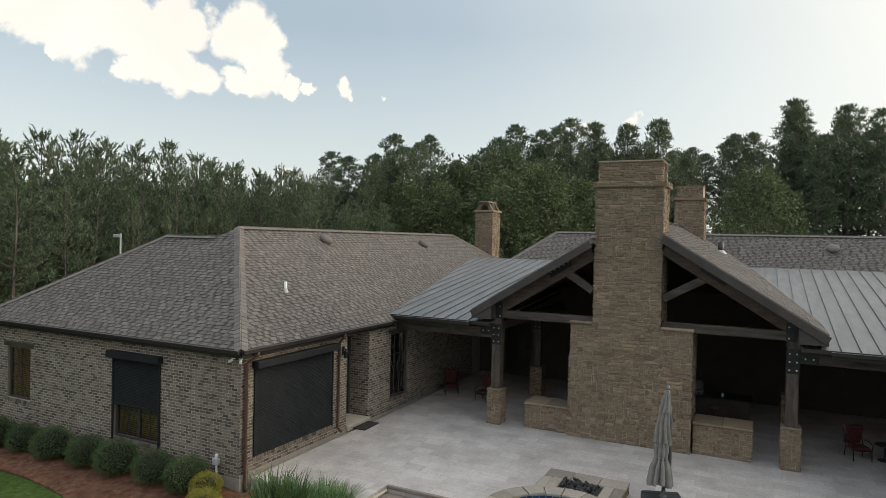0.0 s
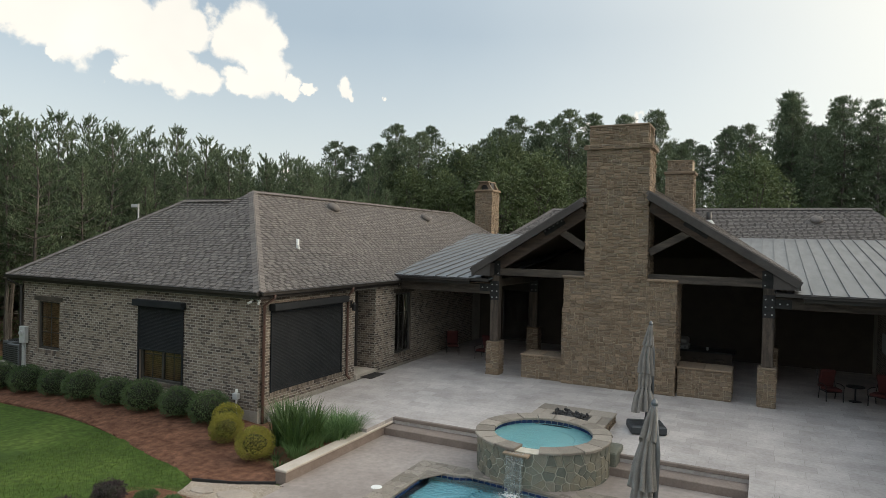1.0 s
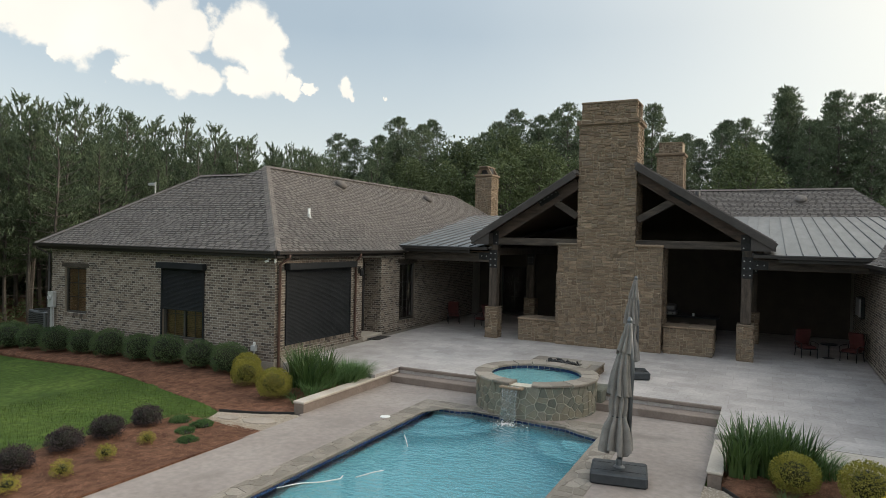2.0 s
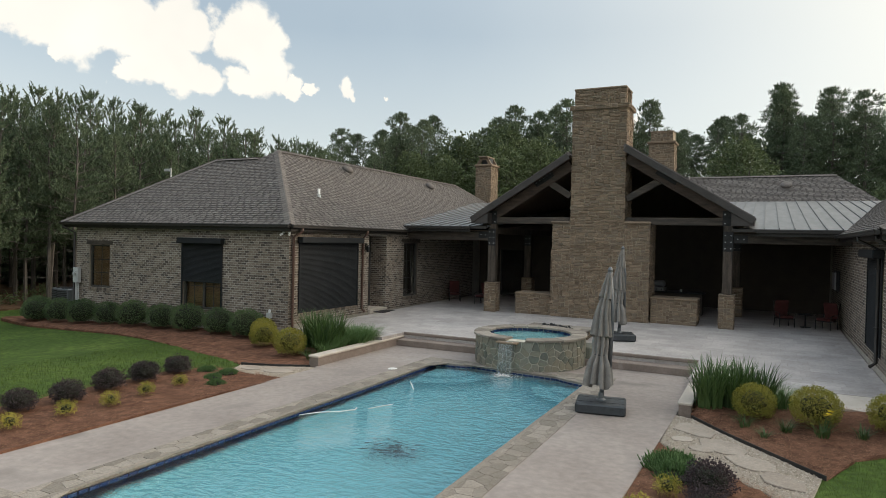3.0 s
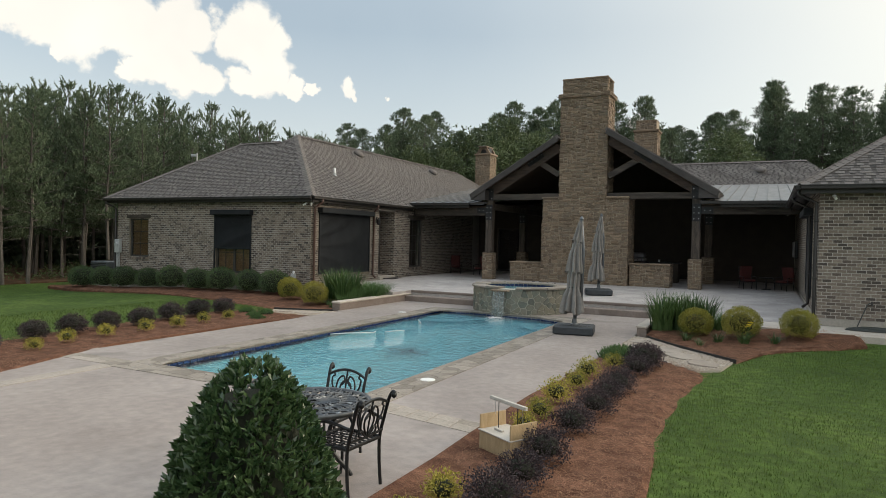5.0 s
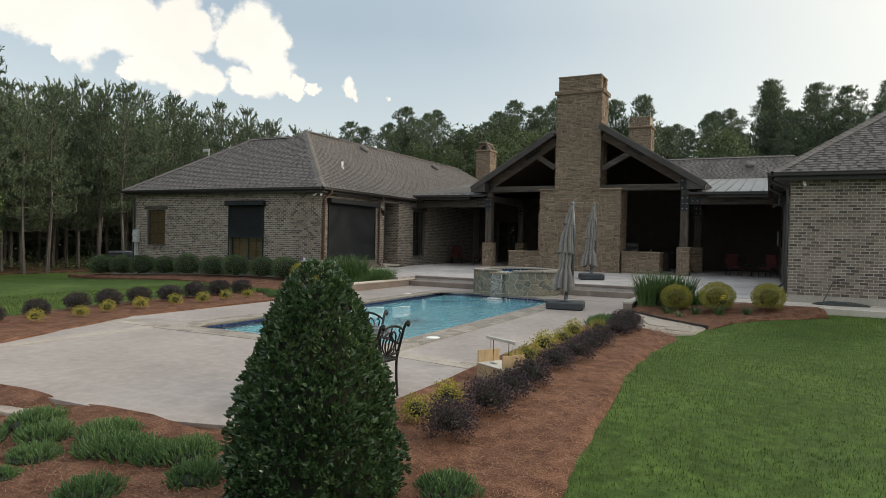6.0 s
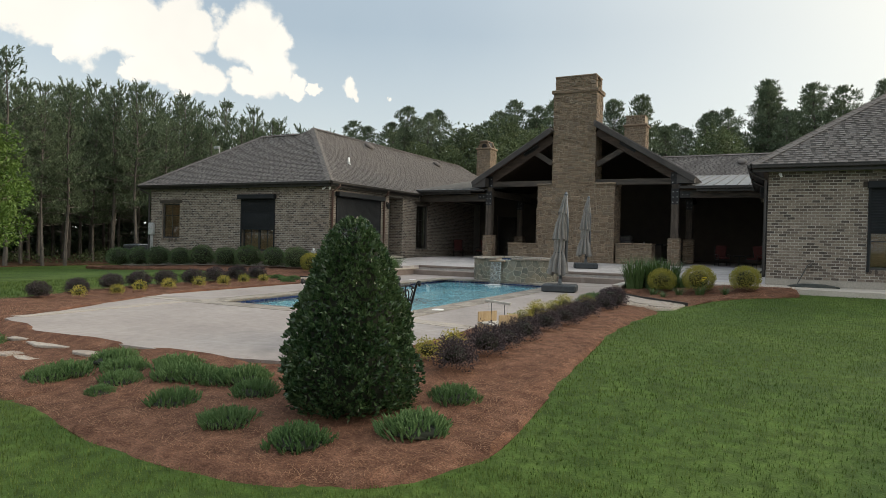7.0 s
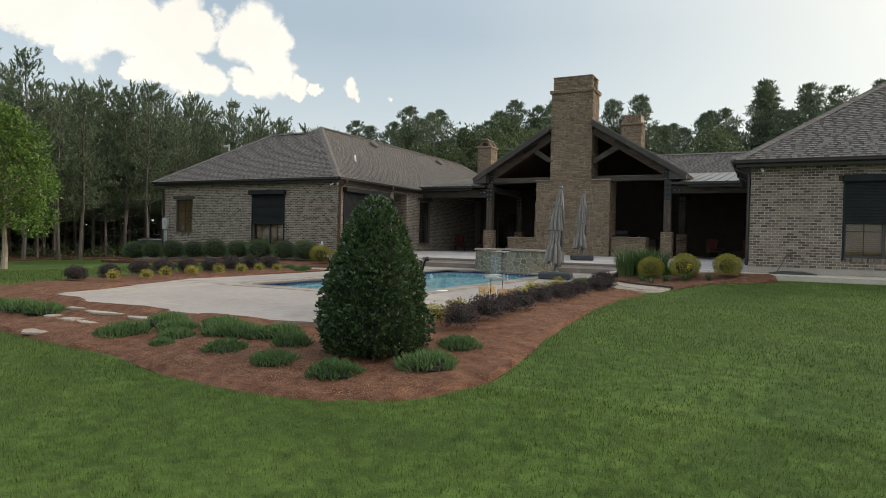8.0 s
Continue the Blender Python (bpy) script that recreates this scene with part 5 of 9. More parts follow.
def chimney_main():
    c = thing("chimney", "tall tan sandstone outdoor chimney with broad shoulders", "chimney")
    body = Mesh()
    body.box(-5.5, -1.83, 20.52, 21.9, 0, 3.66)
    body.box(-4.80, -2.76, 20.52, 21.75, 3.66, 8.02)
    core = part("core", body, M_STONE_JOINT, c, "mortar joints of the chimney")
    out = []
    f = Face((-5.5, 20.52, 0), (1, 0, 0), (0, -1, 0))
    out += stone_face(f, -0.07, 0.70, 0, 2.66, 21) + stone_face(f, 0.0, 0.70, 2.66, 3.70, 22)
    out += stone_face(f, 0.70, 2.74, 0, 8.02, 23) + stone_face(f, 2.74, 3.70, 0, 3.70, 24)
    e = Face((-2.76, 20.52, 0), (0, 1, 0), (1, 0, 0))
    out += stone_face(e, -0.05, 1.25, 3.68, 8.02, 25)
    out += stone_face(Face((-1.83, 20.52, 0), (0, 1, 0), (1, 0, 0)), -0.05, 1.4, 0, 3.68, 26)
    out += stone_face(Face((-4.80, 21.75, 0), (0, -1, 0), (-1, 0, 0)), 0, 1.25, 3.68, 8.02, 27)
    out += stone_face(Face((-5.5, 21.9, 0), (0, -1, 0), (-1, 0, 0)), 0, 1.4, 0, 3.68, 28)
    lay("stone", out, UNIT_STONES, core, 300, lambda p: abs(p.z - 2.2) + (3 if p.y > 20.6 else 0), "coursed sandstone blocks")
    # flagstones on the shoulders
    for a, b in ((-5.56, -4.81), (-2.75, -1.77)):
        part("shoulder_slab", Mesh().box(a, b, 20.42, 21.9, 3.66, 3.75, 0.03), M_STONE, c)
    # corbelled band, then the narrower top with an opening at each side
    band = part("band", Mesh().box(-4.88, -2.68, 20.44, 21.83, 8.02, 8.20, 0.02), M_STONE_JOINT, c)
    out = []
    for at, u, nn, ln in (((-4.88, 20.44, 0), (1, 0, 0), (0, -1, 0), 2.20), ((-2.68, 20.44, 0), (0, 1, 0), (1, 0, 0), 1.39), ((-4.88, 21.83, 0), (0, -1, 0), (-1, 0, 0), 1.39)):
        out += stone_face(Face(at, u, nn), -0.03, ln + 0.03, 8.02, 8.20, 31)
    lay("stone", out, UNIT_STONES, band, 300, lambda p: p.y, "band stones")
    top = Mesh()
    top.box(-4.74, -2.82, 20.56, 20.85, 8.20, 8.78); top.box(-4.74, -2.82, 21.40, 21.70, 8.20, 8.78); top.box(-4.0, -3.5, 20.85, 21.40, 8.2, 8.7)
    crown = part("crown", top, M_STONE_JOINT, c)
    out = stone_face(Face((-4.74, 20.56, 0), (1, 0, 0), (0, -1, 0)), 0, 1.92, 8.20, 8.78, 33)
    for ln in (0.0, 0.84):
        out += stone_face(Face((-2.82, 20.56 + ln, 0), (0, 1, 0), (1, 0, 0)), 0, 0.29, 8.20, 8.78, 34)
        out += stone_face(Face((-4.74, 20.85 + ln, 0), (0, -1, 0), (-1, 0, 0)), 0, 0.29, 8.20, 8.78, 35)
    lay("stone", out, UNIT_STONES, crown, 300, lambda p: p.y, "crown stones")
    part("cap_slab", Mesh().box(-4.78, -2.78, 20.52, 21.74, 8.78, 8.86, 0.025), M_STONE, c, "rough flat cap slab")


chimney_main()


def chimney_small(name, x0, x1, y0, y1, z0, zband, z1, label, hood):
    c = thing(name, label, "chimney")
    core = part("core", Mesh().box(x0, x1, y0, y1, z0, zband), M_STONE_JOINT, c)
    faces = [((x0, y0, 0), (1, 0, 0), (0, -1, 0), x1 - x0), ((x1, y0, 0), (0, 1, 0), (1, 0, 0), y1 - y0), ((x0, y1, 0), (0, -1, 0), (-1, 0, 0), y1 - y0)]
    out = []
    for at, u, nn, ln in faces:
        out += stone_face(Face(at, u, nn), -0.03, ln + 0.03, z0, zband, int(x0 * 9) & 255)
    lay("stone", out, UNIT_STONES, core, 300, lambda p: -p.z, "small chimney stones")
    part("band", Mesh().box(x0 - 0.1, x1 + 0.1, y0 - 0.1, y1 + 0.1, zband, zband + 0.14, 0.03), M_STONE, c)
    if hood:
        zb = zband + 0.14
        xl = lambda z: x0 + 0.28 * (z - zb) / (z1 - zb)  # noqa: E731
        xr = lambda z: x1 - 0.28 * (z - zb) / (z1 - zb)  # noqa: E731
        zt = z1 - 0.15
        for y in (y0 + 0.02, y1 - 0.18):
            part("hood_leg", Mesh().slab([(x0, y, zb), (x0 + 0.24, y, zb), (xl(zt) + 0.20, y, zt), (xl(zt), y, zt)], 0.16), M_STONE, c)
            part("hood_leg", Mesh().slab([(x1 - 0.24, y, zb), (x1, y, zb), (xr(zt), y, zt), (xr(zt) - 0.20, y, zt)], 0.16), M_STONE, c)
            part("hood_lintel", Mesh().slab([(xl(zt), y, zt), (xr(zt), y, zt), (x1 - 0.28, y, z1), (x0 + 0.28, y, z1)], 0.16), M_STONE, c)
        part("hood_top", Mesh().box(x0 + 0.22, x1 - 0.22, y0 - 0.16, y1 + 0.02, z1, z1 + 0.08, 0.02), M_STONE, c)
        part("flue", Mesh().box(x0 + 0.24, x1 - 0.24, y0 + 0.38, y1 - 0.3, zband + 0.14, z1 - 0.01), M_LAVA, c, "black block filling the open hood")
    else:
        t = part("crown", Mesh().box(x0 + 0.06, x1 - 0.06, y0 + 0.06, y1 - 0.06, zband + 0.14, z1), M_STONE_JOINT, c)
        lay("stone", stone_face(Face((x0 + 0.06, y0 + 0.06, 0), (1, 0, 0), (0, -1, 0)), 0, x1 - x0 - 0.12, zband + 0.14, z1, 5), UNIT_STONES, t, 300, lambda p: p.x, "")
        part("cap_slab", Mesh().box(x0 + 0.03, x1 - 0.03, y0 + 0.03, y1 - 0.03, z1, z1 + 0.06, 0.02), M_STONE, c)


chimney_small("chimney", -15.85, -14.75, 36.3, 37.5, 4.0, 7.95, 8.55, "small sandstone chimney with an open hooded top", True)
chimney_small("chimney", -3.80, -2.52, 32.2, 33.3, 5.5, 8.34, 8.98, "small sandstone chimney behind the pavilion ridge", False)


def low_wall(name, x0, x1, y0, y1, h, label):
    lw = thing(name, label, "low wall", kind="structure")
    core = part("core", Mesh().box(x0, x1, y0, y1, 0, h - 0.07), M_STONE_JOINT, lw)
    out = stone_face(Face((x0, y0, 0), (1, 0, 0), (0, -1, 0)), -0.02, x1 - x0 + 0.02, 0, h - 0.07, 41)
    out += stone_face(Face((x1, y0, 0), (0, 1, 0), (1, 0, 0)), 0, y1 - y0, 0, h - 0.07, 42) + stone_face(Face((x0, y1, 0), (0, -1, 0), (-1, 0, 0)), 0, y1 - y0, 0, h - 0.07, 43)
    lay("stone", out, UNIT_STONES, core, 300, lambda p: p.y, "")
    n = max(2, int((x1 - x0) / 0.6))
    for i in range(n):
        a, b = x0 - 0.04 + (x1 - x0 + 0.08) * i / n, x0 - 0.04 + (x1 - x0 + 0.08) * (i + 1) / n
        part("cap_stone", Mesh().box(a + 0.004, b - 0.004, y0 - 0.06, y1 + 0.05, h - 0.07, h + 0.004 * (i % 2), 0.018), M_STONE, lw)


low_wall("hearth_wall_west", -7.05, -5.58, 20.68, 21.7, 0.86, "low sandstone wall beside the chimney")
low_wall("hearth_wall_east", -1.74, -0.16, 20.68, 21.7, 0.96, "low sandstone wall beside the chimney")

# ---- the main house behind the porches ----
back = Face((-12.1, 28.6, 0), (1, 0, 0), (0, -1, 0))
B_HOLES = [(1.2, 2.6, 0.05, 2.5)]
# this wall and the gable wall: shade painted in, light from behind shut out
wall("wall_porch_back", back, 0, 16.65, -0.5, 4.3, B_HOLES, M_SHADE_PLASTER, label="house wall with the porch shade in its dark colour")
tagged(part("wall_gable_back", Mesh().slab([(-8.6, 30.0, 4.0), (1.4, 30.0, 4.0), (GX, 30.0, 6.9)], 0.2), M_SHADE_PLASTER), "gable wall with the pavilion shade in its dark colour", "wall", kind="structure")
for i, (a, b, c, d) in enumerate(B_HOLES):
    window("window_%d" % (i + 4), back, a, b, c, d, "dark glazed opening behind the porch", 2, 3, blind=(i > 0), lintel=False, sill=False)
ML, MT, MR = 3.50, 5.28, 33.6


M_SEAM = material("metal_roof_seam", [(0.10, 0.105, 0.11), (0.15, 0.155, 0.16)], 1.2, 0.6, 0.05, 4, metal=0.5)


def metal_roof(name, x0, x1, label):
    """A low standing-seam roof: a sheet, its raised seams, and the eave trim."""
    m = thing(name, label, "metal roof", kind="structure")
    t0, t1 = (x0, x1 + 1.55) if x0 < -10 else (x0 - 1.55, x1)     # the sheet runs up under the valley of the pavilion roof
    part("sheet", Mesh().slab([(x0, 20.2, ML), (x1, 20.2, ML), (t1, MR, MT), (t0, MR, MT)], 0.06), M_METALROOF, m)
    x = t0 + 0.2
    d = Vector((0, MR - 20.2, MT - ML)).normalized()
    while x < t1:
        lead = max(x0 - x, x - x1, 0.0) / 1.55 + 0.005
        ya, za = 20.2 + (MR - 20.2) * lead, ML + (MT - ML) * lead
        part("seam", Mesh().obox((x, (ya + MR) / 2, (za + MT) / 2 + 0.02), (1, 0, 0), d, Vector((1, 0, 0)).cross(d), 0.013, (MR - ya) / 2 * 1.008, 0.022), M_SEAM, m)
        x += 0.46
    part("eave_trim", Mesh().box(x0, x1, 20.16, 20.22, ML - 0.10, ML + 0.008, 0.006), M_GUTTER, m)


metal_roof("metal_roof_west", -15.2, -8.2, "weathered silver standing-seam porch roof")
metal_roof("metal_roof_east", 1.0, 8.0, "weathered silver standing-seam porch roof")
gutter("gutter", (-11.9, 20.16, ML - 0.02), (-8.9, 20.16, ML - 0.02), (0, -1, 0))
gutter("gutter", (1.7, 20.16, ML - 0.02), (4.2, 20.16, ML - 0.02), (0, -1, 0))
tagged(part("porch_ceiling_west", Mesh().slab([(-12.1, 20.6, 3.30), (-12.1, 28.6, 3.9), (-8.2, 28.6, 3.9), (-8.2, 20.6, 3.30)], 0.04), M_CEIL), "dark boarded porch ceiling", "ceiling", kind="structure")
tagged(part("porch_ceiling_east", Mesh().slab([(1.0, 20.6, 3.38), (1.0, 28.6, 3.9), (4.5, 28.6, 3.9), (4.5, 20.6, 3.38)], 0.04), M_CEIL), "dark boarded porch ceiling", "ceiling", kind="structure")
mr = roof("roof_main_south", [(-12.47, MR, 5.25), (7.0, MR, 5.25), (5.26, 36, 6.82), (-10.65, 36, 6.82)], "grey-brown shingle roof of the main house", None, 0, None, 15)
roof("roof_main_north", [(7.0, 38.4, 5.25), (-12.47, 38.4, 5.25), (-10.65, 36, 6.82), (5.26, 36, 6.82)], "north slope of the main roof", None, 0, None, 16)
roof("roof_main_west", [(-12.47, 38.4, 5.25), (-12.47, MR, 5.25), (-10.65, 36, 6.82)], "hipped end of the main roof", None, 0, None, 17)
roof("roof_main_east", [(7.0, MR, 5.25), (7.0, 38.4, 5.25), (5.26, 36, 6.82)], "hipped end of the main roof", None, 0, None, 18)
hip_caps(mr, (-10.65, 36, 6.82), (5.26, 36, 6.82))
hip_caps(mr, (-12.47, MR, 5.25), (-10.65, 36, 6.82))
tagged(part("wall_main_north", Mesh().box(-12.4, 7.0, 38.2, 38.4, -1, 5.2), M_BRICK), "rear brick wall of the house", "wall", kind="structure")
box_vent((2.9, 35.0, 6.17), (0, 1, 0.65), "grey domed vent on the main roof")
stack_pipe((-1.7, 31.2, RZ - GSL * 1.9), 0.45, 0.12, M_GUTTER, "dark capped flue on the pavilion roof")

# ---- the right wing ----
RX, RY, RE = 4.55, 11.78, 3.25
rw_front = Face((RX, RY, 0), (1, 0, 0), (0, -1, 0))
R_HOLES = [(2.52, 4.55, 0.36, 2.66), (7.6, 9.2, 0.36, 2.66)]
w = wall("wall_right_wing_south", rw_front, 0.0, 12.0, 0.02, RE, R_HOLES, M_MORTAR, label="tan and grey tumbled brick wall with pale mortar")
brick_face(rw_front, 0, 7.5, 0.025, RE - 0.05, R_HOLES, w, 300, lambda p: p.x, 5)
tagged(part("foundation_right", Mesh().box(RX - 0.012, RX + 12, RY - 0.02, RY + 0.29, -0.9, 0.017), M_FOUND), "bare concrete foundation under the brick", "foundation", kind="structure")
rw_west = Face((RX, RY + 16.8, 0), (0, -1, 0), (-1, 0, 0))
RW_HOLES = [(11.9, 14.3, 0.32, 2.72)]
w = wall("wall_right_wing_west", rw_west, 0.0, 16.5, -0.3, RE, RW_HOLES, M_MORTAR, label="brick wall of the wing facing the patio")
brick_face(rw_west, 1.0, 16.8, 0.02, RE - 0.05, RW_HOLES, w, 0, None, 6)
roller("roller_shutter", rw_west, 11.9, 14.3, 2.70, 0.36, 0.26, "closed black roller shutter beside the patio")
tagged(part("wall_right_wing_east", Mesh().box(RX + 11.7, RX + 12, RY + 0.3, 32, -0.9, RE), M_BRICK), "brick end wall of the wing", "wall", kind="structure")
tagged(part("ceiling_right_wing", Mesh().box(RX + 0.02, RX + 11.98, RY + 0.02, 32, RE + 0.003, RE + 0.06), M_SHADE_PLASTER), "plain soffit and ceiling", "ceiling", kind="structure")
window("window_9", rw_front, *R_HOLES[0], "window with cedar shutters under a roller shutter", 2, 3, lights=2, lintel=True)
window("window_10", rw_front, *R_HOLES[1], "window with cedar shutters", 2, 3, lights=2, lintel=True)
roller("roller_shutter", rw_front, 2.52, 4.55, 2.62, 1.42, 0.12, "half-lowered slatted black roller shutter", rail_low=0.3, lap=0.06)
XE, YE, ZE = 4.10, 11.45, 3.33
r_r = roof("roof_right_south", [(XE, YE, ZE), (17.0, YE, ZE), (12.25, 16.2, ZE + S * 4.75), (8.85, 16.2, ZE + S * 4.75)], "grey-brown asphalt shingle hip roof", None, 300, lambda p: p.x + p.y, 21)
roof("roof_right_west", [(XE, 34.0, ZE), (XE, YE, ZE), (8.85, 16.2, ZE + S * 4.75), (8.85, 30, ZE + S * 4.75)], "grey-brown asphalt shingle roof slope", None, 0, None, 22)
roof("roof_right_east", [(17, YE, ZE), (17, 34, ZE), (12.25, 30, ZE + S * 4.75), (12.25, 16.2, ZE + S * 4.75)], "grey-brown asphalt shingle roof slope", None, 0, None, 23)
hip_caps(r_r, (XE, YE, ZE), (8.85, 16.2, ZE + S * 4.75))
hip_caps(r_r, (8.85, 16.2, ZE + S * 4.75), (12.25, 16.2, ZE + S * 4.75))
gutter("gutter", (XE, YE, ZE), (17, YE, ZE), (0, -1, 0))
gutter("gutter", (XE, 20.1, ZE), (XE, YE, ZE), (-1, 0, 0))
downpipe("downpipe", (XE - 0.02, 11.9, ZE - 0.1), (RX - 0.07, RY + 0.04, 0.04), (0, 0, 0), "dark bronze downpipe at the brick corner", M_GUTTER)
downpipe("downpipe", (XE - 0.06, 14.6, ZE - 0.1), (RX - 0.07, 14.55, 0.04), (-1, 0, 0), "dark bronze downpipe with a kicked foot", M_GUTTER)

# ---- pool and spa ----
def pool():
    p = thing("swimming_pool", "rectangular swimming pool with pale blue plaster", "pool", kind="structure")
    n = len(POOL)
    low = Mesh()
    low.add([(x, y, DECK - 0.135) for x, y in POOL] + [(x, y, -1.50) for x, y in POOL], [(i, i + n, (i + 1) % n + n, (i + 1) % n)[::-1] for i in range(n)] + [tuple(range(n, 2 * n))])
    part("basin", low, M_POOL, p)
    # rounded corner seats at the far end
    for cx, cy, r, z in ((-6.10, 12.0, 1.7, -1.0), (-1.85, 11.55, 1.3, -1.0), (-6.10, 12.0, 1.15, -0.86), (-1.85, 11.55, 0.8, -0.86)):
        seat = Mesh()
        pts = [(cx, cy)]
        for k in range(13):
            a = -math.pi / 2 * k / 12 + (0 if cx < -4 else -math.pi / 2)
            pts.append((cx + r * math.cos(a), cy + r * math.sin(a)))
        m = len(pts)
        seat.add([(x, y, z) for x, y in pts] + [(x, y, -1.50) for x, y in pts], [tuple(range(m))[::-1]] + [(i, i + m, (i + 1) % m + m, (i + 1) % m)[::-1] for i in range(m)])
        part("seat", seat, M_POOL, p)
    band = Mesh().add([(x, y, DECK - 0.04) for x, y in POOL] + [(x, y, DECK - 0.14) for x, y in POOL], [(i, i + n, (i + 1) % n + n, (i + 1) % n)[::-1] for i in range(n)])
    part("tile_bed", band, M_FLAG_JOINT, p)
    for i in range(n):
        a, b = Vector((*POOL[i], 0)), Vector((*POOL[(i + 1) % n], 0))
        d = (b - a)
        k = max(1, round(d.length / 0.156))
        d.normalize()
        inw = Vector((-d.y, d.x, 0))
        step = (b - a).length / k
        tile = Mesh().obox((0, 0, 0), d, inw, (0, 0, 1), step / 2 - 0.008, 0.006, 0.042, 0.004).mesh("tile", M_TILE)
        for j in range(k):
            t = part("tile", tile, None, p)
            t.location = a + d * step * (j + 0.5) + inw * 0.006 + Vector((0, 0, DECK - 0.092))
    w = part("water", Mesh().add([(x, y, DECK - 0.088) for x, y in POOL], [tuple(range(n))]), M_WATER, p, "rippled clear blue water")
    w.visible_shadow = False
    return p


pool_ob = pool()


def coping():
    c = thing("pool_coping", "irregular tan flagstone coping round the pool", "coping", kind="structure")
    r = random.Random(8)
    ox0, ox1, oy0, oy1 = -6.70, -1.30, 0.42, 12.6
    pts = []
    y = oy0
    while y < oy1:
        x = ox0
        while x < ox1:
            pts.append((x + r.uniform(-0.1, 0.1), y + r.uniform(-0.1, 0.1)))
            x += 0.27
        y += 0.27
    cells = voronoi(pts, (ox0, ox1, oy0, oy1))
    for cell in cells:
        cx, cy = sum(q[0] for q in cell) / len(cell), sum(q[1] for q in cell) / len(cell)
        if inside(POOL, cx, cy) and -6.05 < cx < -2.0 and 1.15 < cy < 11.5:
            continue
        if (cx - SPA[0]) ** 2 + (cy - SPA[1]) ** 2 < 1.7 ** 2:
            continue
        fixed = []
        for qx, qy in cell:
            if inside(POOL, qx, qy):
                dl, dr, dn, df = qx + 6.20, -1.85 - qx, qy - 0.96, 11.9 - qy
                m = min(dl, dr, dn, df)
                if m == dl: qx = -6.19
                elif m == dr: qx = -1.86
                elif m == dn: qy = 0.97
                else: qy = 12.1
            fixed.append((qx, qy))
        xs, ys = [q[0] for q in fixed], [q[1] for q in fixed]
        if max(xs) - min(xs) < 0.07 or max(ys) - min(ys) < 0.07:
            continue
        part("coping_stone", cell_stone(fixed, 0.006, lambda a, b, h: (a, b, DECK + 0.001 + h), 0.009, r), M_COPING, c)
    n = len(POOL)
    edge = Mesh()
    for i in range(n):
        a, b = Vector((*POOL[i], DECK - 0.018)), Vector((*POOL[(i + 1) % n], DECK - 0.018))
        d = (b - a).normalized()
        edge.obox((a + b) / 2 + Vector((-d.y, d.x, 0)) * -0.042, d, Vector((-d.y, d.x, 0)), (0, 0, 1), (b - a).length / 2 + 0.03, 0.045, 0.030, 0.012)
    part("edge", edge, M_COPING, c, "rounded stone edge over the tiles", kind="stuff")


coping()


def band(name, x0, x1, y0, y1, slope, label, seed):
    """A strip of dark flagstones let flush into the deck."""
    g = thing(name, label, "stone band", kind="structure")
    r = random.Random(seed)
    pts = [(x, y) for x in [x0 + 0.14 + 0.30 * i + r.uniform(-0.08, 0.08) for i in range(int((x1 - x0) / 0.30))] for y in (y0 + 0.12 + r.uniform(-0.05, 0.05), y1 - 0.12 + r.uniform(-0.05, 0.05))]
    for cell in voronoi(pts, (x0, x1, y0, y1)):
        part("band_stone", cell_stone(cell, 0.004, lambda u, v, w: (u, v + slope * (u - x0), DECK + 0.001 + w), 0.006, r), M_BAND, g)


M_BAND = material("deck_flagstone", [(0.215, 0.185, 0.152), (0.265, 0.232, 0.195), (0.315, 0.275, 0.235)], 3, 0.85, 0.5, 30, pieces=0.5, fine=0.2)
band("stone_band_east", -1.29, 0.46, 0.42, 0.84, -0.18, "grey flagstone band across the deck", 71)
band("stone_band_west", -8.25, -6.63, 0.50, 0.92, 0.0, "grey flagstone band across the deck", 72)
band("stone_band_south", -6.95, -6.62, -3.05, 0.49, 0.0, "grey flagstone band across the deck", 73)


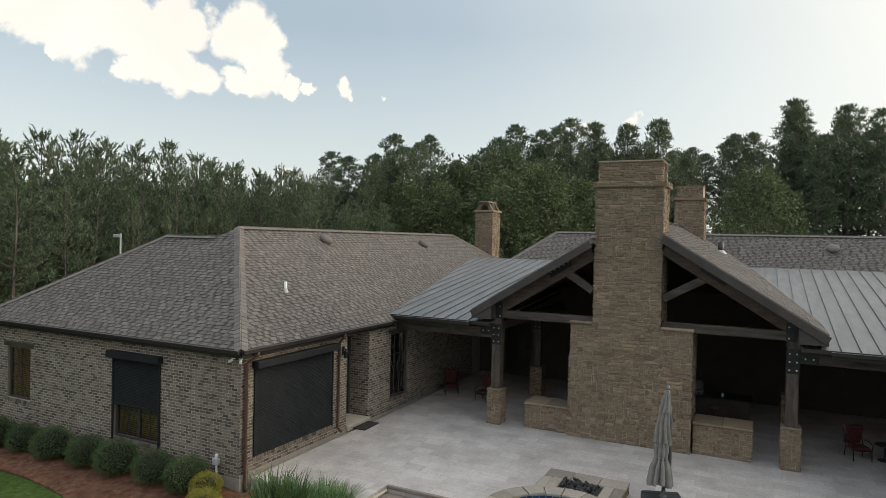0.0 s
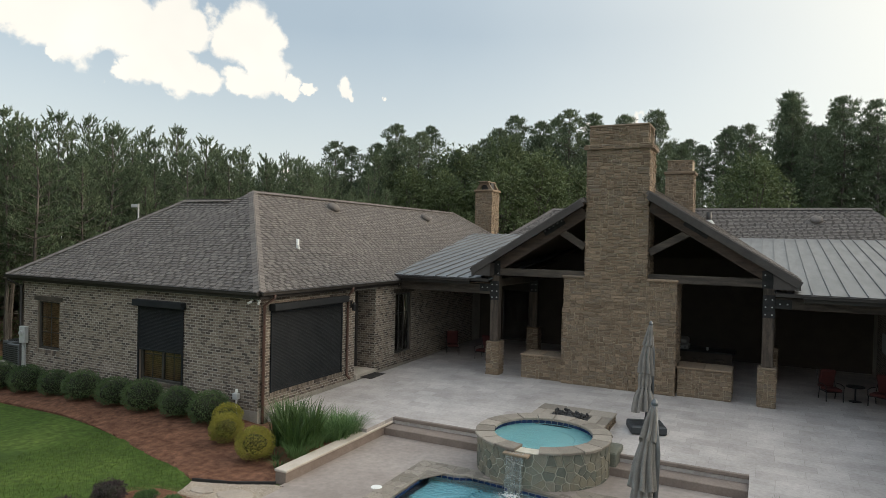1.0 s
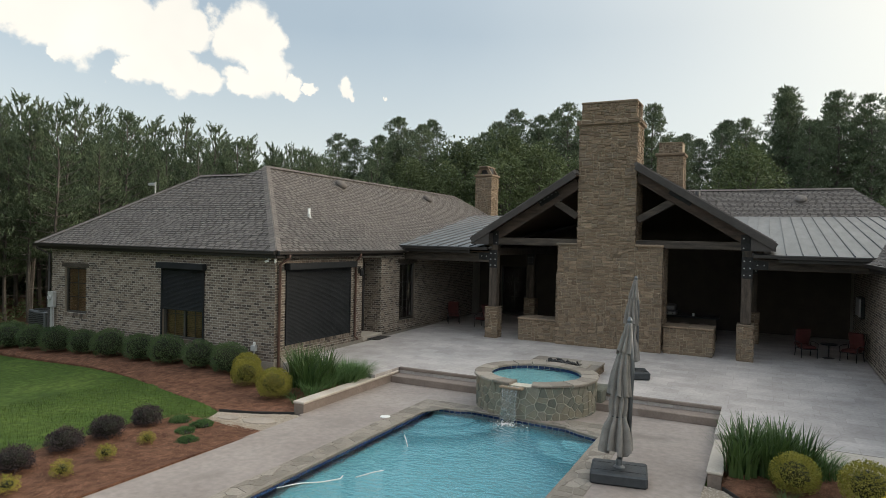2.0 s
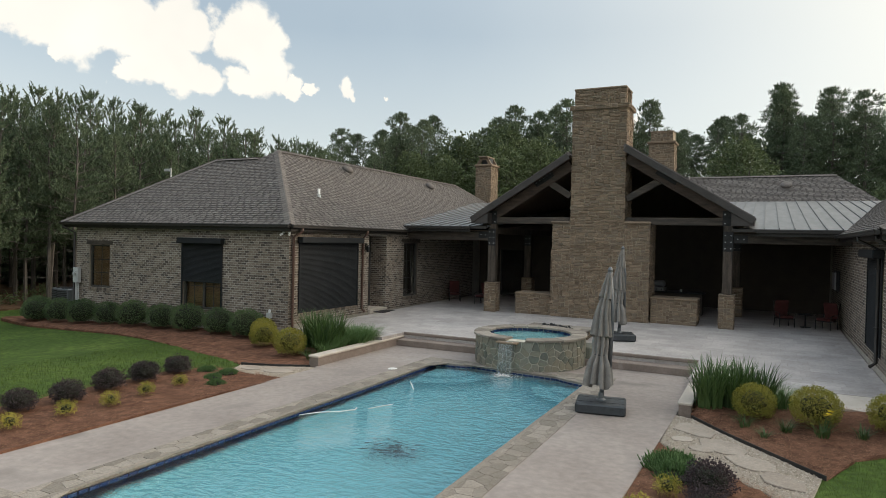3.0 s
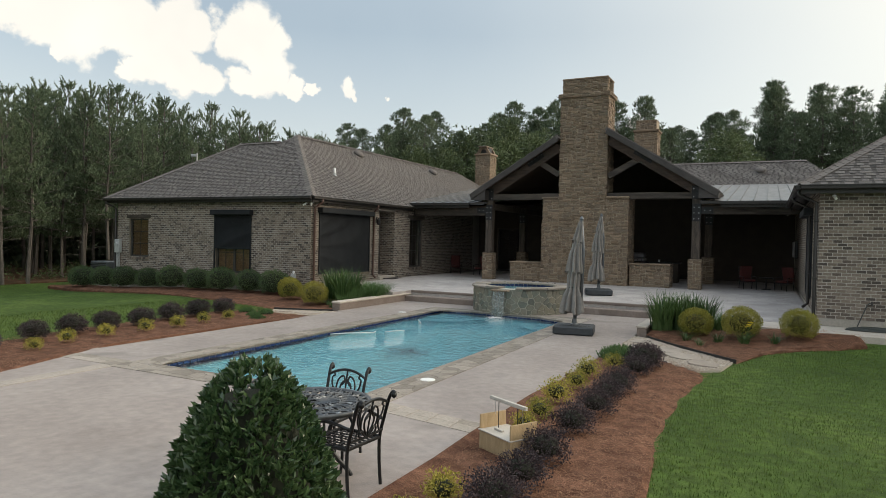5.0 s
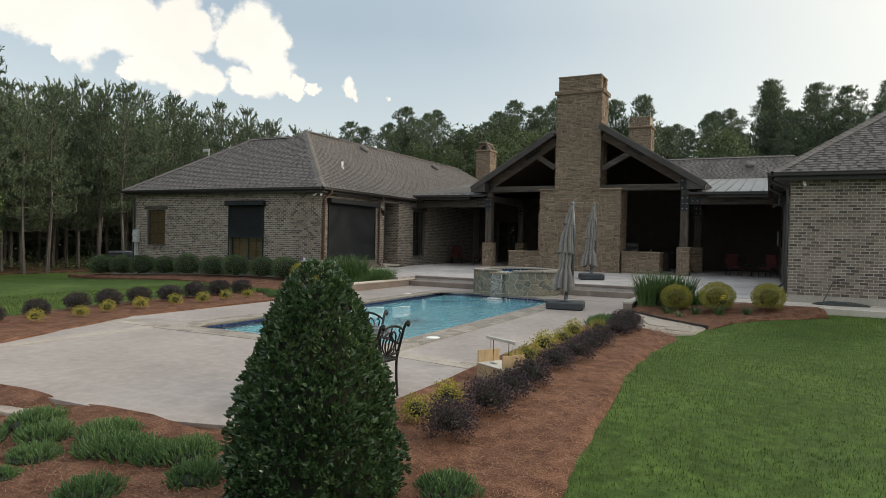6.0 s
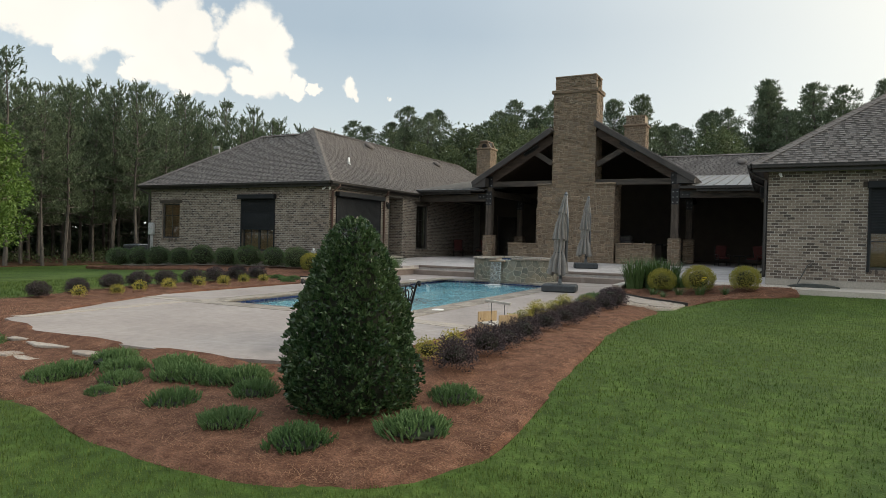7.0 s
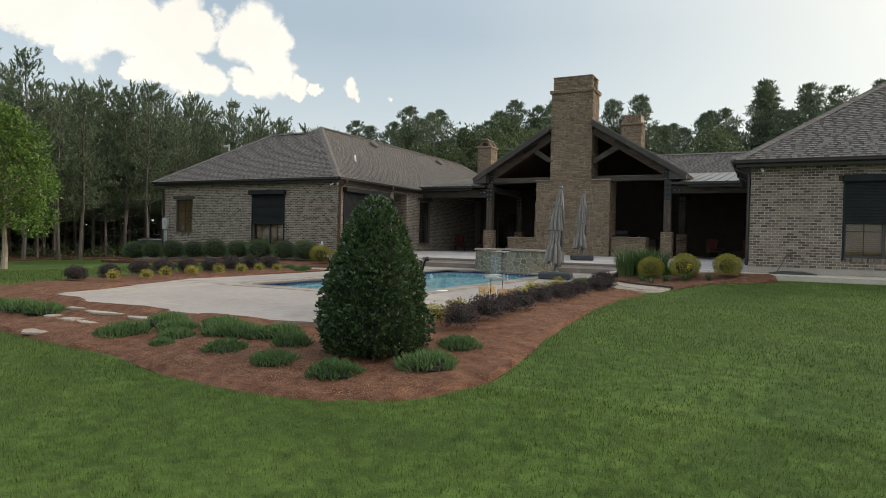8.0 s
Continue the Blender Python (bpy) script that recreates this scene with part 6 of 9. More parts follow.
def spa():
    s = thing("spa", "raised round spa clad in green-grey flagstone", "spa")
    cx, cy = SPA
    body = Mesh()
    n = 64
    prof = [(1.56, -1.2), (1.56, 0.255), (1.22, 0.255), (1.22, -0.75), (0.0, -0.75)]
    vs = [(cx + r * math.cos(6.2832 * k / n), cy + r * math.sin(6.2832 * k / n), h) for r, h in prof[:4] for k in range(n)] + [(cx, cy, -0.75)]
    fs = [(i * n + k, i * n + (k + 1) % n, (i + 1) * n + (k + 1) % n, (i + 1) * n + k) for i in range(3) for k in range(n)] + [(3 * n + k, 3 * n + (k + 1) % n, 4 * n) for k in range(n)]
    core = part("core", Mesh().add(vs, fs), M_FLAG_JOINT, s, "pale mortar between the stones")
    r = random.Random(4)
    # facing stones on the drum: cells in (arc length, height); a gap is left for the spillway
    ln = 2 * math.pi * 1.56
    pts = []
    v = -0.95
    while v < 0.26:
        u = 0.0
        while u < ln:
            pts.append((u + r.uniform(-0.08, 0.08), v + r.uniform(-0.07, 0.07)))
            u += 0.215
        v += 0.175
    for cell in voronoi(pts, (0, ln, -1.0, 0.255)):
        um = sum(q[0] for q in cell) / len(cell)
        a = um / 1.56
        if math.sin(a) > 0.75:
            continue
        place = lambda u, h, w: (cx + (1.56 + w) * math.cos(u / 1.56), cy + (1.56 + w) * math.sin(u / 1.56), h)  # noqa: E731
        part("flagstone", cell_stone(cell, 0.013, place, 0.020, r), M_FLAG, core)
    # coping ring of wedge stones, with the spillway left open towards the pool
    k, m = 0, 19
    for k in range(m):
        a0, a1 = 6.2832 * k / m + r.uniform(-0.02, 0.02), 6.2832 * (k + 1) / m - 0.012 + r.uniform(-0.01, 0.01)
        mid = math.degrees((a0 + a1) / 2) % 360
        if 256 < mid < 279:
            continue
        z1 = 0.315 + r.uniform(-0.006, 0.008)
        vs, fs = [], []
        seg = 4
        ri, ro = 1.17 + r.uniform(-0.01, 0.01), 1.63 + r.uniform(-0.02, 0.02)
        for q in range(seg + 1):
            a = a0 + (a1 - a0) * q / seg
            for rad, z in ((ri, 0.257), (ro, 0.257), (ro, z1 - 0.015), (ro - 0.02, z1), (ri + 0.02, z1), (ri, z1 - 0.015)):
                vs.append((cx + rad * math.cos(a), cy + rad * math.sin(a), z))
        for q in range(seg):
            fs += [(q * 6 + j, q * 6 + (j + 1) % 6, q * 6 + 6 + (j + 1) % 6, q * 6 + 6 + j)[::-1] for j in range(6)]
        fs += [tuple(range(6)), tuple(seg * 6 + j for j in range(5, -1, -1))]
        part("coping_stone", Mesh().add(vs, fs), M_COPING, s)
    # blue tile ring inside
    for k in range(48):
        a = 6.2832 * (k + 0.5) / 48
        d = Vector((-math.sin(a), math.cos(a), 0))
        t = part("tile", Mesh().obox((cx + 1.21 * math.cos(a), cy + 1.21 * math.sin(a), 0.195), d, (math.cos(a), math.sin(a), 0), (0, 0, 1), 0.074, 0.008, 0.06, 0.004), M_TILE, s)
    w = part("water", Mesh().add([(cx + 1.205 * math.cos(6.2832 * k / n), cy + 1.205 * math.sin(6.2832 * k / n), 0.18) for k in range(n)], [tuple(range(n))]), M_SPAWATER, s, "still pale turquoise water")
    w.visible_shadow = False
    part("basin", Mesh().lathe((cx, cy, 0), [(1.19, 0.16), (1.18, 0.075), (0.78, 0.07), (0.74, 0.045), (0.01, 0.04)], 40, caps=False), M_SPA, s)
    # spillway lip and the falling sheet of water
    a = radians(267)
    d, t = Vector((math.cos(a), math.sin(a), 0)), Vector((-math.sin(a), math.cos(a), 0))
    part("spillway", Mesh().obox(Vector((cx, cy, 0.205)) + d * 1.45, t, d, (0, 0, 1), 0.30, 0.28, 0.03, 0.015), M_STONE, s, "wet stone spillway lip")
    # the falling sheet, thin and folded
    fall = Mesh()
    m = 18
    for i in range(m + 1):
        o = -0.19 + 0.38 * i / m
        wob = 0.014 * math.sin(i * 1.9) + 0.008 * math.sin(i * 4.1)
        base = Vector((cx, cy, 0)) + t * o
        for rad, z in ((1.62, 0.242), (1.68, 0.236), (1.71 + wob, 0.17), (1.74 + wob, -0.1), (1.76 + wob * 1.5, -0.42), (1.78 + wob * 2, DECK - 0.145)):
            fall.v.append(tuple(base + d * rad + Vector((0, 0, z))))
    fall.f = [(i * 6 + j, i * 6 + j + 1, i * 6 + 7 + j, i * 6 + 6 + j) for i in range(m) for j in range(5)]
    part("waterfall", fall, M_FALL, s, "thin sheet of falling water", smooth=True)
    fall = Mesh()
    r2 = random.Random(3)
    for k in range(4):
        o = -0.17 + 0.11 * k + r2.uniform(-0.02, 0.02)
        base = Vector((cx, cy, 0)) + t * o
        p = [base + d * 1.66 + Vector((0, 0, 0.24)), base + d * 1.72 + Vector((0, 0, 0.18)), base + d * 1.80 + Vector((0, 0, -0.25)), base + d * 1.83 + Vector((0, 0, DECK - 0.14))]
        fall.tube(p, [0.014, 0.010, 0.008, 0.012], 6)
    part("water_string", fall, M_FALL, s, "thin strings of falling water", smooth=True)
    froth = Mesh()
    for k in range(170):
        q, rad = r2.uniform(0, 6.2832), abs(r2.gauss(0, 0.16))
        c = Vector((cx, cy, DECK - 0.086)) + d * (1.86 + rad * math.sin(q)) + t * (1.7 * rad * math.cos(q))
        b = r2.uniform(0.008, 0.026)
        froth.add([c + Vector(v) * b for v in ((1, 0, 0), (0, 1, 0), (-1, 0, 0), (0, -1, 0), (0, 0, .6))], [(0, 1, 4), (1, 2, 4), (2, 3, 4), (3, 0, 4)])
    part("froth", froth, M_WHITE, s, "white froth where the water falls", kind="stuff")
    return s


spa()


def fire_pit():
    f = thing("fire_table", "low stone fire table filled with lava rock", "fire table")
    x0, x1, y0, y1 = -4.98, -2.88, 15.0, 16.85
    core = part("core", Mesh().box(x0 + 0.05, x1 - 0.05, y0, y1 - 0.05, -0.25, 0.10), M_FLAG_JOINT, f)
    out = []
    for at, u, nn, l in (((x1 - 0.05, y0, 0), (0, 1, 0), (1, 0, 0), y1 - y0 - 0.05), ((x0 + 0.05, y1 - 0.05, 0), (0, -1, 0), (-1, 0, 0), y1 - y0 - 0.05), ((x1 - 0.05, y1 - 0.05, 0), (-1, 0, 0), (0, 1, 0), x1 - x0 - 0.1)):
        out += stone_face(Face(at, u, nn), 0, l, -0.17, 0.10, 51)
    lay("stone", out, UNIT_STONES, core, 300, lambda p: p.x, "")
    part("core_step", Mesh().box(-2.9, -2.30, 13.9, 14.75, -0.5, -0.02, 0.03), M_FLAG, f)
    r = random.Random(9)
    for a, b, c, d in ((x0, x1, 16.25, y1), (x0, -4.45, y0 - 0.3, 16.245), (-3.42, x1, y0 - 0.3, 16.245)):
        n = max(2, int((b - a) / 0.55))
        m = max(1, int((d - c) / 0.6))
        for i in range(n):
            for j in range(m):
                part("coping_stone", Mesh().box(a + (b - a) * i / n + 0.005, a + (b - a) * (i + 1) / n - 0.005, c + (d - c) * j / m + 0.005, c + (d - c) * (j + 1) / m - 0.005, 0.10, 0.175 + r.uniform(-0.006, 0.006), 0.016), M_COPING, f)
    part("trough", Mesh().box(-4.45, -3.42, y0 - 0.25, 16.24, 0.05, 0.115), M_LAVA, f)
    for k in range(150):
        at = Vector((r.uniform(-4.38, -3.48), r.uniform(15.25, 16.15), 0.16 + r.uniform(0, 0.09)))
        b = unit_rock(r)
        ob = part("lava_rock", b, None, f)
        ob.location, ob.scale = at, [r.uniform(0.05, 0.10)] * 3
        ob.rotation_euler = (r.uniform(0, 6), r.uniform(0, 6), r.uniform(0, 6))


ROCKS = []


def unit_rock(r):
    """One of a few rough rock shapes, a unit across."""
    if not ROCKS:
        for k in range(4):
            bm = bmesh.new()
            bmesh.ops.create_icosphere(bm, subdivisions=1, radius=0.6)
            rr = random.Random(k)
            for v in bm.verts:
                v.co *= rr.uniform(0.65, 1.2)
            me = bpy.data.meshes.new("lava_rock")
            bm.to_mesh(me)
            bm.free()
            me.materials.append(M_LAVA)
            ROCKS.append(me)
    return ROCKS[r.randrange(4)]


fire_pit()


def pool_mark():
    """A dark mosaic figure on the pool floor, drawn as plain tapering strokes."""
    m = thing("pool_mosaic", "dark mosaic figure on the pool floor", "mosaic")
    strokes = [[(-.55, .25), (-.2, .30), (.1, .18), (.45, .35)], [(-.6, -.1), (-.25, .02), (.1, -.02), (.3, -.25), (.65, -.3)], [(-.1, .45), (0, .2), (.05, -.1), (-.15, -.42)], [(.2, .1), (.5, .05), (.75, .15)], [(-.45, -.35), (-.2, -.25), (.05, -.4)]]
    for st in strokes:
        b = Mesh()
        n = len(st)
        l, rr = [], []
        for i, (x, y) in enumerate(st):
            a, c = Vector(st[max(0, i - 1)]), Vector(st[min(n - 1, i + 1)])
            d = (c - a).normalized()
            w = 0.085 if 0 < i < n - 1 else 0.03
            l.append((-3.95 + x - d.y * w, 5.9 + y + d.x * w, -1.494)); rr.append((-3.95 + x + d.y * w, 5.9 + y - d.x * w, -1.494))
        b.add(l + rr, [(i, i + 1, n + i + 1, n + i)[::-1] for i in range(n - 1)])
        part("stroke", b, M_MOSAIC, m)


M_MOSAIC = material("dark_mosaic", [(0.004, 0.008, 0.022), (0.010, 0.018, 0.040)], 20, 0.4, 0.1)
pool_mark()


def lid(at):
    l = thing("skimmer_lid", "round white plastic skimmer lid in the deck", "lid", at)
    part("rim", Mesh().lathe((0, 0, 0), [(0.125, 0.0), (0.125, 0.010), (0.112, 0.012)], 24), M_WHITE, l)
    part("cover", Mesh().lathe((0, 0, 0), [(0.108, 0.006), (0.108, 0.014), (0.10, 0.016)], 24), M_WHITE, l)


lid((-1.50, 2.40, DECK + 0.008))
lid((-6.75, 10.55, DECK + 0.002))
hose = thing("cleaner_hose", "white pool cleaner hose floating on the water", "hose")
for k, pts in enumerate(([(-6.15, 6.0), (-5.95, 6.35), (-5.65, 6.6), (-5.45, 6.9), (-5.5, 7.05)], [(-5.25, 7.1), (-5.1, 7.5), (-5.0, 7.65)], [(-5.3, 9.1), (-5.5, 9.4), (-5.75, 9.75)])):
    part("hose_length", Mesh().tube([(x, y, DECK - 0.078) for x, y in pts], 0.012, 8), M_WHITE, hose, smooth=True)


# ---- deck furniture ----
def umbrella(at, turn, lean, height, label, base=(1.0, 0.82)):
    """A closed cantilever umbrella: weighted base, mast, folded canopy of hanging gores, tie and crank."""
    u = thing("cantilever_umbrella", label, "umbrella", at, turn)
    bx, by = base[0] / 2, base[1] / 2
    part("base", Mesh().box(-bx, bx, -by, by, 0.0, 0.215, 0.035), M_BASE, u, "dark weighted plastic base")
    for i in (-1, 1):
        part("base_seam", Mesh().box(-bx + 0.03, bx - 0.03, i * by * 0.5 - 0.006, i * by * 0.5 + 0.006, 0.210, 0.219), M_IRON, u)
    part("foot", Mesh().lathe((0, 0, 0.215), [(0.10, 0), (0.10, 0.02), (0.06, 0.05), (0.055, 0.16)], 16), M_POLE, u)
    top = Vector((lean, 0, height))
    part("mast", Mesh().tube([(0, 0, 0.2), Vector((lean * 0.4 + 0.02, 0, height * 0.5)), top * 0.985], 0.048, 12), M_POLE, u, smooth=True)
    part("arm", Mesh().tube([top * 0.98, top * 0.72 + Vector((0.10, 0, 0)), top * 0.30 + Vector((0.12, 0, 0))], 0.042, 10), M_POLE, u, smooth=True)
    part("crank_box", Mesh().obox(top * 0.40, (1, 0, 0), (0, 1, 0), (0, 0, 1), 0.05, 0.05, 0.09, 0.015), M_BASE, u)
    part("finial", Mesh().lathe(top, [(0.05, -0.04), (0.055, 0.0), (0.02, 0.06)], 12), M_POLE, u)
    # folded canopy: three pleated skirts, one over another, tied round the lowest
    r = random.Random(int(height * 100))
    canopy = None
    for z0, z1, r0, r1, folds in ((0.985, 0.80, 0.035, 0.125, 7), (0.83, 0.54, 0.07, 0.185, 8), (0.60, 0.19, 0.085, 0.265, 9)):
        tier = Mesh()
        n, rings = folds * 10, 12
        ph = r.uniform(0, 6.28)
        drop = [r.uniform(-0.05, 0.05) for _ in range(folds)]
        for i in range(rings):
            t = i / (rings - 1)
            z = height * (z0 + (z1 - z0) * t)
            rad = r0 + (r1 - r0) * (t ** 0.8)
            if z0 < 0.7:
                rad -= 0.055 * math.exp(-((z / height - 0.40) / 0.05) ** 2)
            c = top * (z / height) + Vector((-0.09, -0.015, 0)) * min(1.0, 3 * (1 - z / height))
            for k in range(n):
                a = 6.2832 * k / n
                ridge = abs(math.sin(a * folds / 2 + ph + 0.4 * math.sin(3 * t + z0 * 9)))
                q = rad * (1.24 - 0.78 * (1 - ridge) ** 1.2 * min(1.0, 0.35 + t) + 0.07 * math.sin(3 * a + ph))
                hang = (drop[int(a / 6.2832 * folds) % folds] - 0.06 * (1 - ridge)) * t ** 4
                tier.v.append((c.x + q * math.cos(a), c.y + q * math.sin(a), z + hang))
        tier.f = [(i * n + k, i * n + (k + 1) % n, (i + 1) * n + (k + 1) % n, (i + 1) * n + k)[::-1] for i in range(rings - 1) for k in range(n)]
        if canopy is None:
            canopy = part("canopy", tier, M_CANVAS, u, "folded taupe canvas canopy", smooth=True)
        else:
            part("pleated_skirt", tier, M_CANVAS, canopy, smooth=True)
    part("tie", Mesh().lathe(top * 0.40 + Vector((-0.09, -0.015, 0)), [(0.135, -0.012), (0.142, 0.0), (0.135, 0.012)], 24, caps=False), M_BASE, canopy)


umbrella((-0.94, 9.25, DECK), 10, 0.12, 2.92, "closed taupe cantilever umbrella on a dark base")
umbrella((-2.03, 16.45, -0.1), 20, 0.05, 2.88, "closed taupe cantilever umbrella on the patio", (0.92, 0.78))


def scroll(b, pts, r, n=6):
    """A smooth rod through the points."""
    q = [Vector(p) for p in pts]
    out = []
    for i in range(len(q) - 1):
        p0, p1, p2, p3 = q[max(0, i - 1)], q[i], q[i + 1], q[min(len(q) - 1, i + 2)]
        for k in range(4):
            t = k / 4
            out.append(0.5 * ((2 * p1) + (p2 - p0) * t + (2 * p0 - 5 * p1 + 4 * p2 - p3) * t * t + (3 * p1 - p0 - 3 * p2 + p3) * t ** 3))
    out.append(q[-1])
    b.tube(out, r, n)


def garden_table(at):
    t = thing("garden_table", "round cast-metal garden table with a pierced top", "table", at)
    t.scale = (1.0, 1.0, 1.07)
    R, H = 0.56, 0.70
    part("rim", Mesh().lathe((0, 0, 0), [(R - 0.04, H - 0.03), (R, H - 0.035), (R + 0.01, H - 0.01), (R, H + 0.005), (R - 0.04, H), (R - 0.04, H - 0.03)], 48, caps=False), M_TABLE, t, smooth=True)
    lattice = Mesh()
    for k in range(24):
        a = 6.2832 * k / 24
        c, s = math.cos(a), math.sin(a)
        rot = lambda x, y: (x * c - y * s, x * s + y * c, H - 0.008)  # noqa: E731
        scroll(lattice, [rot(0.06, 0), rot(0.16, 0.014), rot(0.25, -0.014), rot(0.33, 0.03), rot(0.42, 0.0), rot(R - 0.03, 0.05)], 0.0115, 5)
        scroll(lattice, [rot(0.27, 0.02), rot(0.33, 0.055), rot(0.40, 0.045), rot(0.40, 0.015), rot(0.36, 0.012)], 0.011, 5)
        scroll(lattice, [rot(0.43, -0.05), rot(0.47, 0.0), rot(0.50, 0.05), rot(0.47, 0.07), rot(0.44, 0.05)], 0.011, 5)
    part("lattice", lattice, M_TABLE, t, "pierced scrollwork with bright worn spots", kind="stuff")
    for rad in (0.26, 0.42):
        ring = Mesh()
        scroll(ring, [(rad * math.cos(6.2832 * k / 24), rad * math.sin(6.2832 * k / 24), H - 0.008) for k in range(25)], 0.010, 5)
        part("ring", ring, M_TABLE, t)
    part("umbrella_hole", Mesh().lathe((0, 0, 0), [(0.035, H - 0.02), (0.065, H - 0.02), (0.065, H + 0.003), (0.035, H + 0.003), (0.035, H - 0.02)], 20, caps=False), M_CASTALU, t)
    for k in range(4):
        a = 6.2832 * (k + 0.5) / 4
        leg = Mesh()
        scroll(leg, [(math.cos(a) * r, math.sin(a) * r, z) for r, z in ((0.30, H - 0.03), (0.22, 0.55), (0.16, 0.40), (0.20, 0.22), (0.34, 0.06), (0.38, 0.0))], 0.022, 8)
        part("leg", leg, M_CASTALU, t, smooth=True)
    hoop = Mesh()
    scroll(hoop, [(0.17 * math.cos(6.2832 * k / 16), 0.17 * math.sin(6.2832 * k / 16), 0.36) for k in range(17)], 0.012, 6)
    part("hoop", hoop, M_CASTALU, t)


garden_table((-0.42, -1.98, DECK))


def garden_chair(at, turn):
    """A cast-metal armchair; it faces +x before it is turned."""
    c = thing("garden_chair", "black cast-metal armchair with a scrollwork back", "chair", at, turn, "chairs round the table")
    c.scale = (0.97, 0.95, 1.11)
    SH, W, D = 0.40, 0.25, 0.24
    seat = Mesh()
    for k in range(9):
        y = -W + 2 * W * k / 8
        seat.beam((-D, y, SH), (D, y, SH), 0.014, 0.012)
    for k in range(7):
        x = -D + 2 * D * k / 6
        seat.beam((x, -W, SH + 0.002), (x, W, SH + 0.002), 0.014, 0.010)
    part("seat", seat, M_CASTALU, c, "woven-look pierced seat")
    part("seat_frame", Mesh().tube([(-D, -W, SH), (D, -W * 1.05, SH), (D + 0.02, 0, SH), (D, W * 1.05, SH), (-D, W, SH), (-D, -W, SH)], 0.017, 6), M_CASTALU, c)
    for s in (-1, 1):
        b = Mesh()
        scroll(b, [(-D - 0.02, s * W, 0), (-D, s * W, 0.2), (-D, s * W, SH), (-D - 0.05, s * W, 0.58), (-D - 0.10, s * W * 1.02, 0.74), (-D - 0.14, s * W * 1.03, 0.80), (-D - 0.17, s * W * 1.03, 0.79)], 0.017, 8)
        part("back_post", b, M_CASTALU, c, smooth=True)
        part("knob", Mesh().lathe((-D - 0.155, s * W * 1.03, 0.775), [(0.005, -0.03), (0.026, -0.012), (0.028, 0.01), (0.008, 0.032)], 10), M_CASTALU, c, smooth=True)
        b = Mesh()
        scroll(b, [(D, s * W, 0), (D - 0.02, s * W, 0.15), (D, s * W, SH)], 0.016, 8)
        part("leg", b, M_CASTALU, c, smooth=True)
        b = Mesh()
        scroll(b, [(-D - 0.03, s * W, 0.56), (-0.05, s * W * 1.1, 0.60), (0.12, s * W * 1.12, 0.585), (0.17, s * W * 1.08, 0.54), (0.10, s * W, 0.47), (0.12, s * W, SH)], 0.015, 8)
        part("armrest", b, M_CASTALU, c, smooth=True)
    bx = lambda z: -D - 0.02 - 0.28 * max(0, z - SH) ** 1.25  # noqa: E731
    def line(pts, r=0.010, name="scroll"):
        b = Mesh()
        scroll(b, [(bx(z), y, z) for y, z in pts], r, 6)
        part(name, b, M_CASTALU, c)
    line([(-W, 0.71), (-W * 0.5, 0.755), (0, 0.77), (W * 0.5, 0.755), (W, 0.71)], 0.014, "top_rail")
    line([(-W, 0.47), (0, 0.455), (W, 0.47)], 0.012, "bottom_rail")
    for s in (-1, 1):
        line([(s * 0.20, 0.69), (s * 0.19, 0.62), (s * 0.15, 0.55), (s * 0.19, 0.48)])
        line([(s * 0.02, 0.46), (s * 0.12, 0.55), (s * 0.115, 0.66), (s * 0.05, 0.71), (s * 0.02, 0.66), (s * 0.06, 0.62)])
        line([(s * 0.01, 0.47), (s * 0.065, 0.55), (s * 0.07, 0.62), (s * 0.03, 0.66)])
        line([(s * 0.09, 0.47), (s * 0.13, 0.49), (s * 0.12, 0.53), (s * 0.08, 0.52)])
        line([(s * 0.22, 0.72), (s * 0.19, 0.735), (s * 0.165, 0.71), (s * 0.19, 0.695)])
    line([(0, 0.46), (0, 0.60), (0, 0.70), (0, 0.765)])


garden_chair((-0.87, -1.83, DECK), -5)
garden_chair((-0.68, -1.37, DECK), -90)
garden_chair((-0.05, -1.98, DECK), 176)
garden_chair((-0.62, -2.36, DECK), 62)


def planter_box(at, turn):
    """A homemade pine box with two upright end boards, and a bar hung across on wires."""
    b = thing("wooden_box", "homemade raw pine box with a hanging crossbar", "box", at, turn)
    b.scale = (0.74, 0.74, 0.80)
    W, D, H = 0.36, 0.25, 0.28
    part("front_panel", Mesh().box(-W, W, -D, -D + 0.02, 0, H, 0.004), M_PLANK, b)
    part("back_panel", Mesh().box(-W, W, D - 0.02, D, 0, H, 0.004), M_PLANK, b)
    for s in (-1, 1):
        part("side_panel", Mesh().box(s * W - 0.011, s * W + 0.011, -D, D, 0.0, H + 0.22, 0.004), M_PLANK, b)
        part("rod", Mesh().tube([(s * W * 0.62, 0, H), (s * W * 0.62, 0, H + 0.40)], 0.006, 6), M_IRON, b)
        part("wire", Mesh().tube([(s * W * 0.9, 0.02, H + 0.2), (s * W * 0.9, 0.0, H + 0.42)], 0.004, 5), M_STEEL, b)
    part("top_board", Mesh().box(-W - 0.02, W + 0.02, -D - 0.02, D + 0.02, H, H + 0.018, 0.004), M_GREYWOOD, b, "weathered grey board")
    part("block", Mesh().box(-0.20, -0.02, -0.10, -0.05, H + 0.018, H + 0.05, 0.004), M_GREYWOOD, b)
    part("hook", Mesh().tube([(0.06, 0.04, H + 0.02), (0.06, 0.04, H + 0.06), (0.10, 0.05, H + 0.05)], 0.012, 6), M_IRON, b)
    part("crossbar", Mesh().box(-W - 0.06, W + 0.06, -0.025, 0.025, H + 0.40, H + 0.45, 0.006), M_GREYWOOD, b, "pale weathered crossbar")


planter_box((0.90, -0.22, -0.58), -30)


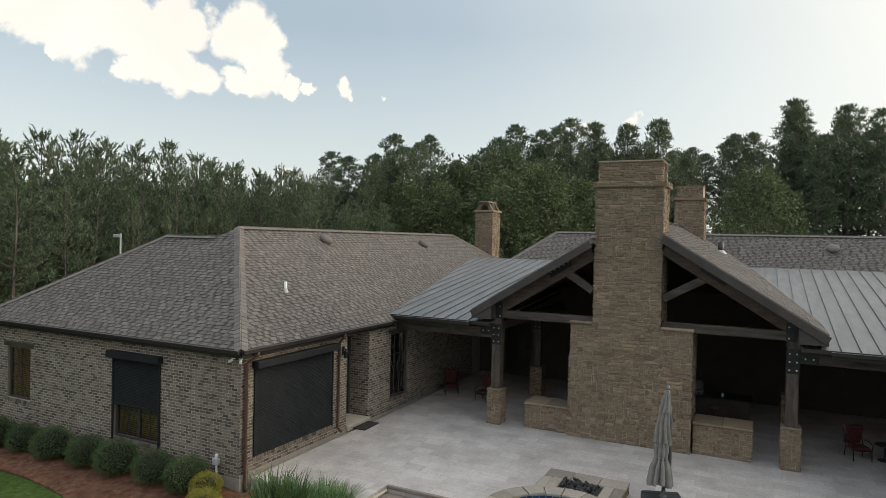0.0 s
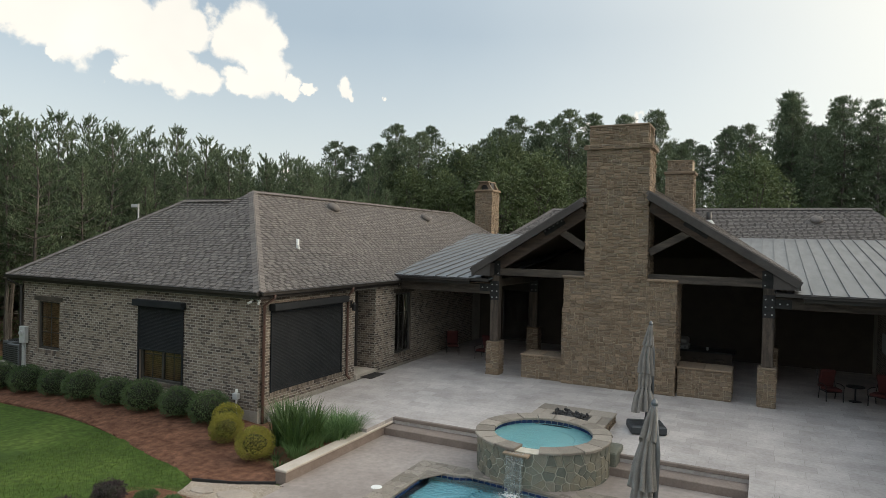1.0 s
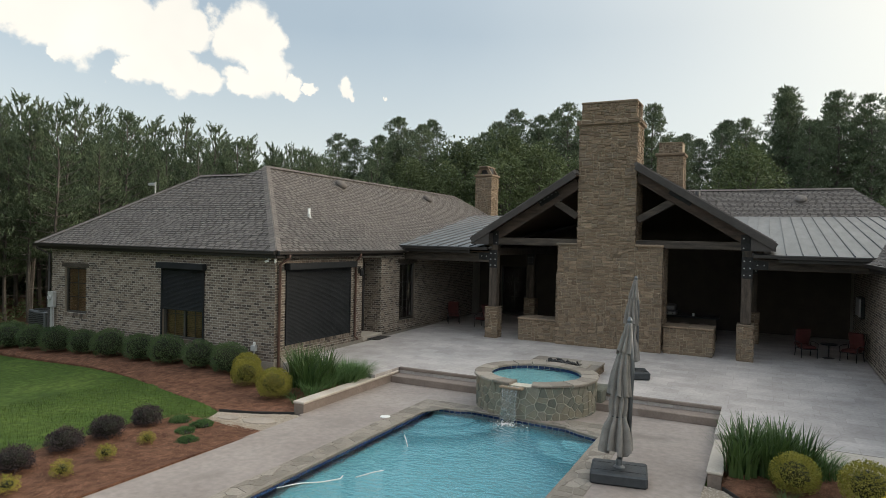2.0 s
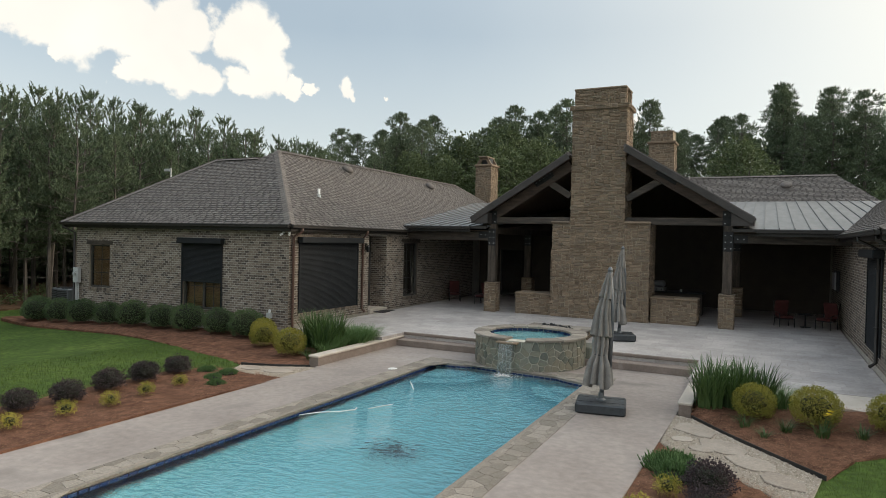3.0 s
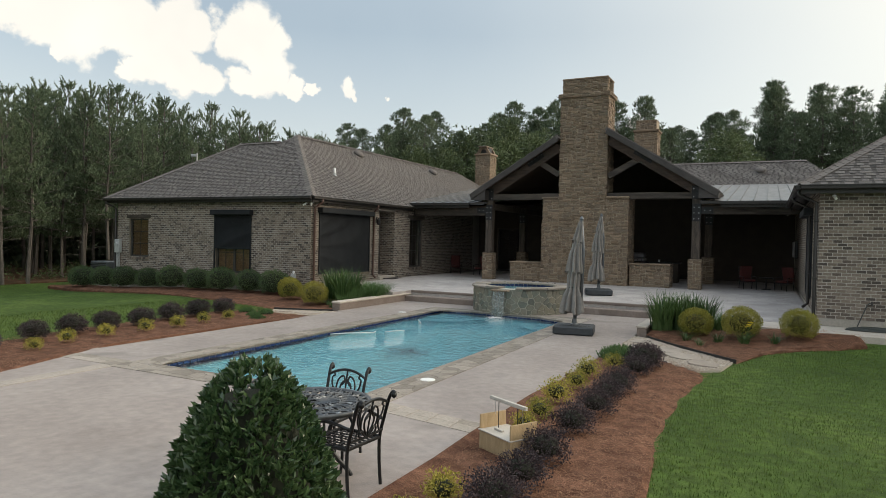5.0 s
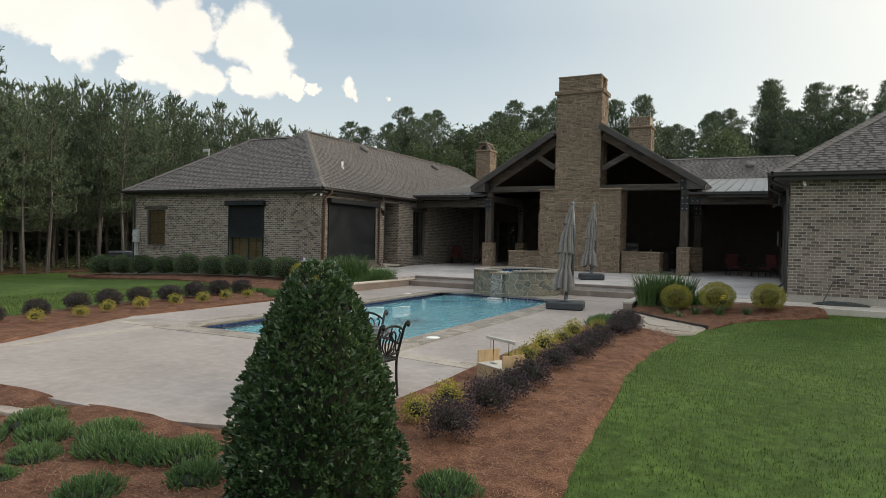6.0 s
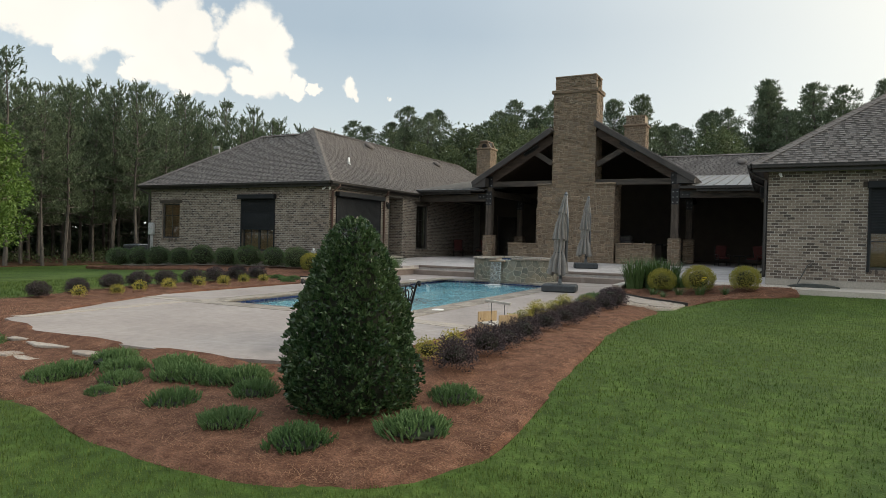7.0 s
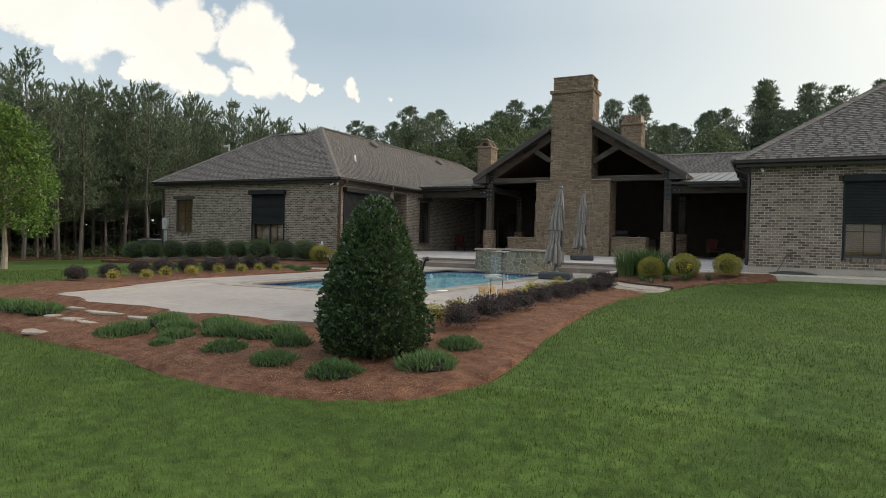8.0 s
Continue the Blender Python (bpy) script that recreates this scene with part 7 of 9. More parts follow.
def lounge_chair(at, turn, label):
    """A low metal patio chair with red cushions; it faces +x before it is turned."""
    c = thing("patio_chair", label, "chair", at, turn, "red patio chairs")
    c.scale = (0.88, 0.88, 0.86)
    for s in (-1, 1):
        part("leg", Mesh().tube([(0.28, s * 0.29, 0), (0.26, s * 0.29, 0.36)], 0.016, 6), M_IRON, c)
        part("leg", Mesh().tube([(-0.34, s * 0.29, 0), (-0.26, s * 0.29, 0.36)], 0.016, 6), M_IRON, c)
        part("armrest", Mesh().tube([(-0.30, s * 0.31, 0.60), (0.0, s * 0.32, 0.62), (0.28, s * 0.31, 0.58), (0.27, s * 0.30, 0.36)], 0.018, 6), M_IRON, c)
    part("seat_frame", Mesh().tube([(-0.28, -0.28, 0.35), (0.28, -0.28, 0.36), (0.28, 0.28, 0.36), (-0.28, 0.28, 0.35), (-0.28, -0.28, 0.35)], 0.016, 6), M_IRON, c)
    part("seat_cushion", Mesh().box(-0.26, 0.30, -0.27, 0.27, 0.365, 0.48, 0.045), RED_CUSHION, c)
    part("back_cushion", Mesh().obox((-0.36, 0, 0.76), (0.30, 0, 0.95), (0, 1, 0), (0.95, 0, -0.30), 0.36, 0.27, 0.06, 0.045), RED_CUSHION, c)
    part("back_frame", Mesh().tube([(-0.28, -0.28, 0.36), (-0.52, -0.28, 1.06), (-0.52, 0.28, 1.06), (-0.28, 0.28, 0.36)], 0.016, 6), M_IRON, c)


lounge_chair((-11.2, 23.6, 0), -60, "red cushioned patio chair in the shaded porch")
lounge_chair((-9.6, 23.2, 0), -100, "red cushioned patio chair in the shaded porch")
lounge_chair((2.70, 22.7, 0), -70, "red cushioned patio chair under the porch roof")
lounge_chair((4.02, 22.6, 0), -120, "red cushioned patio chair under the porch roof")
st = thing("side_table", "small dark round table between red chairs", "table", (3.38, 22.9, 0))
part("top", Mesh().lathe((0, 0, 0), [(0.26, 0.46), (0.27, 0.48), (0.26, 0.50)], 24), M_IRON, st)
part("stem", Mesh().tube([(0, 0, 0.02), (0, 0, 0.47)], 0.025, 8), M_IRON, st)
part("foot", Mesh().lathe((0, 0, 0), [(0.18, 0), (0.18, 0.02), (0.03, 0.04)], 20), M_IRON, st)


def kitchen():
    k = thing("outdoor_counter", "dark outdoor kitchen counter in the pavilion", "counter")
    part("base", Mesh().box(-2.6, -0.3, 24.6, 25.4, 0, 0.88), M_SHADE_PLASTER, k)
    part("worktop", Mesh().box(-2.7, -0.2, 24.5, 25.5, 0.88, 0.94, 0.012), M_IRON, k, "dark polished worktop")
    g = thing("grill", "stainless steel grill set on the counter", "grill", (-2.2, 24.95, 0.94))
    part("body", Mesh().box(-0.4, 0.4, -0.3, 0.3, 0, 0.14, 0.015), M_STEEL, g)
    part("lid", Mesh().box(-0.38, 0.38, -0.27, 0.28, 0.145, 0.42, 0.07), M_STEEL, g)
    part("lid_handle", Mesh().tube([(-0.28, -0.33, 0.24), (0.28, -0.33, 0.24)], 0.014, 8), M_STEEL, g)
    for i in range(4):
        part("knob", Mesh().tube([(-0.27 + 0.18 * i, -0.30, 0.07), (-0.27 + 0.18 * i, -0.34, 0.07)], 0.025, 10), M_IRON, g)
    c = thing("cup", "small white cup on the dark counter", "cup", (-1.15, 24.75, 0.94))
    part("bowl", Mesh().lathe((0, 0, 0), [(0.03, 0), (0.04, 0.01), (0.045, 0.11), (0.04, 0.11), (0.035, 0.02)], 14), M_WHITE, c)
    for i in range(3):
        s = thing("bar_stool", "dark backless bar stool at the counter", "stool", (-2.1 + 0.7 * i, 23.9, 0), 0, "bar stools")
        part("seat", Mesh().lathe((0, 0, 0), [(0.17, 0.68), (0.19, 0.71), (0.17, 0.74)], 18), M_TIMBER, s)
        for a in range(4):
            q = 0.785 + 1.571 * a
            part("leg", Mesh().tube([(0.13 * math.cos(q), 0.13 * math.sin(q), 0.69), (0.19 * math.cos(q), 0.19 * math.sin(q), 0)], 0.014, 6), M_TIMBER, s)


kitchen()
tv = thing("wall_panel", "pale grey panel on the porch side wall", "panel")
part("face", Mesh().box(4.36, 4.42, 24.2, 25.2, 1.35, 2.0, 0.015), M_GREYPAINT, tv)
part("frame", Mesh().box(4.425, 4.532, 24.15, 25.25, 1.30, 2.05, 0.01), M_IRON, tv)
lantern = thing("wall_lantern", "black iron wall lantern beside the side door", "lantern", (LW_X + 0.03, 17.25, 2.35))
part("bracket", Mesh().tube([(0, 0, 0.26), (0.06, 0, 0.32), (0.12, 0, 0.28)], 0.012, 6), M_IRON, lantern)
part("cage", Mesh().lathe((0.12, 0, 0), [(0.05, 0.0), (0.075, 0.03), (0.085, 0.22), (0.03, 0.29), (0.01, 0.30)], 6), M_IRON, lantern)
part("back_plate", Mesh().box(0.0, 0.015, -0.05, 0.05, 0.1, 0.34, 0.004), M_IRON, lantern)


def spotlight(at, out, label):
    s = thing("eave_camera", label, "camera", at)
    o = Vector(out)
    part("mount", Mesh().lathe((0, 0, 0), [(0.05, 0), (0.05, 0.03), (0.02, 0.05)], 12), M_WHITE, s)
    part("housing", Mesh().tube([o * 0.02 + Vector((0, 0, -0.02)), o * 0.13 + Vector((0, 0, -0.06))], 0.035, 10), M_WHITE, s)


spotlight((-12.3, LW_Y - 0.12, 3.02), (-0.4, -0.9, 0), "small white security camera under the eave")
spotlight((-12.06, LW_Y - 0.1, 3.02), (0.6, -0.8, 0), "small white security camera under the eave")
spotlight((4.85, RY - 0.12, 3.05), (0.2, -0.9, 0), "small white security camera under the eave")


def utility():
    m = thing("utility_meter", "grey electric meter box on the brick wall", "meter", (-23.0, LW_Y - 0.03, 0))
    part("box", Mesh().box(-0.16, 0.16, -0.16, 0, 0.85, 1.45, 0.015), M_GREYPAINT, m)
    part("dial", Mesh().tube([(0, -0.16, 1.22), (0, -0.22, 1.22)], 0.09, 16), M_GREYPAINT, m)
    for x in (-0.08, 0.0, 0.09):
        part("conduit", Mesh().tube([(x, -0.08, 0.86), (x, -0.08, -0.7)], 0.022, 8), M_GREYPAINT, m)
    for i, x in enumerate((-26.3, -27.3)):
        a = thing("air_conditioner", "grey outdoor air-conditioning unit on a plinth", "air conditioner", (x, 14.5 + i * 0.4, ground_z(x, 14.5) + 0.45), 0, "outdoor units")
        part("plinth", Mesh().box(-0.5, 0.5, -0.48, 0.48, -0.75, 0.0, 0.02), M_FOUND, a, "raised concrete plinth")
        part("casing", Mesh().box(-0.4, 0.4, -0.38, 0.38, 0.002, 0.85, 0.04), M_POLE, a)
        for k in range(9):
            part("louvre", Mesh().box(-0.36, 0.36, -0.395, -0.382, 0.08 + 0.08 * k, 0.11 + 0.08 * k), M_IRON, a)
        part("fan_guard", Mesh().lathe((0, 0, 0.85), [(0.33, 0), (0.33, 0.02), (0.05, 0.035)], 20), M_IRON, a)
    r = thing("conduit_riser", "white plastic conduit riser with a junction box", "conduit", (-12.85, LW_Y - 0.05, 0))
    part("pipe", Mesh().tube([(0, -0.05, -0.7), (0, -0.05, 0.35)], 0.03, 10), M_WHITE, r)
    part("junction_box", Mesh().box(-0.09, 0.09, -0.13, 0, 0.15, 0.33, 0.012), M_GREYPAINT, r)
    part("cap", Mesh().lathe((0, -0.05, 0.35), [(0.045, 0), (0.045, 0.07), (0.02, 0.09)], 12), M_WHITE, r)
    p = thing("mast_camera", "thin pole with a small white box behind the roof", "pole", (-24.7, 18.6, -0.9))
    part("pole", Mesh().tube([(0, 0, 0), (0, 0, 7.1)], 0.035, 8), M_GREYPAINT, p)
    part("box", Mesh().box(-0.42, -0.02, -0.07, 0.07, 6.92, 7.06, 0.02), M_GREYPAINT, p)


utility()


def hose_coil():
    h = thing("garden_hose", "coiled dark garden hose lying on the walk", "hose")
    b = Mesh()
    r = random.Random(2)
    pts = []
    for k in range(90):
        a = k * 0.42
        rad = 0.42 - 0.002 * k + 0.04 * math.sin(k * 0.9)
        pts.append((5.75 + rad * 1.5 * math.cos(a), 11.2 + rad * 0.5 * math.sin(a), -0.16 + 0.0009 * k))
    b.tube(pts, 0.014, 6)
    part("coil", b, M_HOSE, h, smooth=True)
    b = Mesh()
    scroll(b, [(5.3, 11.0, -0.16), (5.45, 11.4, 0.1), (5.6, 11.62, 0.42), (5.68, 11.72, 0.45)], 0.012, 6)
    part("lead", b, M_HOSE, h, smooth=True)
    t = thing("wall_tap", "brass garden tap on the brick wall", "tap", (5.7, RY - 0.03, 0.45))
    part("body", Mesh().tube([(0, 0, 0), (0, -0.09, 0), (0, -0.11, -0.05)], 0.018, 8), M_GUTTER, t)
    part("wheel", Mesh().lathe((0, -0.06, 0.03), [(0.03, 0), (0.03, 0.01)], 10), M_GUTTER, t)


hose_coil()

# ---- beds, paths and walk ----
FRONT_OUT = [(-8.45, 8.25), (-10.0, 8.35), (-11.0, 8.2), (-11.5, 7.0), (-11.5, 4.0), (-11.1, 1.5), (-10.5, -0.6), (-10.1, -2.0), (-9.2, -3.6), (-7.4, -4.75), (-5.2, -5.3), (-3.67, -5.5), (-1.6, -5.76), (-0.6, -5.98), (0.3, -6.05), (1.1, -6.02), (1.7, -5.90), (2.15, -5.68), (2.46, -5.42), (2.70, -4.95), (2.75, -4.4), (2.70, -3.5), (2.60, -2.3), (2.48, -0.8), (2.34, 0.8), (2.28, 2.0), (2.32, 3.3), (2.40, 4.6), (2.45, 5.7), (1.5, 6.75), (0.42, 7.75)]
FRONT_IN = [(0.32, 4.0), (0.32, -2.6), (-0.14, -3.45), (-1.2, -3.75), (-2.9, -3.81), (-4.9, -3.73), (-6.7, -3.2), (-6.94, -2.4), (-7.69, -0.6), (-8.44, 1.4)]


def soft_outline(pts, steps=5):
    """An open smooth line through the points."""
    out = []
    for i in range(len(pts) - 1):
        p0, p1, p2, p3 = (Vector(pts[max(0, min(len(pts) - 1, i + k))]) for k in (-1, 0, 1, 2))
        for s in range(steps):
            t = s / steps
            q = 0.5 * ((2 * p1) + (p2 - p0) * t + (2 * p0 - 5 * p1 + 4 * p2 - p3) * t * t + (3 * p1 - p0 - 3 * p2 + p3) * t ** 3)
            out.append((q.x, q.y))
    out.append(tuple(pts[-1]))
    return out


FRONT_BED = soft_outline(FRONT_OUT) + FRONT_IN
HEDGE_BED = soft_outline([(-27.5, 12.2), (-24.0, 11.35), (-21.0, 11.05), (-18.0, 10.85), (-15.5, 10.4), (-13.2, 9.75), (-11.3, 9.25), (-10.4, 8.95), (-9.6, 9.25), (-8.8, 9.72)]) + [(-8.97, 9.9), (-8.97, 13.2), (-12.0, 13.2), (-12.0, 12.72), (-23.2, 12.72), (-27.5, 13.6)]
EAST_BED = [(0.76, 9.76), (1.5, 8.75), (2.2, 7.85), (2.92, 6.95), (3.4, 7.95), (4.1, 8.45), (4.8, 8.85), (5.35, 9.3), (5.3, 9.9), (4.5, 10.15), (3.3, 10.55), (2.2, 11.2), (1.2, 11.86), (0.76, 11.86)]


def mound(x, y):
    return ground_z(x, y) + 0.05 + 0.03 * noise.noise((x * 1.3, y * 1.3, 2)) + 0.012 * noise.noise((x * 6, y * 6, 5))


EDGE_CACHE = {}


def deck_distance(x, y):
    """How far a point lies from the deck's edge, on a grid of 8 cm."""
    key = (round(x * 12.5), round(y * 12.5))
    if key not in EDGE_CACHE:
        q = Vector((key[0] / 12.5, key[1] / 12.5))
        best = 99.0
        for i in range(len(DECK_EDGE)):
            a, b = Vector(DECK_EDGE[i - 1]), Vector(DECK_EDGE[i])
            t = max(0.0, min(1.0, (q - a).dot(b - a) / (b - a).length_squared))
            best = min(best, (q - a - (b - a) * t).length)
        EDGE_CACHE[key] = best
    return EDGE_CACHE[key]


def front_height(x, y):
    """The bed is banked up to the deck and falls away from it."""
    d = deck_distance(x, y)
    h = max(mound(x, y), DECK - 0.025 - 0.20 * d + 0.02 * noise.noise((x * 1.3, y * 1.3, 2)))
    return min(h, DECK - 0.012) if d < 0.5 else h


def hedge_height(x, y):
    return mound(x, y) + 0.12 * smoothstep(10.0, 12.0, y) + 0.12 * smoothstep(-11.0, -9.5, x) * smoothstep(10.4, 11.6, y)


def east_height(x, y):
    return mound(x, y) + 0.16 * smoothstep(8.4, 10.4, y)


sheet("mulch_bed_front", FRONT_BED, lambda x, y: front_height(x, y) + (0.055 if deck_distance(x, y) < 0.12 else 0.0), M_MULCH, 0.30, "reddish pine straw bed curving round the deck", "mulch bed", skirt=0.12, drop=0.055)
sheet("mulch_bed_hedge", HEDGE_BED, hedge_height, M_MULCH, 0.4, "reddish pine straw bed under the hedge", "mulch bed", skirt=0.12, drop=0.055)
sheet("mulch_bed_east", EAST_BED, east_height, M_MULCH, 0.35, "reddish pine straw bed beside the patio", "mulch bed", skirt=0.12, drop=0.055)
WALK = [(1.15, 11.88), (2.2, 11.2), (3.3, 10.55), (4.5, 10.15), (6.6, 9.98), (17, 10.1), (17, 11.75), (4.55, 11.75), (4.55, 11.89)]
sheet("walk", WALK, lambda x, y: -0.174, M_LIME, 1.2, "plain pale concrete walk along the brick wall", "walk", skirt=0.4)
GRAVEL_W = [(-10.45, 8.85), (-9.6, 9.15), (-8.8, 9.62), (-8.5, 9.65), (-8.5, 8.2), (-9.3, 8.1), (-10.2, 8.25)]
GRAVEL_E = [(0.46, 9.72), (0.80, 9.62), (1.5, 8.68), (2.2, 7.78), (2.86, 6.92), (2.7, 6.1), (2.3, 5.85), (1.5, 6.6), (0.46, 7.7)]


def gravel_path(name, outline, n, label, seed):
    g = thing(name, label, "path", kind="structure")
    sheet_ob = sheet("gravel_bed", outline, lambda x, y: ground_z(x, y) + 0.045, M_GRAVEL, 0.3, "pale pea gravel", "gravel", skirt=0.1)
    sheet_ob.parent = g
    for key in ("category", "kind"):
        del sheet_ob[key]
    r = random.Random(seed)
    xs, ys = [p[0] for p in outline], [p[1] for p in outline]
    pebbles = Mesh()
    while len(pebbles.v) < n * 6:
        x, y = r.uniform(min(xs), max(xs)), r.uniform(min(ys), max(ys))
        if not inside(outline, x, y):
            continue
        s = r.uniform(0.010, 0.024)
        c = Vector((x, y, ground_z(x, y) + 0.05))
        d = [c + Vector(v) * s * r.uniform(0.7, 1.2) for v in ((1, 0, 0), (0, 1, 0), (-1, 0, 0), (0, -1, 0), (0, 0, .8), (0, 0, -.8))]
        pebbles.add(d, [(0, 1, 4), (1, 2, 4), (2, 3, 4), (3, 0, 4)])
    part("pebble_bed", pebbles, M_GRAVEL, g, "loose pale pebbles", kind="stuff")
    return g


def flat_stones(parent, spots, seed, zoff=0.075, hf=ground_z):
    r = random.Random(seed)
    for x, y, sx, sy, a in spots:
        k = r.randint(6, 8)
        cell = []
        for i in range(k):
            t = 6.2832 * i / k + r.uniform(-0.25, 0.25)
            u, v = sx * math.cos(t) * r.uniform(0.8, 1.1), sy * math.sin(t) * r.uniform(0.8, 1.1)
            cell.append((x + u * math.cos(a) - v * math.sin(a), y + u * math.sin(a) + v * math.cos(a)))
        part("paving_stone", cell_stone(cell, 0.0, lambda p, q, h: (p, q, hf(x, y) + zoff - 0.03 + h), 0.025, r), M_PAVER, parent)


gp = gravel_path("gravel_path_west", GRAVEL_W, 1500, "pale gravel strip with flat stones beside the deck", 61)
flat_stones(gp, [(-9.1, 8.75, 0.42, 0.26, 0.3), (-9.85, 8.6, 0.3, 0.2, 0.1)], 62)
gp = gravel_path("gravel_path_east", GRAVEL_E, 3000, "pale gravel path set with large flat stones", 63)
flat_stones(gp, [(0.95, 8.75, 0.50, 0.36, -0.8), (1.45, 7.95, 0.52, 0.36, -0.9), (1.95, 7.25, 0.48, 0.34, -0.7), (2.35, 6.6, 0.42, 0.30, -0.9), (1.15, 7.65, 0.22, 0.18, 0.2), (0.78, 8.05, 0.22, 0.17, 0.4)], 64)
for nm, pts in (("edging_west", [(-10.5, 8.9), (-9.6, 9.2), (-8.8, 9.68)]), ("edging_east", [(0.78, 9.70), (1.5, 8.72), (2.2, 7.82), (2.92, 6.92)])):
    b = Mesh()
    for p, q in zip(pts, pts[1:]):
        b.beam((*p, ground_z(*p) + 0.06), (*q, ground_z(*q) + 0.06), 0.02, 0.08, (0, 0, 1), 0.004)
    tagged(part(nm, b, M_EDGING), "black plastic edging between bed and path", "edging", kind="structure")
ss = thing("stepping_stones", "flat pale stepping stones in the pine straw", "stepping stones", kind="structure")
flat_stones(ss, [(-3.95, -5.22, 0.31, 0.24, 0.40), (-4.87, -4.43, 0.18, 0.19, 0.40), (-4.30, -4.54, 0.20, 0.17, 0.37), (-3.83, -4.54, 0.30, 0.14, 0.25), (-4.07, -4.07, 0.51, 0.16, 0.14), (-3.15, -4.18, 0.31, 0.14, 0.16), (-4.90, -4.03, 0.25, 0.14, 0.11)], 66, 0.013, front_height)


# ---- plants ----
def leaf(mb, at, out, length, width, r, fold=0.25):
    """A leaf of two halves folded along its rib."""
    out = Vector(out)
    side = out.cross(Vector((r.uniform(-1, 1), r.uniform(-1, 1), r.uniform(-1, 1))))
    if side.length < 1e-3:
        side = Vector((1, 0, 0))
    side.normalize()
    nrm = side.cross(out)
    at = Vector(at)
    mb.add([at, at + out * length * 0.5 + side * width * 0.5 + nrm * width * fold, at + out * length, at + out * length * 0.5 - side * width * 0.5 + nrm * width * fold], [(0, 1, 2), (0, 2, 3)])


def unit_dir(r):
    z = r.uniform(-1, 1)
    a = r.uniform(0, 6.2832)
    s = math.sqrt(1 - z * z)
    return Vector((s * math.cos(a), s * math.sin(a), z))


def ball_foliage(n, rx, rz, length, width, seed, lump=0.12, spread=0.9, shell=0.80, low=-0.75):
    """Leaves over a lumpy rounded body that stands on the ground."""
    r = random.Random(seed)
    mb = Mesh()
    while len(mb.f) < 2 * n:
        d = unit_dir(r)
        if d.z < low:
            continue
        k = 1 + lump * noise.noise(d * 2.2 + Vector((seed, 0, 0))) + lump * 0.6 * noise.noise(d * 5 + Vector((0, seed, 0)))
        t = k * r.uniform(shell, 1.03)
        p = Vector((d.x * rx * t, d.y * rx * t, rz + d.z * rz * t))
        o = (d + unit_dir(r) * spread + Vector((0, 0, 0.25))).normalized()
        s = r.uniform(0.7, 1.25)
        leaf(mb, p, o, length * s, width * s, r)
    return mb


def core_body(rx, rz, seed, mat=None):
    mb = Mesh()
    n, m = 14, 8
    for i in range(m + 1):
        ph = math.pi * i / m
        for k in range(n):
            a = 6.2832 * k / n
            d = Vector((math.sin(ph) * math.cos(a), math.sin(ph) * math.sin(a), math.cos(ph)))
            q = 1 + 0.12 * noise.noise(d * 2.2 + Vector((seed, 0, 0)))
            mb.v.append((d.x * rx * q, d.y * rx * q, rz + d.z * rz * q))
    mb.f = [(i * n + k, i * n + (k + 1) % n, (i + 1) * n + (k + 1) % n, (i + 1) * n + k) for i in range(m) for k in range(n)]
    return mb


def shrub_kind(name, label, category, group, variants, leaf_mat, n, rx, rz, length, width, lump=0.12, spread=0.9, core=0.80, shell=0.80):
    """Builds a few variants of a shrub once, and returns a function that sets copies of them."""
    made = []
    for k in range(variants):
        s = thing(name, label, category, (0, 0, -50), 0, group)
        part("foliage", ball_foliage(n, rx, rz, length, width, 7 * k + len(name), lump, spread, shell), leaf_mat, s)
        # a solid body that stops the view through and paints the inner shade
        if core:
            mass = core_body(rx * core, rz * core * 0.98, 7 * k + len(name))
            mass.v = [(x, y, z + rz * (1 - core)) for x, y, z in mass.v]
            part("inner_mass", mass, M_SHADE_CORE, s, "solid near-black core for the shade among leaves")
        made.append(s)
    used = set()

    def put(x, y, scale, turn, z=None, k=0):
        k %= len(made)
        m = pose(x, y, (ground_z(x, y) + 0.04) if z is None else z, 0, 0, turn) @ Matrix.Scale(scale, 4)
        if k not in used:
            used.add(k)
            made[k].matrix_basis = m
            return made[k]
        base = made[k]
        ob = copy_thing(base, pose(x, y, (ground_z(x, y) + 0.04) if z is None else z, 0, 0, turn))
        ob.scale = (scale, scale, scale)
        return ob
    return put


R = random.Random(77)
hedge = shrub_kind("boxwood_bush", "clipped round dark green boxwood bush", "bush", "hedge along the brick wall", 3, L_BOX, 3000, 0.54, 0.46, 0.052, 0.028, 0.12)
for i, x in enumerate((-25.35, -24.55, -23.15, -21.7, -20.3, -18.8, -17.35, -15.95, -14.5, -13.25)):
    y = 12.02 + (0.5 if i == 0 else R.uniform(-0.06, 0.06))
    hedge(x, y, R.uniform(0.95, 1.08), R.uniform(0, 360), hedge_height(x, y) - 0.03, i)
gold = shrub_kind("golden_bush", "clipped round golden-green privet bush", "bush", "golden bushes", 2, L_GOLD, 5600, 0.44, 0.39, 0.036, 0.020, 0.06, 1.0, 0.62, 0.72)
for i, (x, y, s) in enumerate(((-11.65, 11.05, 0.98), (-10.22, 10.55, 1.04), (-12.45, 11.9, 0.9), (1.90, 9.78, 0.95), (2.92, 9.45, 1.02), (4.08, 9.28, 0.93))):
    gold(x, y, s * (0.93 if x > 0 else 1.0), R.uniform(0, 360), (hedge_height if x < 0 else east_height)(x, y) - 0.02, i)
purple = shrub_kind("purple_shrub", "dense dark purple loropetalum shrub", "shrub", "purple shrubs", 3, L_PURPLE, 3000, 0.36, 0.27, 0.036, 0.021, 0.26, 1.0, 0.72, 0.66)
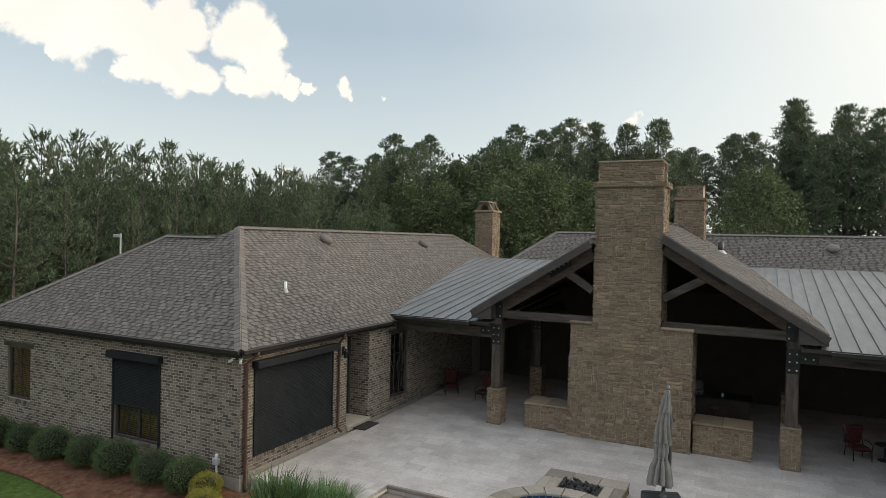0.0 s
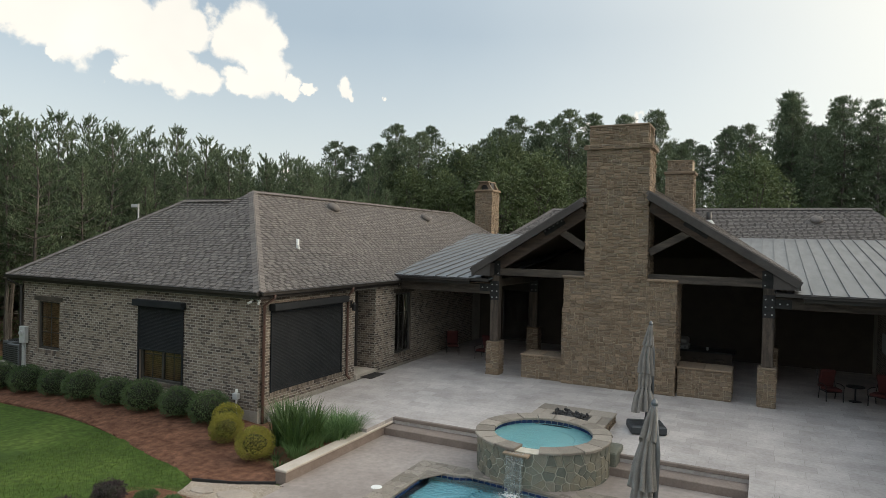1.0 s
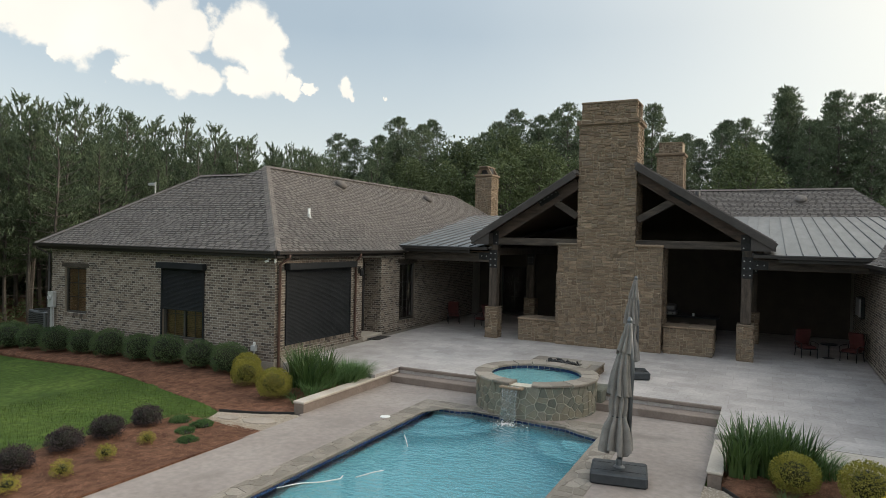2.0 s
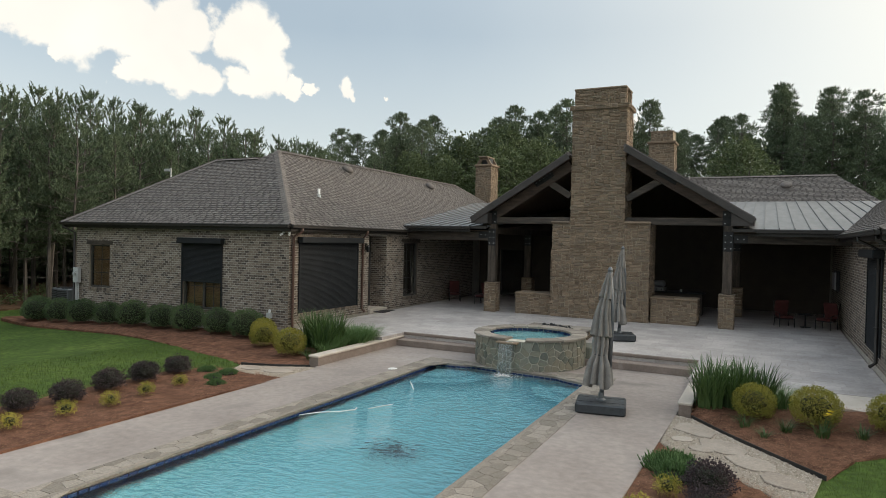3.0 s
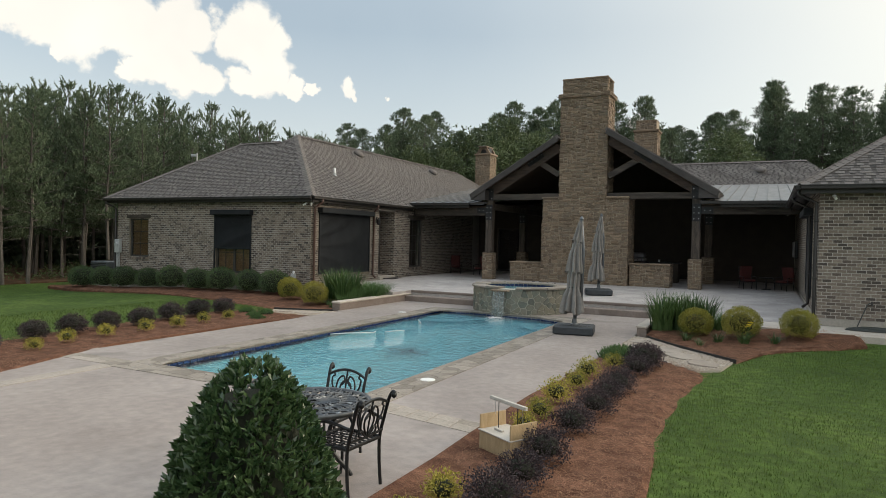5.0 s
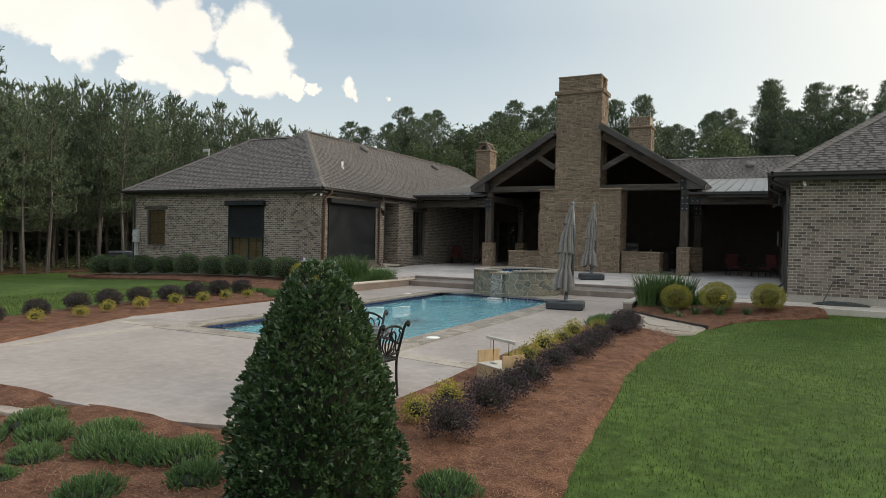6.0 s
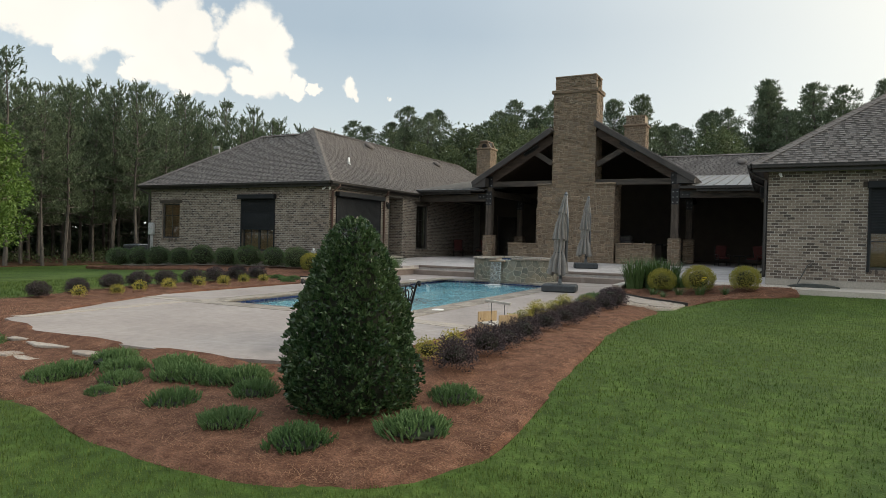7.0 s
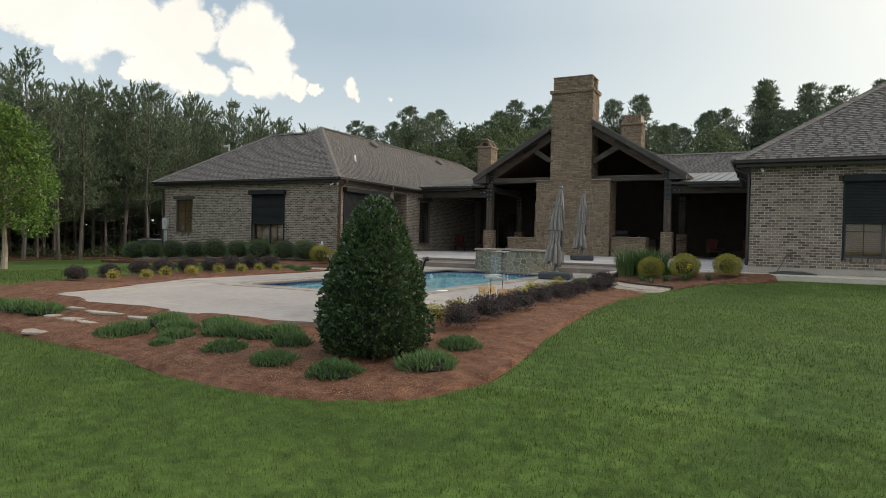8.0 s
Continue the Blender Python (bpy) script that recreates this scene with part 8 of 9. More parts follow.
loose = shrub_kind("purple_shrub", "twiggy dark purple loropetalum shrub", "shrub", "purple shrubs", 3, L_PURPLE, 2400, 0.33, 0.25, 0.034, 0.020, 0.45, 1.0, 0.55, 0.5)
for i, (x, y, s) in enumerate(((-11.0, 7.25, 1.0), (-10.9, 6.2, 1.05), (-10.85, 5.25, 1.05), (-10.6, 4.15, 1.0), (-10.7, 3.25, 0.95), (-10.65, 2.35, 1.0), (-10.4, 1.35, 0.9), (-10.2, 0.3, 0.85), (-9.9, -0.8, 0.8),
                                (1.42, 5.55, 1.12), (1.42, 4.75, 0.95), (1.40, 3.25, 1.0), (1.38, 2.55, 0.9), (1.40, 1.75, 0.95), (1.38, 0.75, 0.95), (1.38, -0.35, 0.95), (1.40, -1.15, 0.9), (1.42, -1.85, 1.05), (1.40, -2.75, 0.95))):
    (purple if x < 0 or y > 5 else loose)(x, y, s * (0.84 if x > 0 else 0.88), R.uniform(0, 360), front_height(x, y) - 0.02, i)
lime = shrub_kind("lime_shrub", "small yellow-green abelia shrub", "shrub", "small yellow shrubs", 2, L_LIME, 800, 0.24, 0.20, 0.038, 0.020, 0.3, 1.1, 0.5, 0.4)
for i, (x, y, s) in enumerate(((-9.95, 6.4, 0.9), (-9.76, 5.35, 1.0), (-9.62, 4.4, 1.05), (-9.65, 3.5, 1.05), (-9.66, 2.5, 1.0), (-9.67, 1.6, 1.0), (-9.3, 0.7, 0.9), (-9.1, -0.4, 0.9),
                                (0.90, 5.25, 1.0), (0.70, 4.1, 1.2), (0.76, 3.2, 1.05), (0.75, 2.12, 1.25), (0.79, 1.25, 1.0), (0.93, -1.85, 1.05), (0.90, -2.5, 1.0), (0.85, 0.45, 0.9))):
    lime(x, y, s * 0.78, R.uniform(0, 360), front_height(x, y) - 0.02, i)


def brush(mb, r, p, d, length, reach, n, wide, forward=0.75):
    """A shoot set round with needles, like a bottle brush."""
    d = d.normalized()
    for k in range(n):
        q = p + d * (length * (k + r.random()) / n)
        o = (unit_dir(r) * 0.85 + d * forward).normalized()
        s = o.cross(unit_dir(r))
        if s.length < 0.05:
            continue
        s = s.normalized() * wide * r.uniform(0.35, 0.65)
        e = q + o * reach * r.uniform(0.7, 1.2)
        i = len(mb.v)
        mb.v += [tuple(q - s), tuple(q + s), tuple(e)]
        mb.f.append((i, i + 1, i + 2))


def juniper_kind():
    made = []
    for k in range(3):
        r = random.Random(40 + k)
        s = thing("juniper", "low spreading green juniper mound with spiky shoots", "ground cover", (0, 0, -50), 0, "juniper mounds")
        mb = Mesh()
        for q in range(330):
            a, d = r.uniform(0, 6.2832), math.sqrt(r.random())
            rim = 1 + 0.34 * noise.noise((math.cos(a) * 1.6, math.sin(a) * 1.6, 3.1 * k))
            x, y = 0.36 * d * rim * math.cos(a), 0.29 * d * rim * math.sin(a)
            base = Vector((x, y, 0.01 + 0.13 * (1 - d ** 3)))
            lean = Vector((math.cos(a) * d * 0.5 + r.uniform(-.4, .4), math.sin(a) * d * 0.5 + r.uniform(-.4, .4), 0.9))
            ln = r.uniform(0.06, 0.13)
            tip = base + lean.normalized() * ln
            mb.tube([base, (base + tip) / 2, tip], [0.007, 0.011, 0.002], 4, False)
            brush(mb, r, base, lean, ln, 0.018, 15, 0.015)
        part("foliage", mb, L_JUNIPER, s)
        part("inner_mass", core_body(0.29, 0.065, k), M_SHADE_CORE, s, "solid near-black core for the shade among leaves")
        made.append(s)
    used = set()

    def put(x, y, scale, turn, k, h):
        k %= 3
        m = pose(x, y, h(x, y) - 0.04, 0, 0, turn)
        if k not in used:
            used.add(k)
            made[k].matrix_basis = m @ Matrix.Scale(scale, 4)
            return
        ob = copy_thing(made[k], m)
        ob.scale = (scale, scale, scale)
    return put


juniper = juniper_kind()
for i, (x, y, s) in enumerate(((0.32, -5.25, 0.95), (-0.66, -4.99, 0.95), (-0.11, -4.44, 0.95), (-0.50, -4.15, 1.10), (-0.78, -4.28, 0.95), (-1.24, -4.42, 1.05), (-1.50, -4.22, 1.10), (-1.02, -4.34, 1.00), (-2.50, -4.30, 1.10), (-2.09, -4.44, 1.00), (-1.75, -4.77, 0.90), (-1.57, -5.14, 0.60), (-2.59, -4.85, 1.10), (-2.62, -5.03, 0.95), (1.21, -5.30, 1.05), (1.99, -4.70, 1.15), (1.90, -3.78, 0.95), (-6.62, -4.38, 1.2), (-5.87, -4.38, 1.2), (-5.27, -4.38, 1.2),
                                (-10.55, 7.8, 0.9), (-9.9, 7.85, 0.9), (-9.35, 6.9, 0.8), (-9.85, 7.3, 0.8))):
    juniper(x, y, s * 0.78, R.uniform(0, 360), i, front_height)
juniper(0.80, 6.45, 1.25, 20, 1, front_height)
juniper(0.95, 6.05, 1.15, 80, 2, front_height)


def cone_tree():
    """A clipped laurel cone with a rounded tip, leafy to the ground."""
    t = thing("cone_topiary", "dense glossy green laurel clipped to a rounded cone", "topiary", (1.06, -4.37, front_height(1.06, -4.37) - 0.02))
    r = random.Random(12)
    H, RB = CONE_H, CONE_R
    outline = ((0.0, 0.90), (0.10, 1.0), (0.24, 1.0), (0.375, 0.91), (0.51, 0.80), (0.65, 0.68), (0.79, 0.52), (0.92, 0.34), (0.98, 0.20), (1.0, 0.08))

    def prof(h):
        for (a, p), (b, q) in zip(outline, outline[1:]):
            if h <= b:
                return RB * (p + (q - p) * (h - a) / (b - a))
        return 0.02

    mb = Mesh()
    while len(mb.f) < 2 * 21000:
        h = r.random()
        if r.random() > prof(h) / RB + 0.06:
            continue
        a = r.uniform(0, 6.2832)
        q = 1 + 0.11 * noise.noise((math.cos(a) * 2.4, math.sin(a) * 2.4, h * 5)) + 0.06 * noise.noise((math.cos(a) * 6, math.sin(a) * 6, h * 12))
        rad = prof(h) * q * r.uniform(0.80, 1.0)
        p = Vector((rad * math.cos(a), rad * math.sin(a), 0.03 + h * H * 0.97))
        axis = (Vector((math.cos(a), math.sin(a), 0.75 + h)) + unit_dir(r) * 0.35).normalized()
        # a small rosette at the end of each twig
        for k in range(3):
            o = (axis + unit_dir(r) * 0.8).normalized()
            s = r.uniform(0.75, 1.2)
            leaf(mb, p, o, 0.053 * s, 0.027 * s, r, 0.3)
    part("foliage", mb, L_HOLLY, t)
    part("inner_mass", Mesh().lathe((0, 0, 0), [(prof(h) * 0.76, 0.05 + h * H * 0.94) for h in (0, .1, .2, .35, .5, .65, .8, .92)], 20), M_SHADE_CORE, t, "solid near-black core for the shade among leaves")
    part("trunk", Mesh().tube([(0, 0, -0.05), (0, 0, 0.3)], 0.05, 8), M_BARK, t)


CONE_H, CONE_R = 1.84, 0.64
cone_tree()


def blades(mb, r, at, n, rad, h, w, lean=0.35, seg=4):
    """Arching strap leaves from one crown."""
    for k in range(n):
        a, d = r.uniform(0, 6.2832), rad * math.sqrt(r.random())
        base = Vector(at) + Vector((d * math.cos(a), d * math.sin(a), 0))
        b = a + r.uniform(-0.9, 0.9)
        o = Vector((math.cos(b), math.sin(b), 0))
        ln, bend, ww = h * r.uniform(0.6, 1.1), lean * r.uniform(0.3, 1.5), w * r.uniform(0.7, 1.2)
        side = Vector((-o.y, o.x, 0))
        n0 = len(mb.v)
        for i in range(seg + 1):
            t = i / seg
            c = base + Vector((0, 0, ln * t * (1 - 0.25 * bend * t))) + o * ln * bend * t * t
            half = side * ww * 0.5 * (1 - t ** 2.5) + side * 0.0008
            mb.v += [tuple(c - half), tuple(c + half)]
        mb.f += [(n0 + 2 * i, n0 + 2 * i + 1, n0 + 2 * i + 3, n0 + 2 * i + 2) for i in range(seg)]


def clump(name, label, category, spots, n, rad, h, w, mat, hf, lean=0.35, seed=1, group=""):
    r = random.Random(seed)
    for x, y, s in spots:
        c = thing(name, label, category, (x, y, hf(x, y) - 0.01), 0, group)
        mb = Mesh()
        blades(mb, r, (0, 0, 0), int(n * s), rad * s, h * s, w, lean)
        part("leaves", mb, mat, c)


clump("iris_clump", "tall clump of strappy green iris leaves", "iris", ((-10.1, 11.5, 1.15), (-9.65, 11.85, 1.12), (-10.35, 12.1, 1.1), (-9.55, 11.25, 0.95), (1.05, 10.2, 1.0), (1.55, 10.4, 1.0), (2.0, 10.55, 0.92), (1.2, 10.75, 1.0), (1.7, 10.85, 0.98)), 150, 0.28, 0.98, 0.036, L_IRIS, lambda x, y: (hedge_height if x < 0 else east_height)(x, y), 0.42, 5, "iris clumps")
clump("liriope", "low grassy clump of dark green liriope", "liriope", ((-9.05, 12.3, 1.1), (-9.05, 12.85, 1.1), (-9.65, 13.05, 1.1), (-9.25, 11.0, 0.9), (-9.3, 11.6, 1.0), (-9.25, 12.1, 1.0), (-9.3, 12.6, 1.0), (-9.3, 13.0, 1.0), (-9.8, 12.7, 1.0), (-10.4, 12.8, 1.0), (2.15, 10.75, 1.1), (2.4, 10.55, 0.9)), 210, 0.28, 0.54, 0.013, L_JUNIPER, lambda x, y: (hedge_height if x < 0 else east_height)(x, y), 0.8, 6, "grassy clumps")
clump("daylily", "small arching daylily clump with yellow flowers", "daylily", ((-9.35, 10.4, 1.0), (-9.7, 10.7, 1.0), (2.45, 9.15, 1.0), (3.0, 8.95, 1.1), (1.75, 9.25, 0.9), (3.6, 9.0, 0.9), (2.1, 8.75, 0.7)), 60, 0.10, 0.30, 0.012, L_IRIS, lambda x, y: (hedge_height if x < 0 else east_height)(x, y), 0.9, 7, "daylilies")
fl = thing("daylily_flowers", "open yellow daylily flowers on short stems", "flower", (3.02, 8.95, east_height(3.02, 8.95)))
rr = random.Random(5)
for k in range(3):
    mb = Mesh()
    c = Vector((rr.uniform(-0.12, 0.12), rr.uniform(-0.1, 0.1), 0.36 + 0.05 * k))
    for j in range(6):
        a = 6.2832 * j / 6
        leaf(mb, c, Vector((math.cos(a), math.sin(a), 0.5)).normalized(), 0.065, 0.035, rr)
    part("bloom", mb, L_PETAL, fl)
    part("stem", Mesh().tube([(c.x * 0.3, c.y * 0.3, 0), c], 0.004, 5), L_IRIS, fl)


# ---- trees ----
def limb(mb, a, b, r0, r1, sag=0.0, n=5):
    a, b = Vector(a), Vector(b)
    mid = (a + b) / 2 + Vector((0, 0, sag))
    mb.tube([a, mid, b], [r0, (r0 + r1) / 2, r1], n, False)


def young_pine(k, height, bare, wide, n):
    """A plantation pine: bare pole with dead stubs, whorls of limbs that turn up, and upright feathery shoots to a pointed tip."""
    r = random.Random(300 + k)
    t = thing("pine_tree", "slender young pine with a bare pale trunk and feathery crown", "tree", (0, 0, -90), 0, "pines of the wood")
    trunk, needles = Mesh(), Mesh()
    lean = (r.uniform(-0.3, 0.3), r.uniform(-0.3, 0.3))
    axis = lambda z: Vector((lean[0] * z / height + 0.05 * math.sin(z), lean[1] * z / height + 0.05 * math.cos(z * 0.8), z))  # noqa: E731
    trunk.tube([axis(height * i / 8) for i in range(9)], [0.115 * (1 - 0.93 * i / 8) + 0.008 for i in range(9)], 6)
    z = 1.6
    while z < height * bare:
        a = r.uniform(0, 6.28)
        c = axis(z)
        limb(trunk, c, c + Vector((math.cos(a), math.sin(a), r.uniform(-0.2, 0.5))) * r.uniform(0.5, 1.5), 0.018, 0.005, 0.05, 3)
        z += r.uniform(0.25, 0.6)
    z = height * bare
    while z < height * 0.97:
        f = (z - height * bare) / (height * (1 - bare))
        reach = wide * min(1.0, 0.55 + 2.0 * f) * (1 - f) ** 0.75 * 1.15 * r.uniform(0.75, 1.2) + 0.10
        m = r.randint(4, 5)
        a0 = r.uniform(0, 6.28)
        c = axis(z)
        for i in range(m):
            if r.random() < 0.10:
                continue
            a = a0 + 6.2832 * i / m + r.uniform(-0.4, 0.4)
            ln = reach * r.uniform(0.6, 1.15)
            rise = ln * (0.12 + 1.4 * f ** 2) + r.uniform(-0.1, 0.2)
            e = c + Vector((math.cos(a) * ln, math.sin(a) * ln, rise))
            trunk.tube([c, e], [0.028 * (1 - f * 0.6), 0.008], 3, False)
            out = Vector((math.cos(a), math.sin(a), 0))
            shoots = max(4, int(ln / 0.135))
            for q in range(shoots):
                u = 0.30 + 0.70 * (q + 1) / shoots
                off = Vector((r.uniform(-1, 1), r.uniform(-1, 1), r.uniform(-0.35, 0.35))) * (0.10 + 0.15 * ln)
                way = out * r.uniform(0.1, 0.7) + Vector((r.uniform(-.4, .4), r.uniform(-.4, .4), 1.0))
                brush(needles, r, c + (e - c) * u + off * u, way, r.uniform(0.28, 0.50), 0.18, n, 0.062, 1.0)
        z += r.uniform(0.34, 0.52)
    top = axis(height * 0.95)
    for q in range(4):
        a = 1.57 * q + r.uniform(-0.5, 0.5)
        foot = top + Vector((0.16 * math.cos(a), 0.16 * math.sin(a), -0.35)) * (0 if q == 0 else 1)
        brush(needles, r, foot, Vector((0.25 * math.cos(a), 0.25 * math.sin(a), 1)) if q else Vector((0, 0, 1)), 0.9 if q == 0 else 0.55, 0.13, n * 2, 0.05, 1.2)
    part("trunk", trunk, M_BARK, t)
    part("crown", needles, L_PINE, t)
    return t


def old_pine(k, height, bare, wide, tufts, n):
    """A tall loblolly: bare bole, crooked limbs, and rounded needle tufts massed into an open, lumpy crown."""
    r = random.Random(330 + k)
    t = thing("pine_tree", "tall loblolly pine with a bare trunk and clumped crown", "tree", (0, 0, -90), 0, "pines of the wood")
    trunk, needles = Mesh(), Mesh()
    lean = (r.uniform(-0.6, 0.6), r.uniform(-0.6, 0.6))
    axis = lambda z: Vector((lean[0] * z / height + 0.12 * math.sin(z * 0.5), lean[1] * z / height + 0.12 * math.cos(z * 0.4), z))  # noqa: E731
    trunk.tube([axis(height * i / 8) for i in range(9)], [0.26 * (1 - 0.9 * i / 8) + 0.01 for i in range(9)], 6)
    for q in range(10):
        z = height * bare * r.uniform(0.4, 1.0)
        a = r.uniform(0, 6.28)
        limb(trunk, axis(z), axis(z) + Vector((math.cos(a), math.sin(a), r.uniform(-0.1, 0.4))) * r.uniform(0.8, 2.2), 0.04, 0.01, 0.1, 3)
    for q in range(tufts):
        f = (q + r.random()) / tufts
        z = height * (bare + (0.985 - bare) * f)
        girth = wide * min(1.0, 0.55 + 1.6 * f) * min(1.0, 1.6 * (1 - f) ** 0.62) * (1 + 0.7 * noise.noise((f * 6, k * 3.1, 0)))
        a = 2.399963 * q + r.uniform(-0.5, 0.5)
        ln = girth * math.sqrt(r.uniform(0.06, 1.0))
        c = axis(z - 0.25 * ln * (1 - f))
        e = axis(z) + Vector((math.cos(a) * ln, math.sin(a) * ln, 0.12 * ln))
        trunk.tube([c, e], [0.05 * (1 - 0.7 * f) + 0.012, 0.012], 3, False)
        rad = r.uniform(0.6, 1.05) * (0.7 if f > 0.85 else 1.0)
        for p in range(n):
            d = unit_dir(r)
            d.z = d.z * 0.55 + 0.12
            at = e + d * rad * r.uniform(0.2, 1.0)
            o = (d * 0.6 + unit_dir(r) * 0.55 + Vector((0, 0, 0.55))).normalized()
            s = o.cross(unit_dir(r))
            if s.length < 0.05:
                continue
            s = s.normalized() * r.uniform(0.045, 0.085)
            i = len(needles.v)
            needles.v += [tuple(at - s), tuple(at + s), tuple(at + o * r.uniform(0.28, 0.50))]
            needles.f.append((i, i + 1, i + 2))
    part("trunk", trunk, M_BARK, t)
    part("crown", needles, L_OLD_PINE, t)
    return t


def oak_variant(k, height, wide, mat, n, lsize, label, low=0.3, bark=None):
    """A broadleaved tree: forked trunk, limbs, and clumps of leaves with gaps between."""
    r = random.Random(500 + k)
    t = thing("broadleaf_tree", label, "tree", (0, 0, -90), 0, "broadleaved trees")
    trunk, leaves = Mesh(), Mesh()
    fork = height * low
    trunk.tube([(0, 0, -0.2), (0.03, 0.02, fork * 0.5), (0, 0, fork), (0.05, 0, height * 0.75)], [height * 0.018 + 0.02, height * 0.014 + 0.015, height * 0.012, 0.02], 8)
    centres = []
    for i in range(44):
        a = 2.399963 * i
        f = i / 43
        zz = fork + (height - fork) * (0.06 + 0.88 * f)
        rad = wide * math.sqrt(max(0.04, 1 - (2 * (0.12 + 0.85 * f) - 0.9) ** 2)) * r.uniform(0.40, 0.92)
        c = Vector((rad * math.cos(a), rad * math.sin(a), zz))
        centres.append((c, wide * r.uniform(0.20, 0.36)))
        limb(trunk, (0, 0, fork + (zz - fork) * 0.45), c, height * 0.006 + 0.006, 0.008, 0.1, 5)
    while len(leaves.f) < 2 * n:
        c, rad = centres[r.randrange(len(centres))]
        d = unit_dir(r)
        q = 1 + 0.35 * noise.noise(d * 2 + c)
        p = c + d * rad * q * r.uniform(0.45, 1.0)
        o = (d + unit_dir(r) * 0.9 + Vector((0, 0, 0.1))).normalized()
        s = lsize * r.uniform(0.6, 1.35)
        leaf(leaves, p, o, s, s * 0.6, r, 0.2)
    part("trunk", trunk, bark or M_BARK, t)
    part("crown", leaves, mat, t)
    return t


def plant(kinds, spots, used):
    """Sets copies of the kinds; the first of each is the kind itself."""
    for x, y, h, base_h, k, turn in spots:
        s = h / base_h[k]
        m = pose(x, y, ground_z(x, y) - 0.1, 0, 0, turn)
        if k not in used:
            used.add(k)
            kinds[k].matrix_basis = m @ Matrix.Scale(s, 4)
        else:
            ob = copy_thing(kinds[k], m)
            ob.scale = (s, s, s)


PINE_H = [11.0, 11.0, 11.5, 10.5, 11.0, 21.0, 22.0, 23.0]
pines = [young_pine(0, 11.0, 0.32, 1.9, 13), young_pine(1, 11.0, 0.26, 2.1, 13), young_pine(2, 11.5, 0.38, 1.8, 13), young_pine(3, 10.5, 0.22, 2.2, 13), young_pine(4, 11.0, 0.30, 1.75, 13),
         old_pine(5, 21.0, 0.45, 3.3, 105, 52), old_pine(6, 22.0, 0.36, 3.7, 118, 52), old_pine(7, 23.0, 0.50, 3.2, 100, 52)]
R = random.Random(9)
spots = []
for row, (x, n) in enumerate(((-32.3, 27), (-34.4, 27), (-36.8, 27), (-39.8, 27), (-43.5, 24))):
    for i in range(n):
        y = -9 + (60 / n) * (i + R.uniform(0.05, 0.95))
        edge = 0.0 if y < 30 else (y - 30) * 0.10
        px = x + R.uniform(-1.1, 1.1) + edge
        crest = 9.7 + 0.9 * smoothstep(12, 20, y) + 0.6 * (1 - smoothstep(12, 24, y)) + 0.2 + 0.235 * (-32 - px)
        spots.append((px, y, (crest + 0.45) * R.uniform(0.80, 1.06), PINE_H, R.choice((0, 1, 2, 3, 4)), R.uniform(0, 360)))
line = [(-40, 44, 13.6), (-39, 54, 16.2), (-34, 60, 18.6), (-28, 68, 20.6), (-20, 78, 22.6), (-12, 86, 23.6), (-3, 96, 22.4), (7, 98, 27.4), (20, 104, 27.0), (40, 112, 27.5), (64, 108, 26)]
for row in range(3):
    for (x0, y0, h0), (x1, y1, h1) in zip(line, line[1:]):
        seg = math.hypot(x1 - x0, y1 - y0)
        n = max(1, int(seg / (2.9 if h0 < 16 else 3.7)))
        for i in range(n):
            t = (i + R.uniform(0.05, 0.95)) / n
            d = Vector((-(y1 - y0), x1 - x0)) / seg
            off = row * 4.2 + R.uniform(-1.6, 1.6)
            h = (h0 + (h1 - h0) * t) * R.uniform(0.80, 1.03) + row * 0.3
            k = R.choice((0, 1, 2, 3, 4)) if h < 15.5 else R.choice((5, 6, 7))
            spots.append((x0 + (x1 - x0) * t + d.x * off, y0 + (y1 - y0) * t + d.y * off, h, PINE_H, k, R.uniform(0, 360)))
plant(pines, spots, set())
oaks = [oak_variant(0, 10.0, 3.6, L_OAK, 11000, 0.20, "round-crowned green broadleaf tree at the wood's edge", 0.12), oak_variant(1, 9.0, 3.0, L_OAK, 9000, 0.20, "leafy broadleaf tree among the pines", 0.10)]
plant(oaks, [(-0.3, 64.0, 14.0, [10.0, 9.0], 0, 30), (-24, 62, 14.5, [10, 9], 1, 10), (-21.5, 66, 15.5, [10, 9], 0, 200), (-18, 70, 14.0, [10, 9], 1, 90), (-30, 60, 13.0, [10, 9], 0, 140), (-15, 76, 14.5, [10, 9], 1, 40), (-35, 54, 10.0, [10, 9], 1, 240), (-33, 58, 13.5, [10, 9], 0, 20), (-30, 64, 16.0, [10, 9], 1, 120), (-26, 68, 17.5, [10, 9], 0, 60), (-3.2, 68, 9.5, [10, 9], 1, 15), (-0.8, 72, 10.5, [10, 9], 0, 250), (15, 82, 11.5, [10, 9], 1, 300), (-29.0, 24, 6.2, [10, 9], 0, 75), (-29.6, 27.5, 5.2, [10, 9], 1, 130)], set())
maple = oak_variant(7, 6.2, 1.9, L_MAPLE, 15000, 0.13, "young lime-green maple tree standing on the lawn", 0.24, M_BARK_PALE)
maple.matrix_basis = pose(-17.37, 1.62, ground_z(-17.37, 1.62) - 0.05, 0, 0, 30) @ Matrix.Scale(0.86, 4)


